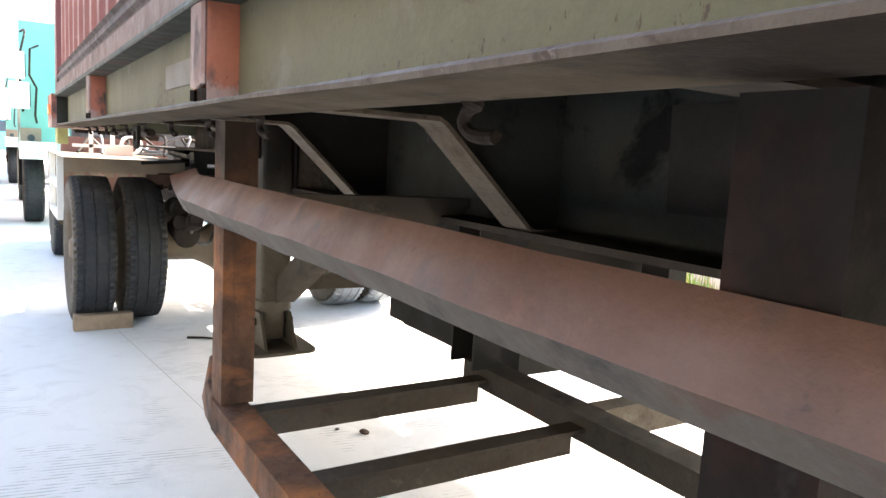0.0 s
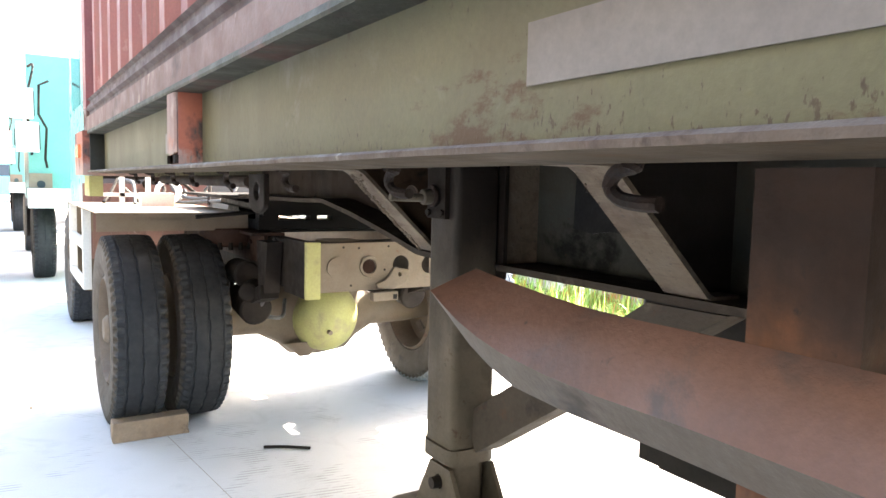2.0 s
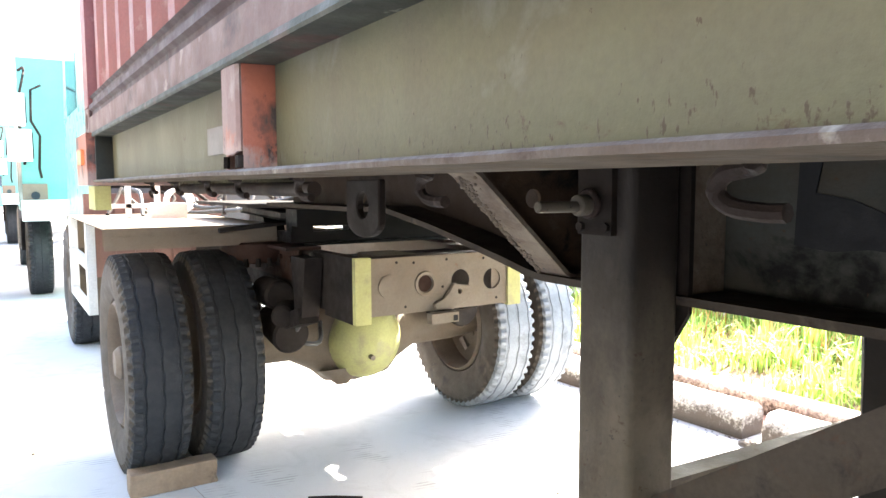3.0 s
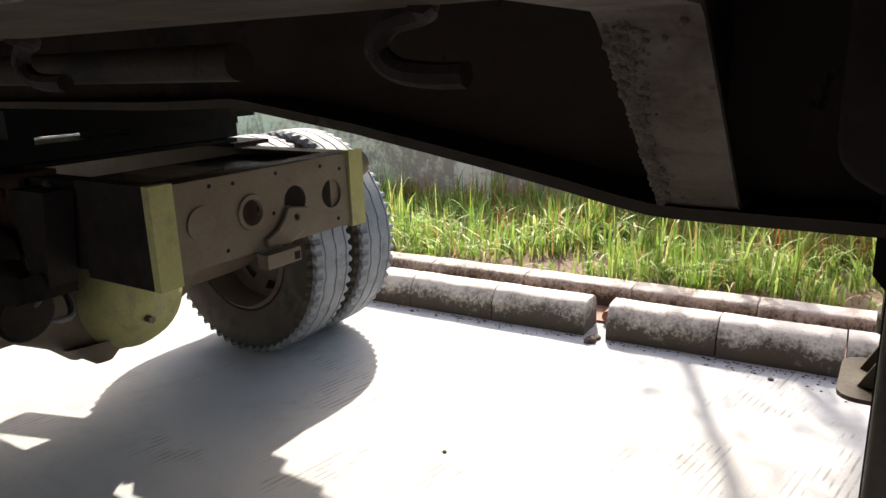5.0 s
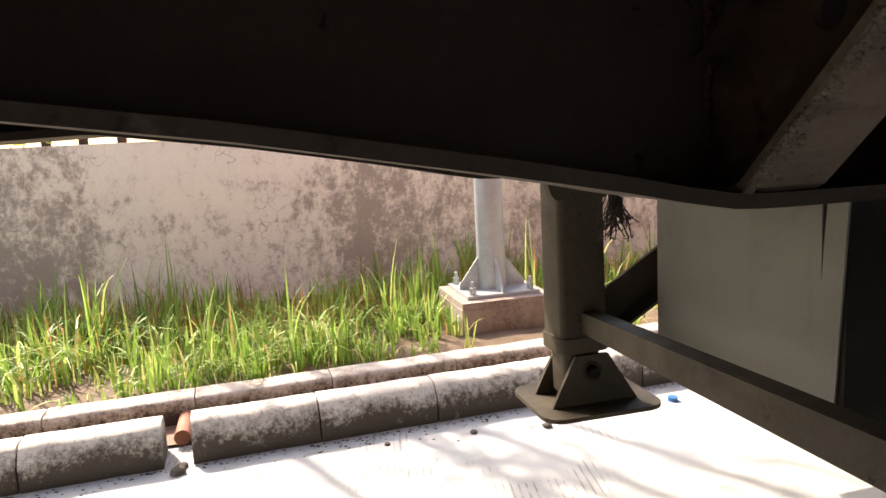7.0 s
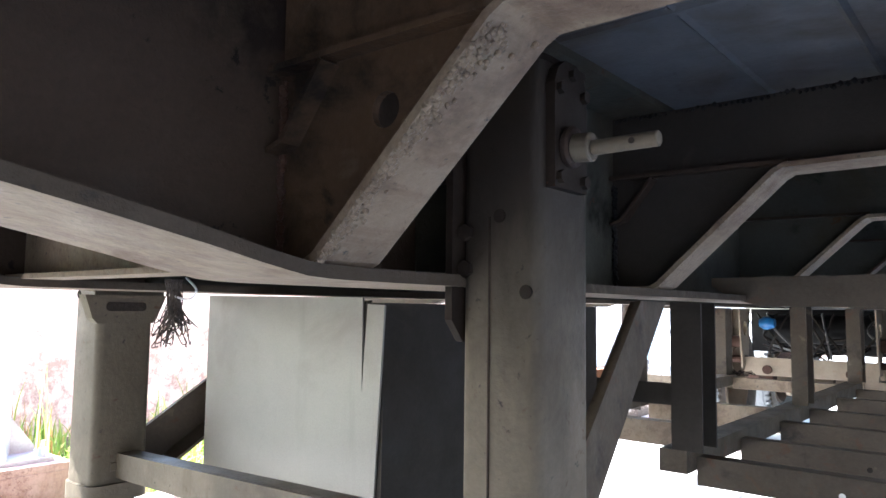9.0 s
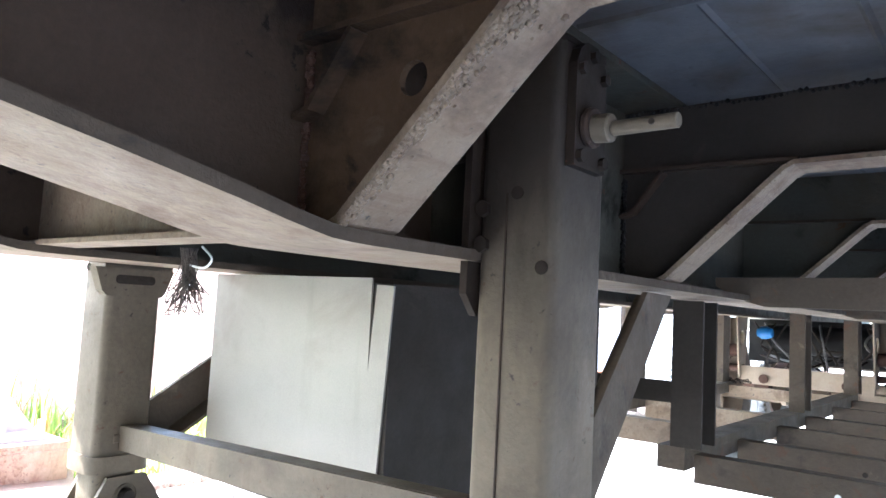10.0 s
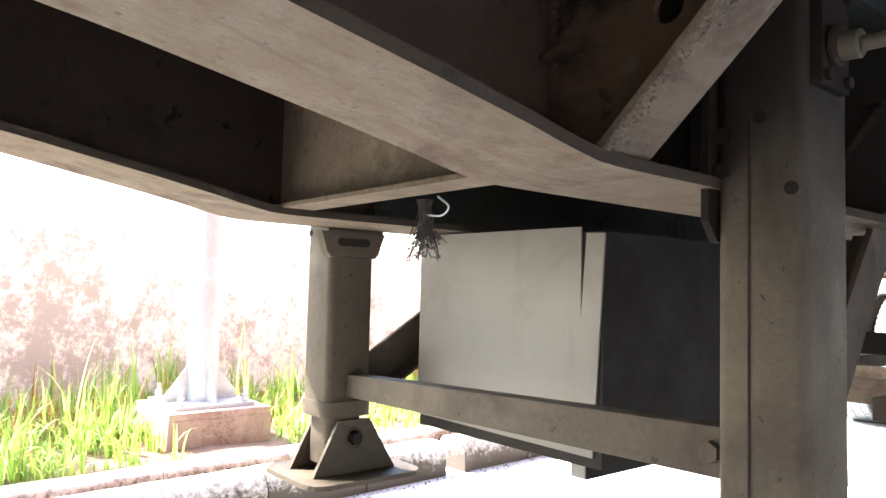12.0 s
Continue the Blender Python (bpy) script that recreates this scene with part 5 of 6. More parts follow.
# labels and stencil on the rail and beam
def flat_quad(pts):
    b = bmesh.new()
    b.faces.new([b.verts.new(p) for p in pts])
    r = bmesh.ops.extrude_face_region(b, geom=b.faces[:])
    bmesh.ops.translate(b, vec=(-0.002, 0, 0), verts=[q for q in r["geom"] if isinstance(q, bmesh.types.BMVert)])
    return b


part("label_strip", flat_quad([(1.6405, 4.60, 1.374), (1.6405, 4.916, 1.374), (1.6405, 4.916, 1.428), (1.6405, 4.60, 1.428)]), M_LABEL, trailer, "faded blank white label strip")
part("label_strip", flat_quad([(1.6405, 6.24, 1.358), (1.6405, 6.53, 1.358), (1.6405, 6.53, 1.412), (1.6405, 6.24, 1.412)]), M_LABEL, trailer, "faded blank white label strip")
fc = bpy.data.curves.new("stencil", "FONT")
fc.body, fc.size, fc.extrude = "JKT", 0.05, 0.0008
fo = new("stencil_text", fc)
fo.matrix_world = Matrix(((0, 0, -1, 2.4325), (-1, 0, 0, 5.03), (0, 1, 0, 1.292), (0, 0, 0, 1)))
bpy.context.view_layer.update()
me = bpy.data.meshes.new_from_object(fo.evaluated_get(bpy.context.evaluated_depsgraph_get()))
me.transform(fo.matrix_world)
me.materials.clear()
me.materials.append(M_INK)
bpy.data.objects.remove(fo)
adopt(tagged(new("stencil_text", me), "black stencilled letters JKT"), trailer)
for k, y in enumerate((4.90, 4.86, 4.82, 4.78, 4.74, 4.70)):
    part("stencil_bar", box(2.4312, 2.4332, y - 0.013, y + 0.013, 1.292, 1.328), M_INK, trailer)
# thin near-black plate with a ragged outline
part("grease_patch", prism([(5.72, 1.335), (5.725, 1.19), (5.66, 1.182), (5.60, 1.19), (5.50, 1.184), (5.47, 1.21), (5.50, 1.25), (5.57, 1.245), (5.63, 1.27), (5.69, 1.28), (5.68, 1.335)], "x", 2.430, 2.4335), M_BLACK, trailer, "black ragged patch on the beam web")


# ---- wheels ----
def tyre_mesh(r=0.5, w=0.262, bead=0.285, seg=240):
    """Worn rib tyre: three zigzag grooves, notched shoulders."""
    h = w / 2
    across = [(-h * 0.62, bead), (-h * 0.80, bead + 0.012), (-h * 0.98, bead + 0.075), (-h, bead + 0.115), (-h * 0.97, r - 0.05), (-h * 0.92, r - 0.026), (-h * 0.86, r - 0.006)]
    for g in (-0.5, 0.0, 0.5):
        c = g * h * 1.05
        across += [(c - 0.013, r), (c - 0.0050, r), (c - 0.0034, r - 0.005), (c + 0.0034, r - 0.005), (c + 0.0050, r), (c + 0.013, r)]
    across += [(h * 0.86, r - 0.006), (h * 0.92, r - 0.026), (h * 0.97, r - 0.05), (h, bead + 0.115), (h * 0.98, bead + 0.075), (h * 0.80, bead + 0.012), (h * 0.62, bead)]
    verts, faces = [], []
    n = len(across)
    for k in range(seg):
        a = k * math.tau / seg
        zig = 0.0026 * (1, 1, 1, 0, -1, -1, -1, 0)[k % 8]
        notch = (k % 4) < 2
        for i, (o, rad) in enumerate(across):
            if 7 <= i < n - 7:
                o += zig if 8 <= i < n - 8 else 0
                rad -= 0.006 * (o / h) ** 2
            if i in (5, n - 6) and notch:
                rad -= 0.010
                o *= 0.90
            if i in (6, n - 7) and notch:
                rad -= 0.015
                o *= 0.955
            verts.append((o, rad * math.cos(a), rad * math.sin(a)))
    for k in range(seg):
        for i in range(n - 1):
            a, b = k * n + i, ((k + 1) % seg) * n + i
            faces.append((a, a + 1, b + 1, b))
    me = bpy.data.meshes.new("tyre")
    me.from_pydata(verts, [], faces)
    me.materials.append(M_RUBBER)
    me.materials.append(M_SIDEWALL)
    me.polygons.foreach_set("material_index", [int(i < 5 or i >= n - 6) for k in range(seg) for i in range(n - 1)])
    me.polygons.foreach_set("use_smooth", [True] * len(me.polygons))
    me.set_sharp_from_angle(angle=radians(32))
    return me


def rim_mesh(dish):
    """Disc wheel; dish gives how far the disc stands out along x."""
    bm = lathe([(-0.10, 0.287), (-0.115, 0.272), (-0.09, 0.262), (0.09, 0.262), (0.115, 0.272), (0.10, 0.287)], (0, 0, 0), 48)
    s = 1 if dish > 0 else -1
    d = abs(dish)
    lathe([(s * (d - 0.07), 0.262), (s * (d - 0.045), 0.235), (s * (d - 0.02), 0.20), (s * d, 0.165), (s * d, 0.10), (s * (d - 0.02), 0.085)], (0, 0, 0), 48, bm,
          lambda i, k: i == 1 and (k % 6) in (1, 2, 3))
    for k in range(10):
        a = k * math.tau / 10
        p = Vector((s * (d - 0.01), 0.135 * math.cos(a), 0.135 * math.sin(a)))
        rod(p, p + Vector((s * 0.035, 0, 0)), 0.014, bm, 6)
    bmesh.ops.recalc_face_normals(bm, faces=bm.faces)
    me = bpy.data.meshes.new("rim")
    bm.to_mesh(me)
    bm.free()
    me.materials.append(M_RIM)
    me.polygons.foreach_set("use_smooth", [True] * len(me.polygons))
    me.set_sharp_from_angle(angle=radians(35))
    return me


TYRE = tyre_mesh()
# same tyre with the lit tread colour, for the right-hand duals
TYRE_LIT = TYRE.copy()
TYRE_LIT.materials[0] = M_RUBBERLIT
RIM_L, RIM_R, RIM_IN = rim_mesh(-0.03), rim_mesh(0.03), rim_mesh(0.1)
hb = lathe([(-0.12, 0.0), (-0.12, 0.055), (-0.10, 0.075), (0.02, 0.082), (0.03, 0.10), (0.12, 0.10), (0.12, 0.0)], (0, 0, 0), 28)
bmesh.ops.recalc_face_normals(hb, faces=hb.faces)
HUB = bpy.data.meshes.new("hub")
hb.to_mesh(HUB)
hb.free()
HUB.materials.append(M_RIM)
HUB.polygons.foreach_set("use_smooth", [True] * len(HUB.polygons))
HUB.set_sharp_from_angle(angle=radians(35))


def wheel(parent, x, y, rim, hub=0, spin=0.0, r=0.5, tyre=None):
    """A wheel under a vehicle: tyre, rim and, outside, the hub."""
    k = r / 0.5
    ob = new("wheel")
    ob.empty_display_size = 0.1
    ob.parent = parent
    ob.matrix_parent_inverse = Matrix.Translation(-Vector(parent.location))
    ob.matrix_basis = pose(x, y, 0.492 * k, spin) @ Matrix.Scale(k, 4)
    for nm, me in (("tyre", tyre or TYRE), ("rim", rim)) + ((("hub", HUB),) if hub else ()):
        c = new(nm, me)
        c.parent = ob
        if nm == "hub" and hub > 0:
            c.matrix_basis = pose(0, 0, 0, 0, 0, 180)
    return ob


def dual(parent, xl, xr, y, spin=0.0):
    """Dual wheels at both ends of an axle; xl and xr are the outer tyre middles."""
    wheel(parent, xl, y, RIM_L, -1, spin)
    wheel(parent, xl + 0.31, y, RIM_IN, 0, spin + 31)
    wheel(parent, xr - 0.31, y, RIM_IN, 0, spin + 12, 0.5, TYRE_LIT)
    wheel(parent, xr, y, RIM_R, 1, spin + 50, 0.5, TYRE_LIT)


# trailer bogie, far behind
for y in (0.85, -0.45):
    dual(trailer, 1.74, 2 * XC - 1.74, y, 20)
    part("axle_beam", rod((1.9, y, 0.5), (2 * XC - 1.9, y, 0.5), 0.065), M_CREAM, trailer, smooth=True)
    for x in (XC - 0.46, XC + 0.46):
        for k in range(5):
            r_ = 0.62 - 0.07 * k
            lf_ = ribbon([(y - r_, 0.72 - 0.013 * k - 0.03 * (k > 0)), (y - r_ * 0.5, 0.645 - 0.013 * k), (y, 0.62 - 0.013 * k), (y + r_ * 0.5, 0.645 - 0.013 * k), (y + r_, 0.72 - 0.013 * k - 0.03 * (k > 0))], 0.011)
            part("spring_leaf", prism(lf_, "x", x - 0.04, x + 0.04), M_BROWN, trailer)
for y in (1.6, 0.2, -1.15):
    for x in (XC - 0.46, XC + 0.46):
        hg = holed([(y - 0.12, 1.07), (y + 0.12, 1.07), (y + 0.06, 0.66), (y - 0.06, 0.66)], [(y, 0.72, 0.028), (y, 0.93, 0.05)], "x", x - 0.060, x - 0.050)
        holed([(y - 0.12, 1.07), (y + 0.12, 1.07), (y + 0.06, 0.66), (y - 0.06, 0.66)], [(y, 0.72, 0.028), (y, 0.93, 0.05)], "x", x + 0.050, x + 0.060, hg)
        box(x - 0.0495, x + 0.0495, y - 0.105, y - 0.095, 0.80, 1.07, hg)
        h_ = part("spring_hanger", hg, M_CREAM, trailer, "dusty cream box hanger open to the front")
        part("hanger_pin", rod((x - 0.075, y, 0.72), (x + 0.075, y, 0.72), 0.024), M_BROWN, h_, smooth=True)
        part("spring_eye", rod((x - 0.045, y, 0.84), (x + 0.045, y, 0.84), 0.042, None, 16), M_BROWN, h_, "rust-red spring eye", smooth=True)
part("hanger_tie", box(XC - 0.399, XC + 0.399, 1.57, 1.63, 0.618, 0.738), M_CREAM, trailer, "dusty cream cross tie", bevel=0.004)
part("hanger_tie", box(XC - 0.399, XC + 0.399, 0.17, 0.23, 0.70, 0.80), M_CREAM, trailer, bevel=0.004)
for x in (XC - 0.46, XC + 0.46):
    part("hanger_wing", prism([(1.62, 0.64), (1.62, 0.72), (1.50, 0.74), (1.50, 0.62)], "x", x + (0.0605 if x > XC else -0.19), x + (0.19 if x > XC else -0.0605)), M_CREAM, trailer, bevel=0.004)
tube_ = rod((XC - 0.56, 1.46, 0.545), (XC + 0.20, 1.46, 0.545), 0.042, None, 18)
for x in (-0.56, -0.30, -0.12, 0.14):
    rod((XC + x, 1.46, 0.545), (XC + x + 0.03, 1.46, 0.545), 0.066, tube_, 12)
part("torque_tube", tube_, M_CREAM, trailer, "dusty torque tube with bolted flanges", smooth=True)
part("brake_housing", box(XC - 0.56, XC - 0.26, 1.36, 1.50, 0.48, 0.61), M_CREAM, trailer, bevel=0.03)
for x in (-0.72, 0.38, 0.68):
    part("brake_chamber", lathe([(-0.09, 0.0), (-0.09, 0.055), (-0.02, 0.07), (0.0, 0.08), (0.02, 0.07), (0.09, 0.055), (0.09, 0.0)], (XC + x, 1.30, 0.60), 20), M_BROWN if x < 0.5 else M_CREAM, trailer, smooth=True)
part("torque_rod", rod((XC - 0.25, 1.65, 0.66), (XC - 0.25, 0.80, 0.58), 0.03), M_BROWN, trailer, smooth=True)
part("torque_rod", rod((XC + 0.25, 1.65, 0.66), (XC + 0.25, 0.80, 0.58), 0.03), M_BROWN, trailer, smooth=True)
part("air_tank", rod((XC - 0.36, 1.30, 0.93), (XC + 0.34, 1.30, 0.93), 0.10, None, 20), M_BLACK, trailer, "black air tank between the beams", smooth=True, bevel=0.015)
# backdrop added to close bright gaps with darkness behind the gear
part("rear_panel", box(XC - 0.53, XC + 0.53, 0.98, 1.0, 0.75, 1.07), M_BLACK, trailer, "dark backdrop sheet added behind the brake gear")
part("brake_valve", lathe([(-0.05, 0.0), (-0.05, 0.03), (-0.01, 0.045), (0.02, 0.045), (0.05, 0.025), (0.05, 0.0)], (XC + 0.28, 1.50, 0.97), 14), M_BLUE, trailer, "blue brake valve", smooth=True)
rng = np.random.default_rng(77)
for k in range(12):
    x = XC - 0.40 + 0.07 * k
    top, mid, low = (x, 1.42, 1.04), (x + float(rng.uniform(-0.12, 0.12)), 1.50, float(rng.uniform(0.84, 0.98))), (x + float(rng.uniform(-0.2, 0.2)), 1.40, float(rng.uniform(0.72, 0.86)))
    part("air_line", tube(curve([top, mid, low, (x + 0.06, 1.05, 0.80)], 6), 0.008, None, 6), M_HOSE if k % 5 == 0 else M_DARK, trailer, smooth=True)
ch = bmesh.new()
for k in range(16):
    a = Vector((3.06 + 0.011 * k, 2.10 + 0.01 * math.sin(k), 0.662 + 0.010 * math.sin(k * 1.3)))
    d = Vector((0.011, 0.006 * (-1) ** k, 0.004 * (-1) ** k))
    n_ = Vector((0, 0.5, 1)).normalized() if k % 2 else Vector((0, 1, -0.4)).normalized()
    ring = [a + d * math.cos(q * math.tau / 8) * 1.1 + n_ * 0.009 * math.sin(q * math.tau / 8) for q in range(9)]
    tube(ring, 0.0032, ch, 5)
solo("chain", ch, M_HOOK, "short rusty chain lying on the rack tie", "chain", smooth=True)

# ---- container on the trailer ----
cont = thing("shipping_container", (XC, 2.44, 1.513), "maroon corrugated steel shipping container on the trailer", "container")


def corrugated(parent, x, y0, y1, z0, z1, out, material, name="side_wall"):
    pts = []
    y = y0
    while y < y1 - 0.05:
        pts += [(x, y), (x, y + 0.07), (x - out * 0.036, y + 0.139), (x - out * 0.036, y + 0.209)]
        y += 0.278
    pts.append((x, y1))
    return part(name, prism(ribbon(pts, 0.004), "z", z0, z1), material, parent)


def make_container(parent, xa, xb, ya, yb, z, h, wall, rail):
    for x, o in ((xa, -1), (xb, 1)):
        corrugated(parent, x + (0.02 if o < 0 else -0.02), ya + 0.12, yb - 0.12, z + 0.160, z + h - 0.08, o, wall)
        sgn = -o
        c = [(x, z + 0.003), (x, z + 0.072), (x + sgn * 0.010, z + 0.080), (x + sgn * 0.06, z + 0.080), (x + sgn * 0.06, z + 0.003)]
        br = part("bottom_rail", prism(c, "y", ya + 0.17, yb - 0.17), rail, parent, "grimy brown bottom rail", bevel=0.002)
        c = [(x + sgn * 0.014, z + 0.081), (x + sgn * 0.014, z + 0.098), (x + sgn * 0.002, z + 0.106), (x + sgn * 0.002, z + 0.124), (x + sgn * 0.016, z + 0.132), (x + sgn * 0.016, z + 0.150), (x + sgn * 0.004, z + 0.158), (x + sgn * 0.02, z + 0.166), (x + sgn * 0.06, z + 0.166), (x + sgn * 0.06, z + 0.081)]
        part("rail_cap", prism(c, "y", ya + 0.17, yb - 0.17), M_CAP if wall == M_CONT else rail, br, "dark ridged rail cap")
        part("top_rail", box(min(x, x + sgn * 0.06), max(x, x + sgn * 0.06), ya + 0.16, yb - 0.16, z + h - 0.08, z + h - 0.005), wall, parent)
        for y in (ya, yb - 0.16):
            part("corner_post", box(min(x, x + sgn * 0.12), max(x, x + sgn * 0.12), y, y + 0.16, z + 0.118, z + h - 0.12), wall, parent, bevel=0.008)
            for zz in (z, z + h - 0.118):
                o2 = [(y, zz), (y + 0.16, zz), (y + 0.16, zz + 0.118), (y, zz + 0.118)]
                part("corner_casting", holed(o2, [(y + 0.08, zz + 0.06, 0.034)], "x", min(x, x + sgn * 0.16), max(x, x + sgn * 0.16)), rail, parent, bevel=0.004)
    part("front_wall", box(xa + 0.12, xb - 0.12, yb - 0.07, yb - 0.03, z + 0.12, z + h - 0.1), wall, parent)
    part("rear_wall", box(xa + 0.12, xb - 0.12, ya + 0.03, ya + 0.07, z + 0.12, z + h - 0.1), wall, parent)
    part("front_sill", box(xa + 0.161, xb - 0.161, yb - 0.09, yb - 0.005, z + 0.003, z + 0.119), rail, parent)
    part("rear_sill", box(xa + 0.161, xb - 0.161, ya + 0.005, ya + 0.09, z + 0.003, z + 0.119), rail, parent)
    part("roof", box(xa + 0.061, xb - 0.061, ya + 0.16, yb - 0.16, z + h - 0.03, z + h - 0.006), wall, parent)
    part("floor", box(xa + 0.061, xb - 0.061, ya + 0.08, yb - 0.08, z + 0.03, z + 0.05), rail, parent)


make_container(cont, 1.61, 2 * XC - 1.61, -3.66, 8.54, 1.513, 2.59, M_CONT, M_CONTRAIL)

# ---- tractor ----
TX = 2.84
tractor = thing("tractor_truck", (TX, 9.5, 0), "teal two-axle tractor truck with dusty chassis and dual rear wheels", "truck")
AY = 8.5
dual(tractor, 1.80, 3.93, AY, 7)
# axle with differential
ax = bmesh.new()
lathe([(-0.78, 0.085), (-0.62, 0.10), (-0.36, 0.105), (-0.24, 0.17), (-0.17, 0.235), (0.0, 0.255), (0.17, 0.235), (0.24, 0.17), (0.36, 0.105), (0.62, 0.10), (0.78, 0.085)], (TX + 0.02, AY, 0.50), 32, ax)
for v in ax.verts:
    if abs(v.co.x - TX) < 0.26:
        v.co.y = AY + (v.co.y - AY) * 0.8
axle = part("drive_axle", ax, M_CREAM, tractor, "dusty cream drive axle housing", smooth=True)
dome = lathe([(0.0, 0.205), (0.05, 0.20), (0.11, 0.165), (0.155, 0.10), (0.17, 0.0)], (0, 0, 0), 28)
bmesh.ops.transform(dome, matrix=pose(TX + 0.02, AY - 0.14, 0.50, 0, 0, -90), verts=dome.verts[:])
part("diff_cover", dome, M_YELLOW, axle, "chalky yellow differential cover", smooth=True)
lipm = bmesh.new()
rod((TX - 0.09, AY - 0.12, 0.262), (TX - 0.09, AY - 0.10, 0.34), 0.03, lipm, 16, 0.12)
part("drain_boss", lipm, M_CREAM, axle, smooth=True)
part("drain_plug", rod((2.828, 8.172, 0.432), (2.828, 8.25, 0.436), 0.014, None, 6), M_CREAM, axle)
# frame
for s in (-1, 1):
    xo = TX + s * 0.405
    fr = [(xo, 0.765), (xo, 1.005), (xo - s * 0.075, 1.005), (xo - s * 0.075, 0.997), (xo - s * 0.008, 0.997), (xo - s * 0.008, 0.773), (xo - s * 0.075, 0.773), (xo - s * 0.075, 0.765)]
    part("frame_rail", prism(fr, "y", 7.545, 12.7), M_DARK if s < 0 else M_CREAM, tractor, "grimy frame side rail")
    part("leaf_spring", prism(ribbon([(AY - 0.62, 0.74), (AY - 0.3, 0.65), (AY, 0.62), (AY + 0.3, 0.65), (AY + 0.62, 0.74)], 0.07), "x", xo - 0.045 + s * 0.06, xo + 0.045 + s * 0.06), M_DARK, tractor)
    part("spring_bracket", prism([(7.83, 0.99), (8.0, 0.99), (7.96, 0.72), (7.88, 0.72)], "x", xo + s * 0.01, xo + s * 0.09) if s > 0 else prism([(7.83, 0.99), (8.0, 0.99), (7.96, 0.72), (7.88, 0.72)], "x", xo - 0.09, xo - 0.01), M_DARK, tractor, bevel=0.005)
    for k, y in enumerate((AY - 0.07, AY + 0.07)):
        part("u_bolt", rod((xo + s * 0.06, y, 0.52), (xo + s * 0.06, y, 0.72), 0.012), M_DARK, tractor)
outl = [(2.502, 0.772), (3.178, 0.772), (3.178, 1.005), (2.502, 1.005)]
cmb = part("rear_crossmember", holed(outl, [(2.756, 0.889, 0.036), (2.931, 0.892, 0.046), (3.096, 0.886, 0.046)], "y", 7.532, 7.540), M_CREAM, tractor, "dusty cream rear crossmember pierced by round holes")
part("pressed_disc", rod((2.585, 7.532, 0.889), (2.585, 7.527, 0.889), 0.048, None, 28), M_CREAM, cmb, smooth=True)
part("hole_ring", lathe([(0, 0.036), (-0.006, 0.038), (-0.006, 0.050), (0, 0.052)], (0, 0, 0), 24), M_CREAM, cmb).matrix_basis = pose(2.756, 7.532, 0.889, 0, 0, 90)
part("end_plate", prism([(2.432, 0.745), (2.501, 0.745), (2.501, 1.012), (2.432, 1.012)], "y", 7.522, 7.548), M_YELLOW, cmb, "chalky yellow end plate", bevel=0.004)
part("end_plate", prism([(3.179, 0.762), (3.248, 0.762), (3.248, 1.012), (3.179, 1.012)], "y", 7.522, 7.548), M_YELLOW, cmb, "faded yellow end plate", bevel=0.004)
part("side_web", box(2.432, 2.440, 7.549, 7.83, 0.745, 1.012), M_DARK, cmb)
part("top_ledge", box(2.44, 3.24, 7.541, 7.62, 0.998, 1.006), M_BROWN, cmb)
# added sheet, no real plate: it blackens the frame's open inside
part("frame_pan", box(2.45, 3.235, 7.66, 8.12, 0.962, 0.970), M_BLACK, tractor, "black sheet added for the dark inside of the open frame")
part("spring_seat", box(2.62, 2.80, 7.68, 7.90, 0.971, 1.000), M_CREAM, tractor, bevel=0.02)
part("inner_plate", box(2.50, 2.93, 7.70, 7.708, 0.80, 0.96), M_BROWN, tractor)
hk = holed([(2.886, 0.882), (2.972, 0.868), (2.980, 0.846), (2.955, 0.800), (2.885, 0.770), (2.800, 0.778), (2.790, 0.802), (2.838, 0.822), (2.868, 0.850)], [(2.918, 0.846, 0.009)], "y", 7.517, 7.5312)
box(2.762, 2.895, 7.490, 7.531, 0.722, 0.764, hk)
tbk = part("tow_bracket", hk, M_CREAM, cmb, "pale cast towing bracket with a bolt hole", bevel=0.004)
part("tow_slot", box(2.868, 2.890, 7.4885, 7.4905, 0.728, 0.752), M_BLACK, tbk)
part("backing_plate", box(3.100, 3.165, 7.5405, 7.5445, 0.825, 0.945), M_CREAM, cmb, bevel=0.002)
part("backing_plate", box(2.882, 2.918, 7.5405, 7.5445, 0.845, 0.880), M_CREAM, cmb, bevel=0.002)
for x, z in ((2.62, 0.985), (2.70, 0.98), (2.86, 0.985), (3.05, 0.98), (3.14, 0.96), (2.66, 0.80), (3.12, 0.80), (2.84, 0.87)):
    part("bolt_hole", rod((x, 7.5319, z), (x, 7.5305, z), 0.006, None, 8), M_DARK, cmb)
part("bump_stop", rod((3.25, 7.58, 0.955), (3.30, 7.58, 0.955), 0.045), M_CREAM, tractor, smooth=True)
# fifth wheel
fw = bmesh.new()
horse = [(-0.45, -0.30), (-0.40, -0.42), (-0.14, -0.46), (-0.06, -0.2), (-0.06, 0.0), (0.06, 0.0), (0.06, -0.2), (0.14, -0.46), (0.40, -0.42), (0.45, -0.30), (0.47, 0.25), (0.32, 0.42), (-0.32, 0.42), (-0.47, 0.25)]
prism([(TX + x, AY + 0.05 + y) for x, y in horse], "z", 1.145, 1.185, fw)
bmesh.ops.transform(fw, matrix=Matrix.Translation((TX, AY, 1.16)) @ pose(0, 0, 0, 2.0) @ Matrix.Translation((-TX, -AY, -1.16)), verts=fw.verts[:])
fifth = part("fifth_wheel", fw, M_BLACK, tractor, "greasy black fifth-wheel coupling", bevel=0.008)
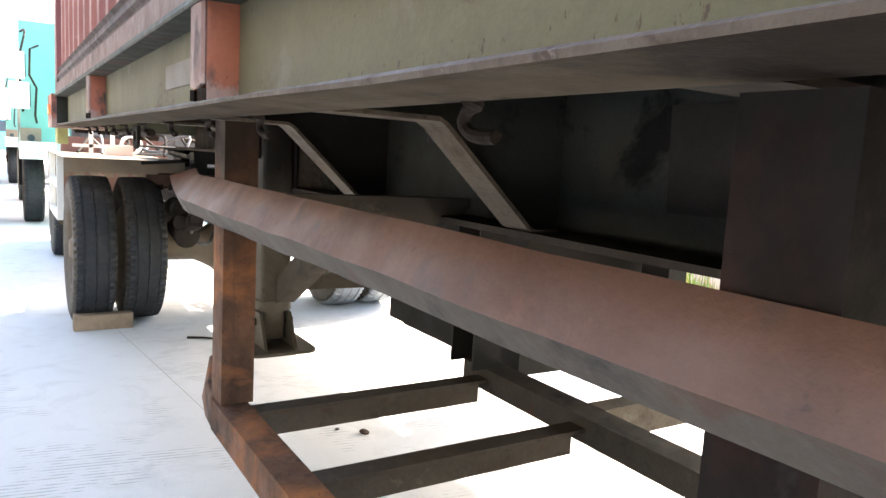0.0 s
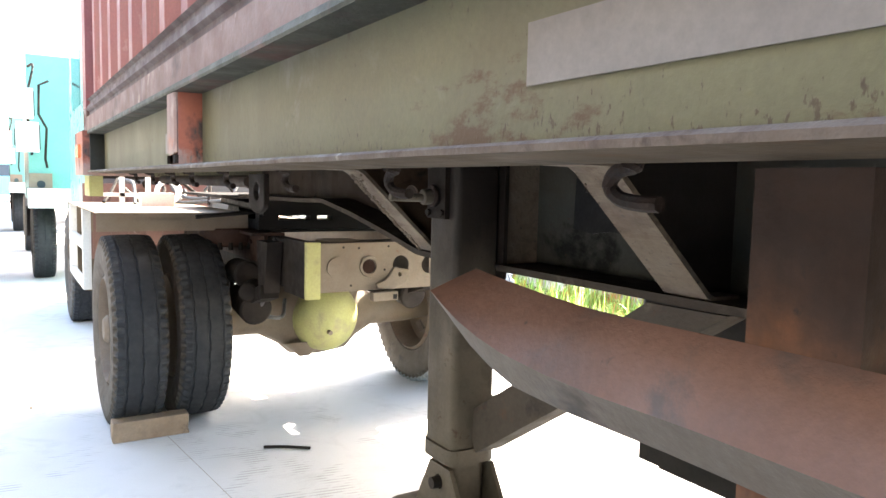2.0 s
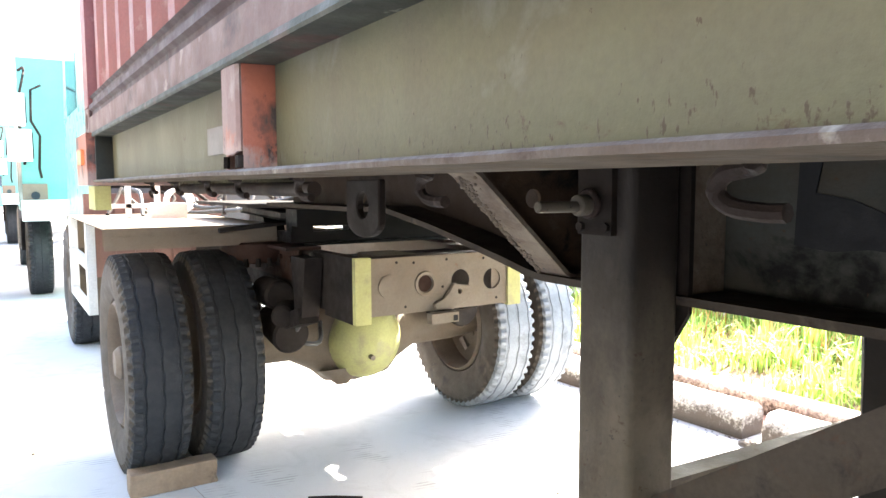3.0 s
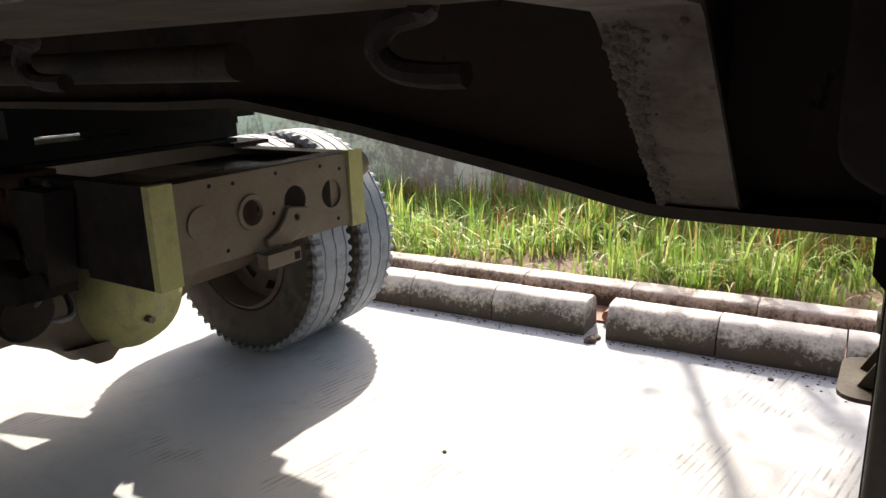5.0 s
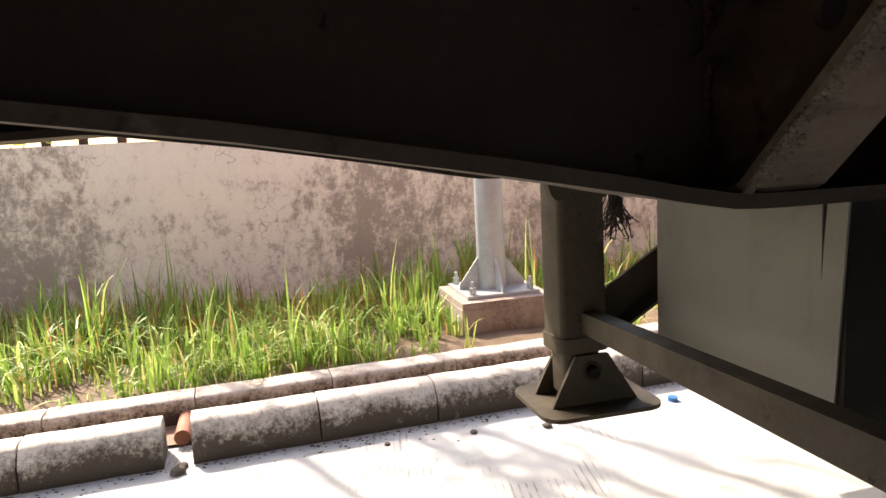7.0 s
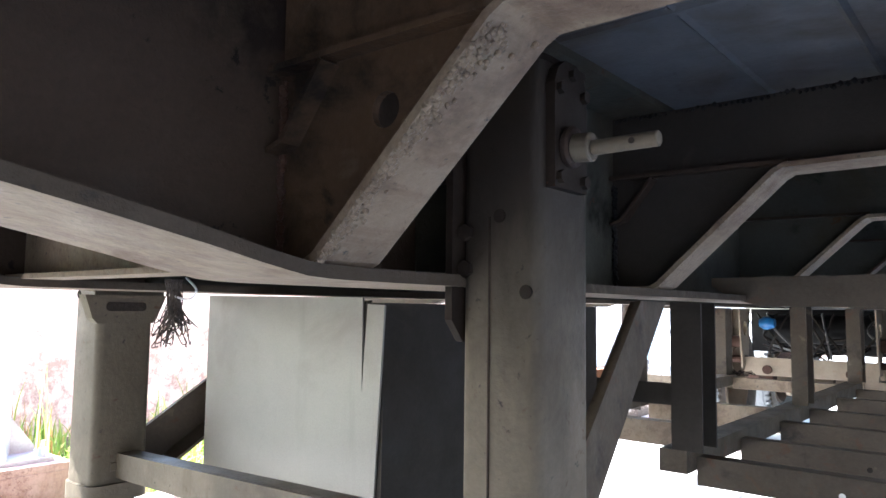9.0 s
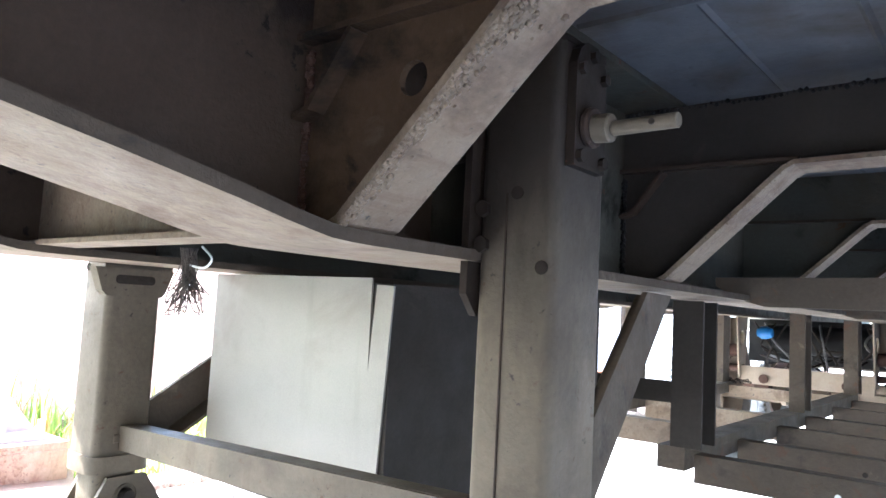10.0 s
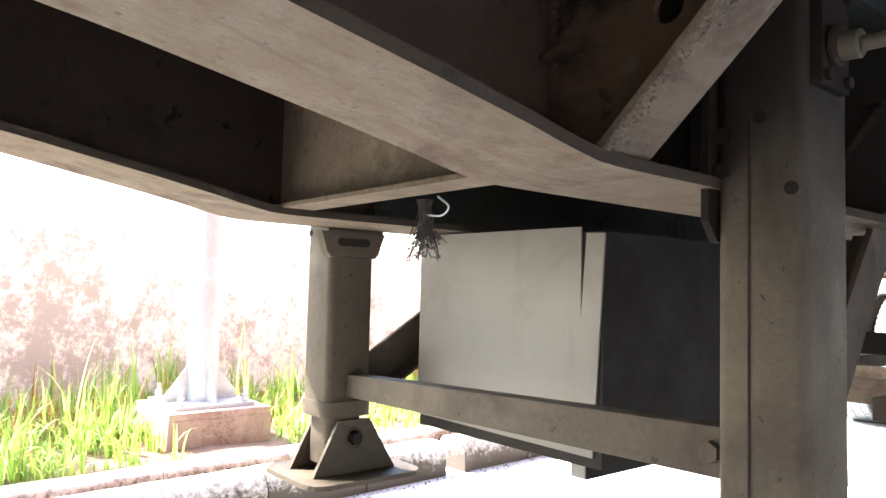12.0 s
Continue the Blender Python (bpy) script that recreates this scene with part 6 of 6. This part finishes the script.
for s in (-1, 1):
    x = TX + s * 0.36
    part("pedestal", prism([(AY + 0.06, 1.034), (AY + 0.44, 1.034), (AY + 0.34, 1.15), (AY + 0.14, 1.15)], "x", x - 0.05, x + 0.05), M_BLACK, fifth, bevel=0.006)
    an = bmesh.new()
    box(x - 0.11 * (s < 0) - 0.03, x + 0.11 * (s > 0) + 0.03, AY - 0.45, AY + 0.55, 1.006, 1.02, an)
    box(x + s * 0.07 - 0.008, x + s * 0.07 + 0.008, AY - 0.45, AY + 0.55, 0.86, 1.006, an)
    pa = part("mount_angle", an, M_BROWN, fifth, "rusty brown mounting angle with bolts", bevel=0.003)
    for k in range(6):
        part("bolt", bolt_head((x + s * 0.078 if s > 0 else x - 0.078 - 0.012, AY - 0.36 + 0.14 * k, 0.96), "x", 0.014, 0.012), M_BROWN, pa)
part("mount_plate", box(TX - 0.39, TX + 0.39, AY - 0.40, AY + 0.5, 1.021, 1.033), M_BLACK, fifth)
part("release_handle", tube(curve([(TX - 0.3, AY - 0.2, 1.13), (TX - 0.5, AY - 0.28, 1.12), (TX - 0.75, AY - 0.3, 1.10)], 5), 0.012), M_DARK, fifth, smooth=True)
sb = box(TX - 0.44, TX + 0.43, AY - 0.36, AY - 0.18, 1.034, 1.084)
for xa, xb in ((-0.44, -0.335), (-0.155, -0.115), (-0.03, 0.43)):
    box(TX + xa, TX + xb, AY - 0.37, AY - 0.30, 1.0845, 1.112, sb)
part("saddle_block", sb, M_BLACK, fifth, "black greasy saddle with slots", bevel=0.006)
part("saddle_bridge", box(TX - 0.44, TX + 0.45, AY - 0.44, AY - 0.30, 1.1125, 1.19), M_BLACK, fifth, bevel=0.02)
part("mount_base", rod((TX - 0.52, AY - 0.05, 0.93), (TX - 0.52, AY - 0.05, 1.03), 0.16, None, 24), M_BROWN, fifth, "rust-brown round mounting base ringed with bolts", smooth=True, bevel=0.008)
for k in range(9):
    a = radians(180 + 20 * k)
    part("base_bolt", rod((TX - 0.52 + 0.155 * math.cos(a), AY - 0.05 + 0.155 * math.sin(a), 0.915), (TX - 0.52 + 0.155 * math.cos(a), AY - 0.05 + 0.155 * math.sin(a), 0.955), 0.013, None, 6), M_DARK, fifth)
# flat mudguard
md = prism(ribbon([(8.335, 1.02), (8.335, 1.112), (10.15, 1.112), (10.15, 0.9)], 0.006), "x", 1.64, 2.40)
part("mudguard", md, M_CREAM, tractor, "flat cream sheet mudguard over the rear wheels")
part("guard_fold", box(1.67, 2.34, 8.328, 8.3318, 1.075, 1.079), M_CREAM, tractor)
for y in (9.15, 10.1):
    part("guard_bracket", box(1.645, 1.69, y - 0.025, y + 0.025, 0.62, 1.108), M_WHITE, tractor, bevel=0.003)
part("guard_stay", box(1.645, 1.68, 9.15, 10.1, 0.86, 0.91), M_WHITE, tractor, bevel=0.003)
part("guard_stay", box(1.645, 1.68, 9.15, 10.1, 0.62, 0.66), M_WHITE, tractor, bevel=0.003)
# brake gear, dark lumps beside the left spring
for k, (p0, p1, r) in enumerate((((2.36, 8.05, 0.62), (2.36, 8.3, 0.66), 0.085), ((2.33, 8.1, 0.80), (2.33, 8.32, 0.80), 0.07), ((2.3, 8.0, 0.72), (2.42, 8.22, 0.74), 0.05), ((3.3, 8.05, 0.64), (3.3, 8.28, 0.68), 0.085))):
    part("brake_chamber", rod(p0, p1, r, None, 20), M_DARK, tractor, smooth=True, bevel=0.01)
for k, c in enumerate((((2.35, 8.1, 0.7), (2.45, 8.0, 0.8), (2.44, 7.9, 0.93), (2.42, 7.95, 1.0)), ((2.3, 8.12, 0.62), (2.5, 8.1, 0.56), (2.6, 8.3, 0.62)), ((2.45, 7.9, 0.84), (2.40, 7.98, 0.72), (2.38, 8.1, 0.6)))):
    part("brake_hose", tube(curve(c, 6), 0.011), M_HOSE, tractor, smooth=True)
# tank, front axle and cab
tk = prism(rounded(1.70, 2.28, 0.45, 0.98, 0.09), "y", 10.25, 10.95)
part("fuel_tank", tk, M_LEG, tractor, "dusty grey fuel tank", smooth=True)
bb = part("battery_box", box(1.74, 2.62, 10.16, 10.24, 0.7, 1.25), M_CONTRAIL, tractor, "ribbed brown battery box", bevel=0.01)
for k in range(7):
    part("box_rib", box(1.80 + 0.12 * k, 1.84 + 0.12 * k, 10.145, 10.1595, 0.75, 1.22), M_CONTRAIL, bb)
wheel(tractor, 1.86, 11.62, RIM_L, -1, 10)
wheel(tractor, 2 * TX - 1.86, 11.62, RIM_R, 1, 10)
part("front_axle", box(1.95, 2 * TX - 1.95, 11.55, 11.68, 0.42, 0.52), M_DARK, tractor, bevel=0.01)
cabp = [(10.95, 1.0), (10.95, 2.85), (11.2, 3.0), (12.7, 2.95), (13.0, 2.1), (13.05, 1.15), (13.05, 0.6), (12.3, 0.6), (12.15, 1.0)]
cab = part("cab", prism(cabp, "x", 1.87, 2 * TX - 1.87), M_TEAL, tractor, "teal painted cab", bevel=0.03, smooth=True)
part("rear_bulkhead", box(1.88, 2 * TX - 1.88, 10.90, 10.945, 1.0, 1.95), M_GREYC, cab, "dull grey bulkhead behind the cab", bevel=0.004)
for k in range(9):
    part("bulkhead_rib", box(1.95 + 0.22 * k, 1.99 + 0.22 * k, 10.88, 10.8995, 1.02, 1.9), M_GREYC, cab)
for x in (1.866, 2 * TX - 1.868):
    part("side_window", box(x, x + 0.002, 11.7, 12.6, 1.95, 2.6), M_GLASS, cab)
part("windscreen", prism(ribbon([(12.72, 2.9), (13.02, 2.12)], 0.006), "x", 2.0, 2 * TX - 2.0), M_GLASS, cab)
# air lines and stays behind the cab
for k, c in enumerate((((2.2, 10.9, 1.9), (2.2, 10.2, 1.2), (2.5, 9.6, 1.14), (2.7, 9.0, 1.22), (2.8, 8.5, 1.33)), ((2.4, 10.9, 1.9), (2.35, 10.1, 1.22), (2.6, 9.5, 1.18), (2.8, 9.0, 1.24), (2.9, 8.5, 1.35)))):
    part("air_line", tube(curve(c, 8), 0.014), M_HOSE, tractor, smooth=True)
coil = [(2.25 + 0.075 * math.cos(a), 9.7 + 0.006 * a, 1.20 + 0.075 * math.sin(a)) for a in [0.35 * k for k in range(80)]]
part("coiled_line", tube(coil, 0.010, None, 6), M_WHITE, tractor, "pale coiled air line", smooth=True)
for x in (1.9, 2.06):
    part("stay", box(x, x + 0.03, 9.5, 9.53, 1.115, 1.30), M_WHITE, tractor)
part("stay", box(1.78, 2.2, 9.5, 9.52, 1.17, 1.195), M_WHITE, tractor)
part("valve_block", box(2.0, 2.2, 9.3, 9.4, 1.115, 1.2), M_WHITE, tractor, bevel=0.01)

for x, z, r in ((2.02, 1.36, 0.075), (2.40, 1.33, 0.09), (2.95, 1.34, 0.09)):
    part("air_tank", rod((x - 0.17, 10.32, z), (x + 0.17, 10.32, z), r, None, 18), M_DARK, tractor, smooth=True, bevel=0.012)
rng = np.random.default_rng(41)
for k in range(9):
    x, y = 1.85 + 0.16 * k, 9.45 + 0.5 * float(rng.random())
    part("air_line", tube(curve([(x, y, 1.12), (x + float(rng.uniform(-0.12, 0.12)), y + 0.12, 1.18 + 0.14 * float(rng.random())), (x + float(rng.uniform(-0.2, 0.2)), y + 0.3, 1.20 + 0.1 * float(rng.random())), (x + 0.1, y + 0.45, 1.12)], 5), 0.012, None, 6), M_HOSE if k % 2 else M_DARK, tractor, smooth=True)

# ---- small things on the ground ----
wb = box(-0.178, 0.178, -0.05, 0.05, 0, 0.1)
bmesh.ops.subdivide_edges(wb, edges=wb.edges[:], cuts=2)
for v in wb.verts:
    v.co += Vector((0.006 * noise.noise(v.co * 30), 0.006 * noise.noise(v.co * 25 + Vector((3, 0, 0))), 0.004 * noise.noise(v.co * 20) * (v.co.z > 0.01)))
ob = solo("wooden_chock", wb, M_WOOD, "weathered timber block wedged against the rear tyre", "wooden block", bevel=0.003)
ob.matrix_basis = pose(1.85, 8.155, 0, 0, 0, 0)
sk = tube(curve([(2.293, 7.712, 0.008), (2.38, 7.66, 0.011), (2.484, 7.593, 0.008)], 5), 0.008, None, 6)
solo("stick", sk, M_DARK, "thin dark stick lying on the concrete", "stick", smooth=True)
bc = rod((4.31, 5.09, 0.0), (4.31, 5.09, 0.018), 0.022, None, 16)
solo("bottle_cap", bc, M_BLUE, "small blue plastic cap on the concrete", "cap", smooth=True)
for k, (x, y, s) in enumerate(((2.66, 5.83, 0.022), (2.57, 5.92, 0.010), (1.35, 8.9, 0.012), (4.3, 6.0, 0.015), (4.32, 6.35, 0.012), (3.2, 7.2, 0.008), (4.25, 5.7, 0.02), (4.36, 7.13, 0.03), (4.40, 7.12, 0.022))):
    st = bmesh.new()
    bmesh.ops.create_icosphere(st, subdivisions=2, radius=s)
    for v in st.verts:
        v.co *= 1 + 0.5 * noise.noise(v.co * 40 + Vector((k, 0, 0)))
        v.co.z = max(v.co.z * 0.6 + s * 0.35, 0)
    ob = solo("pebble", st, M_BROWN if k == 0 else M_KERB, "small chip of stone lying on the concrete", "stone", group="loose stones")
    ob.location = (x, y, 0)

# ---- other vehicles in the yard ----
def parked_truck(x0, y0, paint, label, length=6.0, container=None):
    """A truck whose nose is at y0, standing towards +y."""
    t = thing("parked_truck", (x0 + 1.2, y0 + 2, 0), label, "truck", "trucks in the yard")
    cp = [(y0, 0.95), (y0, 1.9), (y0 + 0.18, 2.75), (y0 + 0.5, 2.9), (y0 + 1.9, 2.9), (y0 + 2.0, 2.7), (y0 + 2.0, 1.0), (y0 + 1.2, 1.0), (y0 + 1.1, 1.15), (y0 + 0.3, 1.15), (y0 + 0.2, 0.95)]
    c = part("cab", prism(cp, "x", x0, x0 + 2.35), paint, t, bevel=0.03, smooth=True)
    part("windscreen", prism(ribbon([(y0 - 0.008, 1.92), (y0 + 0.165, 2.72)], 0.006), "x", x0 + 0.50, x0 + 2.2), M_GLASS, c)
    part("side_window", box(x0 - 0.006, x0 + 0.001, y0 + 0.45, y0 + 1.35, 1.9, 2.55), M_GLASS, c)
    part("door_seam", box(x0 - 0.004, x0 + 0.001, y0 + 1.5, y0 + 1.515, 1.1, 2.7), M_INK, c)
    part("bumper", box(x0 - 0.02, x0 + 2.37, y0 - 0.18, y0 + 0.05, 0.92, 1.15), M_WHITE, t, "white steel bumper", bevel=0.02)
    part("step", box(x0 - 0.01, x0 + 0.2, y0 + 1.15, y0 + 1.5, 0.5, 0.9), M_DARK, t, bevel=0.01)
    part("headlamp", rod((x0 + 0.2, y0 - 0.2, 1.03), (x0 + 0.2, y0 - 0.17, 1.03), 0.07, None, 20), M_GALV, t)
    part("chassis", box(x0 + 0.75, x0 + 1.6, y0 + 0.3, y0 + length, 0.8, 1.0), M_DARK, t)
    for yy in (y0 + 0.7, y0 + length - 1.4):
        wheel(t, x0 + 0.16, yy, RIM_L, -1)
        wheel(t, x0 + 2.2, yy, RIM_R, 1)
    for k, z in enumerate((1.57, 1.95)):
        mr = box(x0 - 0.13 - 0.05 * k, x0 + 0.10 - 0.05 * k, y0 - 0.38, y0 - 0.28, z, z + 0.34)
        m_ = part("mirror", mr, M_WHITE, t, "white mirror housing", bevel=0.03)
        part("mirror_edge", box(x0 + 0.101 - 0.05 * k, x0 + 0.112 - 0.05 * k, y0 - 0.37, y0 - 0.29, z + 0.03, z + 0.31), M_DARK, m_)
    lampbox = part("lamp_panel", box(x0 - 0.005, x0 + 0.24, y0 - 0.06, y0 - 0.003, 1.155, 1.33), M_CREAM, t, "cream lamp panel", bevel=0.01)
    part("lamp", rod((x0 + 0.12, y0 - 0.075, 1.20), (x0 + 0.12, y0 - 0.06, 1.20), 0.045, None, 18), M_GLASS, lampbox)
    part("wiper_arm", tube([(x0 + 0.22, y0 - 0.05, 2.42), (x0 + 0.12, y0 - 0.1, 2.36), (x0 + 0.11, y0 - 0.12, 2.02), (x0 + 0.19, y0 - 0.12, 1.86), (x0 + 0.17, y0 - 0.1, 1.50), (x0 + 0.19, y0 - 0.05, 1.40)], 0.015, None, 6), M_DARK, t, smooth=True)
    part("mirror_arm", tube(curve([(x0 + 0.02, y0 + 0.15, 2.6), (x0 + 0.06, y0 - 0.2, 2.55), (x0 - 0.02, y0 - 0.24, 2.1), (x0 + 0.05, y0 - 0.2, 1.7), (x0 + 0.02, y0 + 0.1, 1.5)], 6), 0.014), M_DARK, t, smooth=True)
    return t


parked_truck(1.52, 14.25, M_TEALHAZE, "teal truck with white bumper and twin mirrors, parked ahead")
parked_truck(1.40, 23.5, M_TEALHAZE, "teal truck parked further along the row")
lt = thing("parked_trailer", (-0.2, 18, 0), "parked container trailer with dark dual wheels beside the aisle", "trailer", "trucks in the yard")
part("chassis", box(-1.3, 0.95, 14.2, 26.3, 1.18, 1.45), M_BEAM, lt)
part("bumper", box(-1.35, 1.0, 14.0, 14.2, 1.0, 1.45), M_YELLOW, lt, bevel=0.01)
for y in (14.85, 16.1, 24.0, 25.3):
    wheel(lt, 0.80, y, RIM_R, 1)
    wheel(lt, 0.46, y, RIM_IN)
    wheel(lt, -1.15, y, RIM_L, -1)
lc = thing("shipping_container", (-0.2, 20, 1.46), "pink-red shipping container paled for haze, on a parked trailer", "container")
make_container(lc, -1.42, 1.02, 14.3, 26.4, 1.46, 2.59, M_HAZED, M_HAZED)
# out of view: trailer and container added to cut sky light from the aisle
nt_ = thing("parked_trailer", (-1.1, 5, 0), "unseen trailer added across the aisle, dark chassis", "trailer", "trucks in the yard")
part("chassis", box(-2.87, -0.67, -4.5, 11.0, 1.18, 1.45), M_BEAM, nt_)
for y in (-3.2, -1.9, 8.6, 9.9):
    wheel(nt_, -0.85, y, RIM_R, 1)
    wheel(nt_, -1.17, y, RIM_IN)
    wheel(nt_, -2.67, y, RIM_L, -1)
nc = thing("shipping_container", (-1.1, 5, 1.46), "unseen grey container added to block sky light", "container")
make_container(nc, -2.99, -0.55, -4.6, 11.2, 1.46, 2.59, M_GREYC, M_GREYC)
rc = thing("shipping_container", (2.8, 32, 1.46), "pale red shipping container far along the row", "container")
make_container(rc, 1.55, 3.99, 26.3, 38.4, 1.0, 2.59, M_HAZED, M_HAZED)
rc2 = thing("shipping_container", (-0.3, 40, 1.0), "pink-red shipping container at the end of the aisle", "container")
make_container(rc2, -1.6, 0.84, 36.0, 48.2, 1.0, 2.59, M_HAZED, M_HAZED)
van = thing("parked_van", (1.25, 47, 0), "sky-blue van parked at the end of the aisle", "van")
part("body", prism([(46, 0.35), (46, 1.3), (46.25, 1.9), (49, 1.9), (49.2, 1.2), (49.2, 0.35)], "x", 0.75, 2.35), M_VAN, van, bevel=0.06, smooth=True)
part("windscreen", prism(ribbon([(45.99, 1.3), (46.24, 1.86)], 0.02), "x", 0.9, 2.2), M_GLASS, van)
for x in (0.85, 2.25):
    for y in (46.6, 48.6):
        wheel(van, x, y, RIM_L, 0, 0, 0.32)
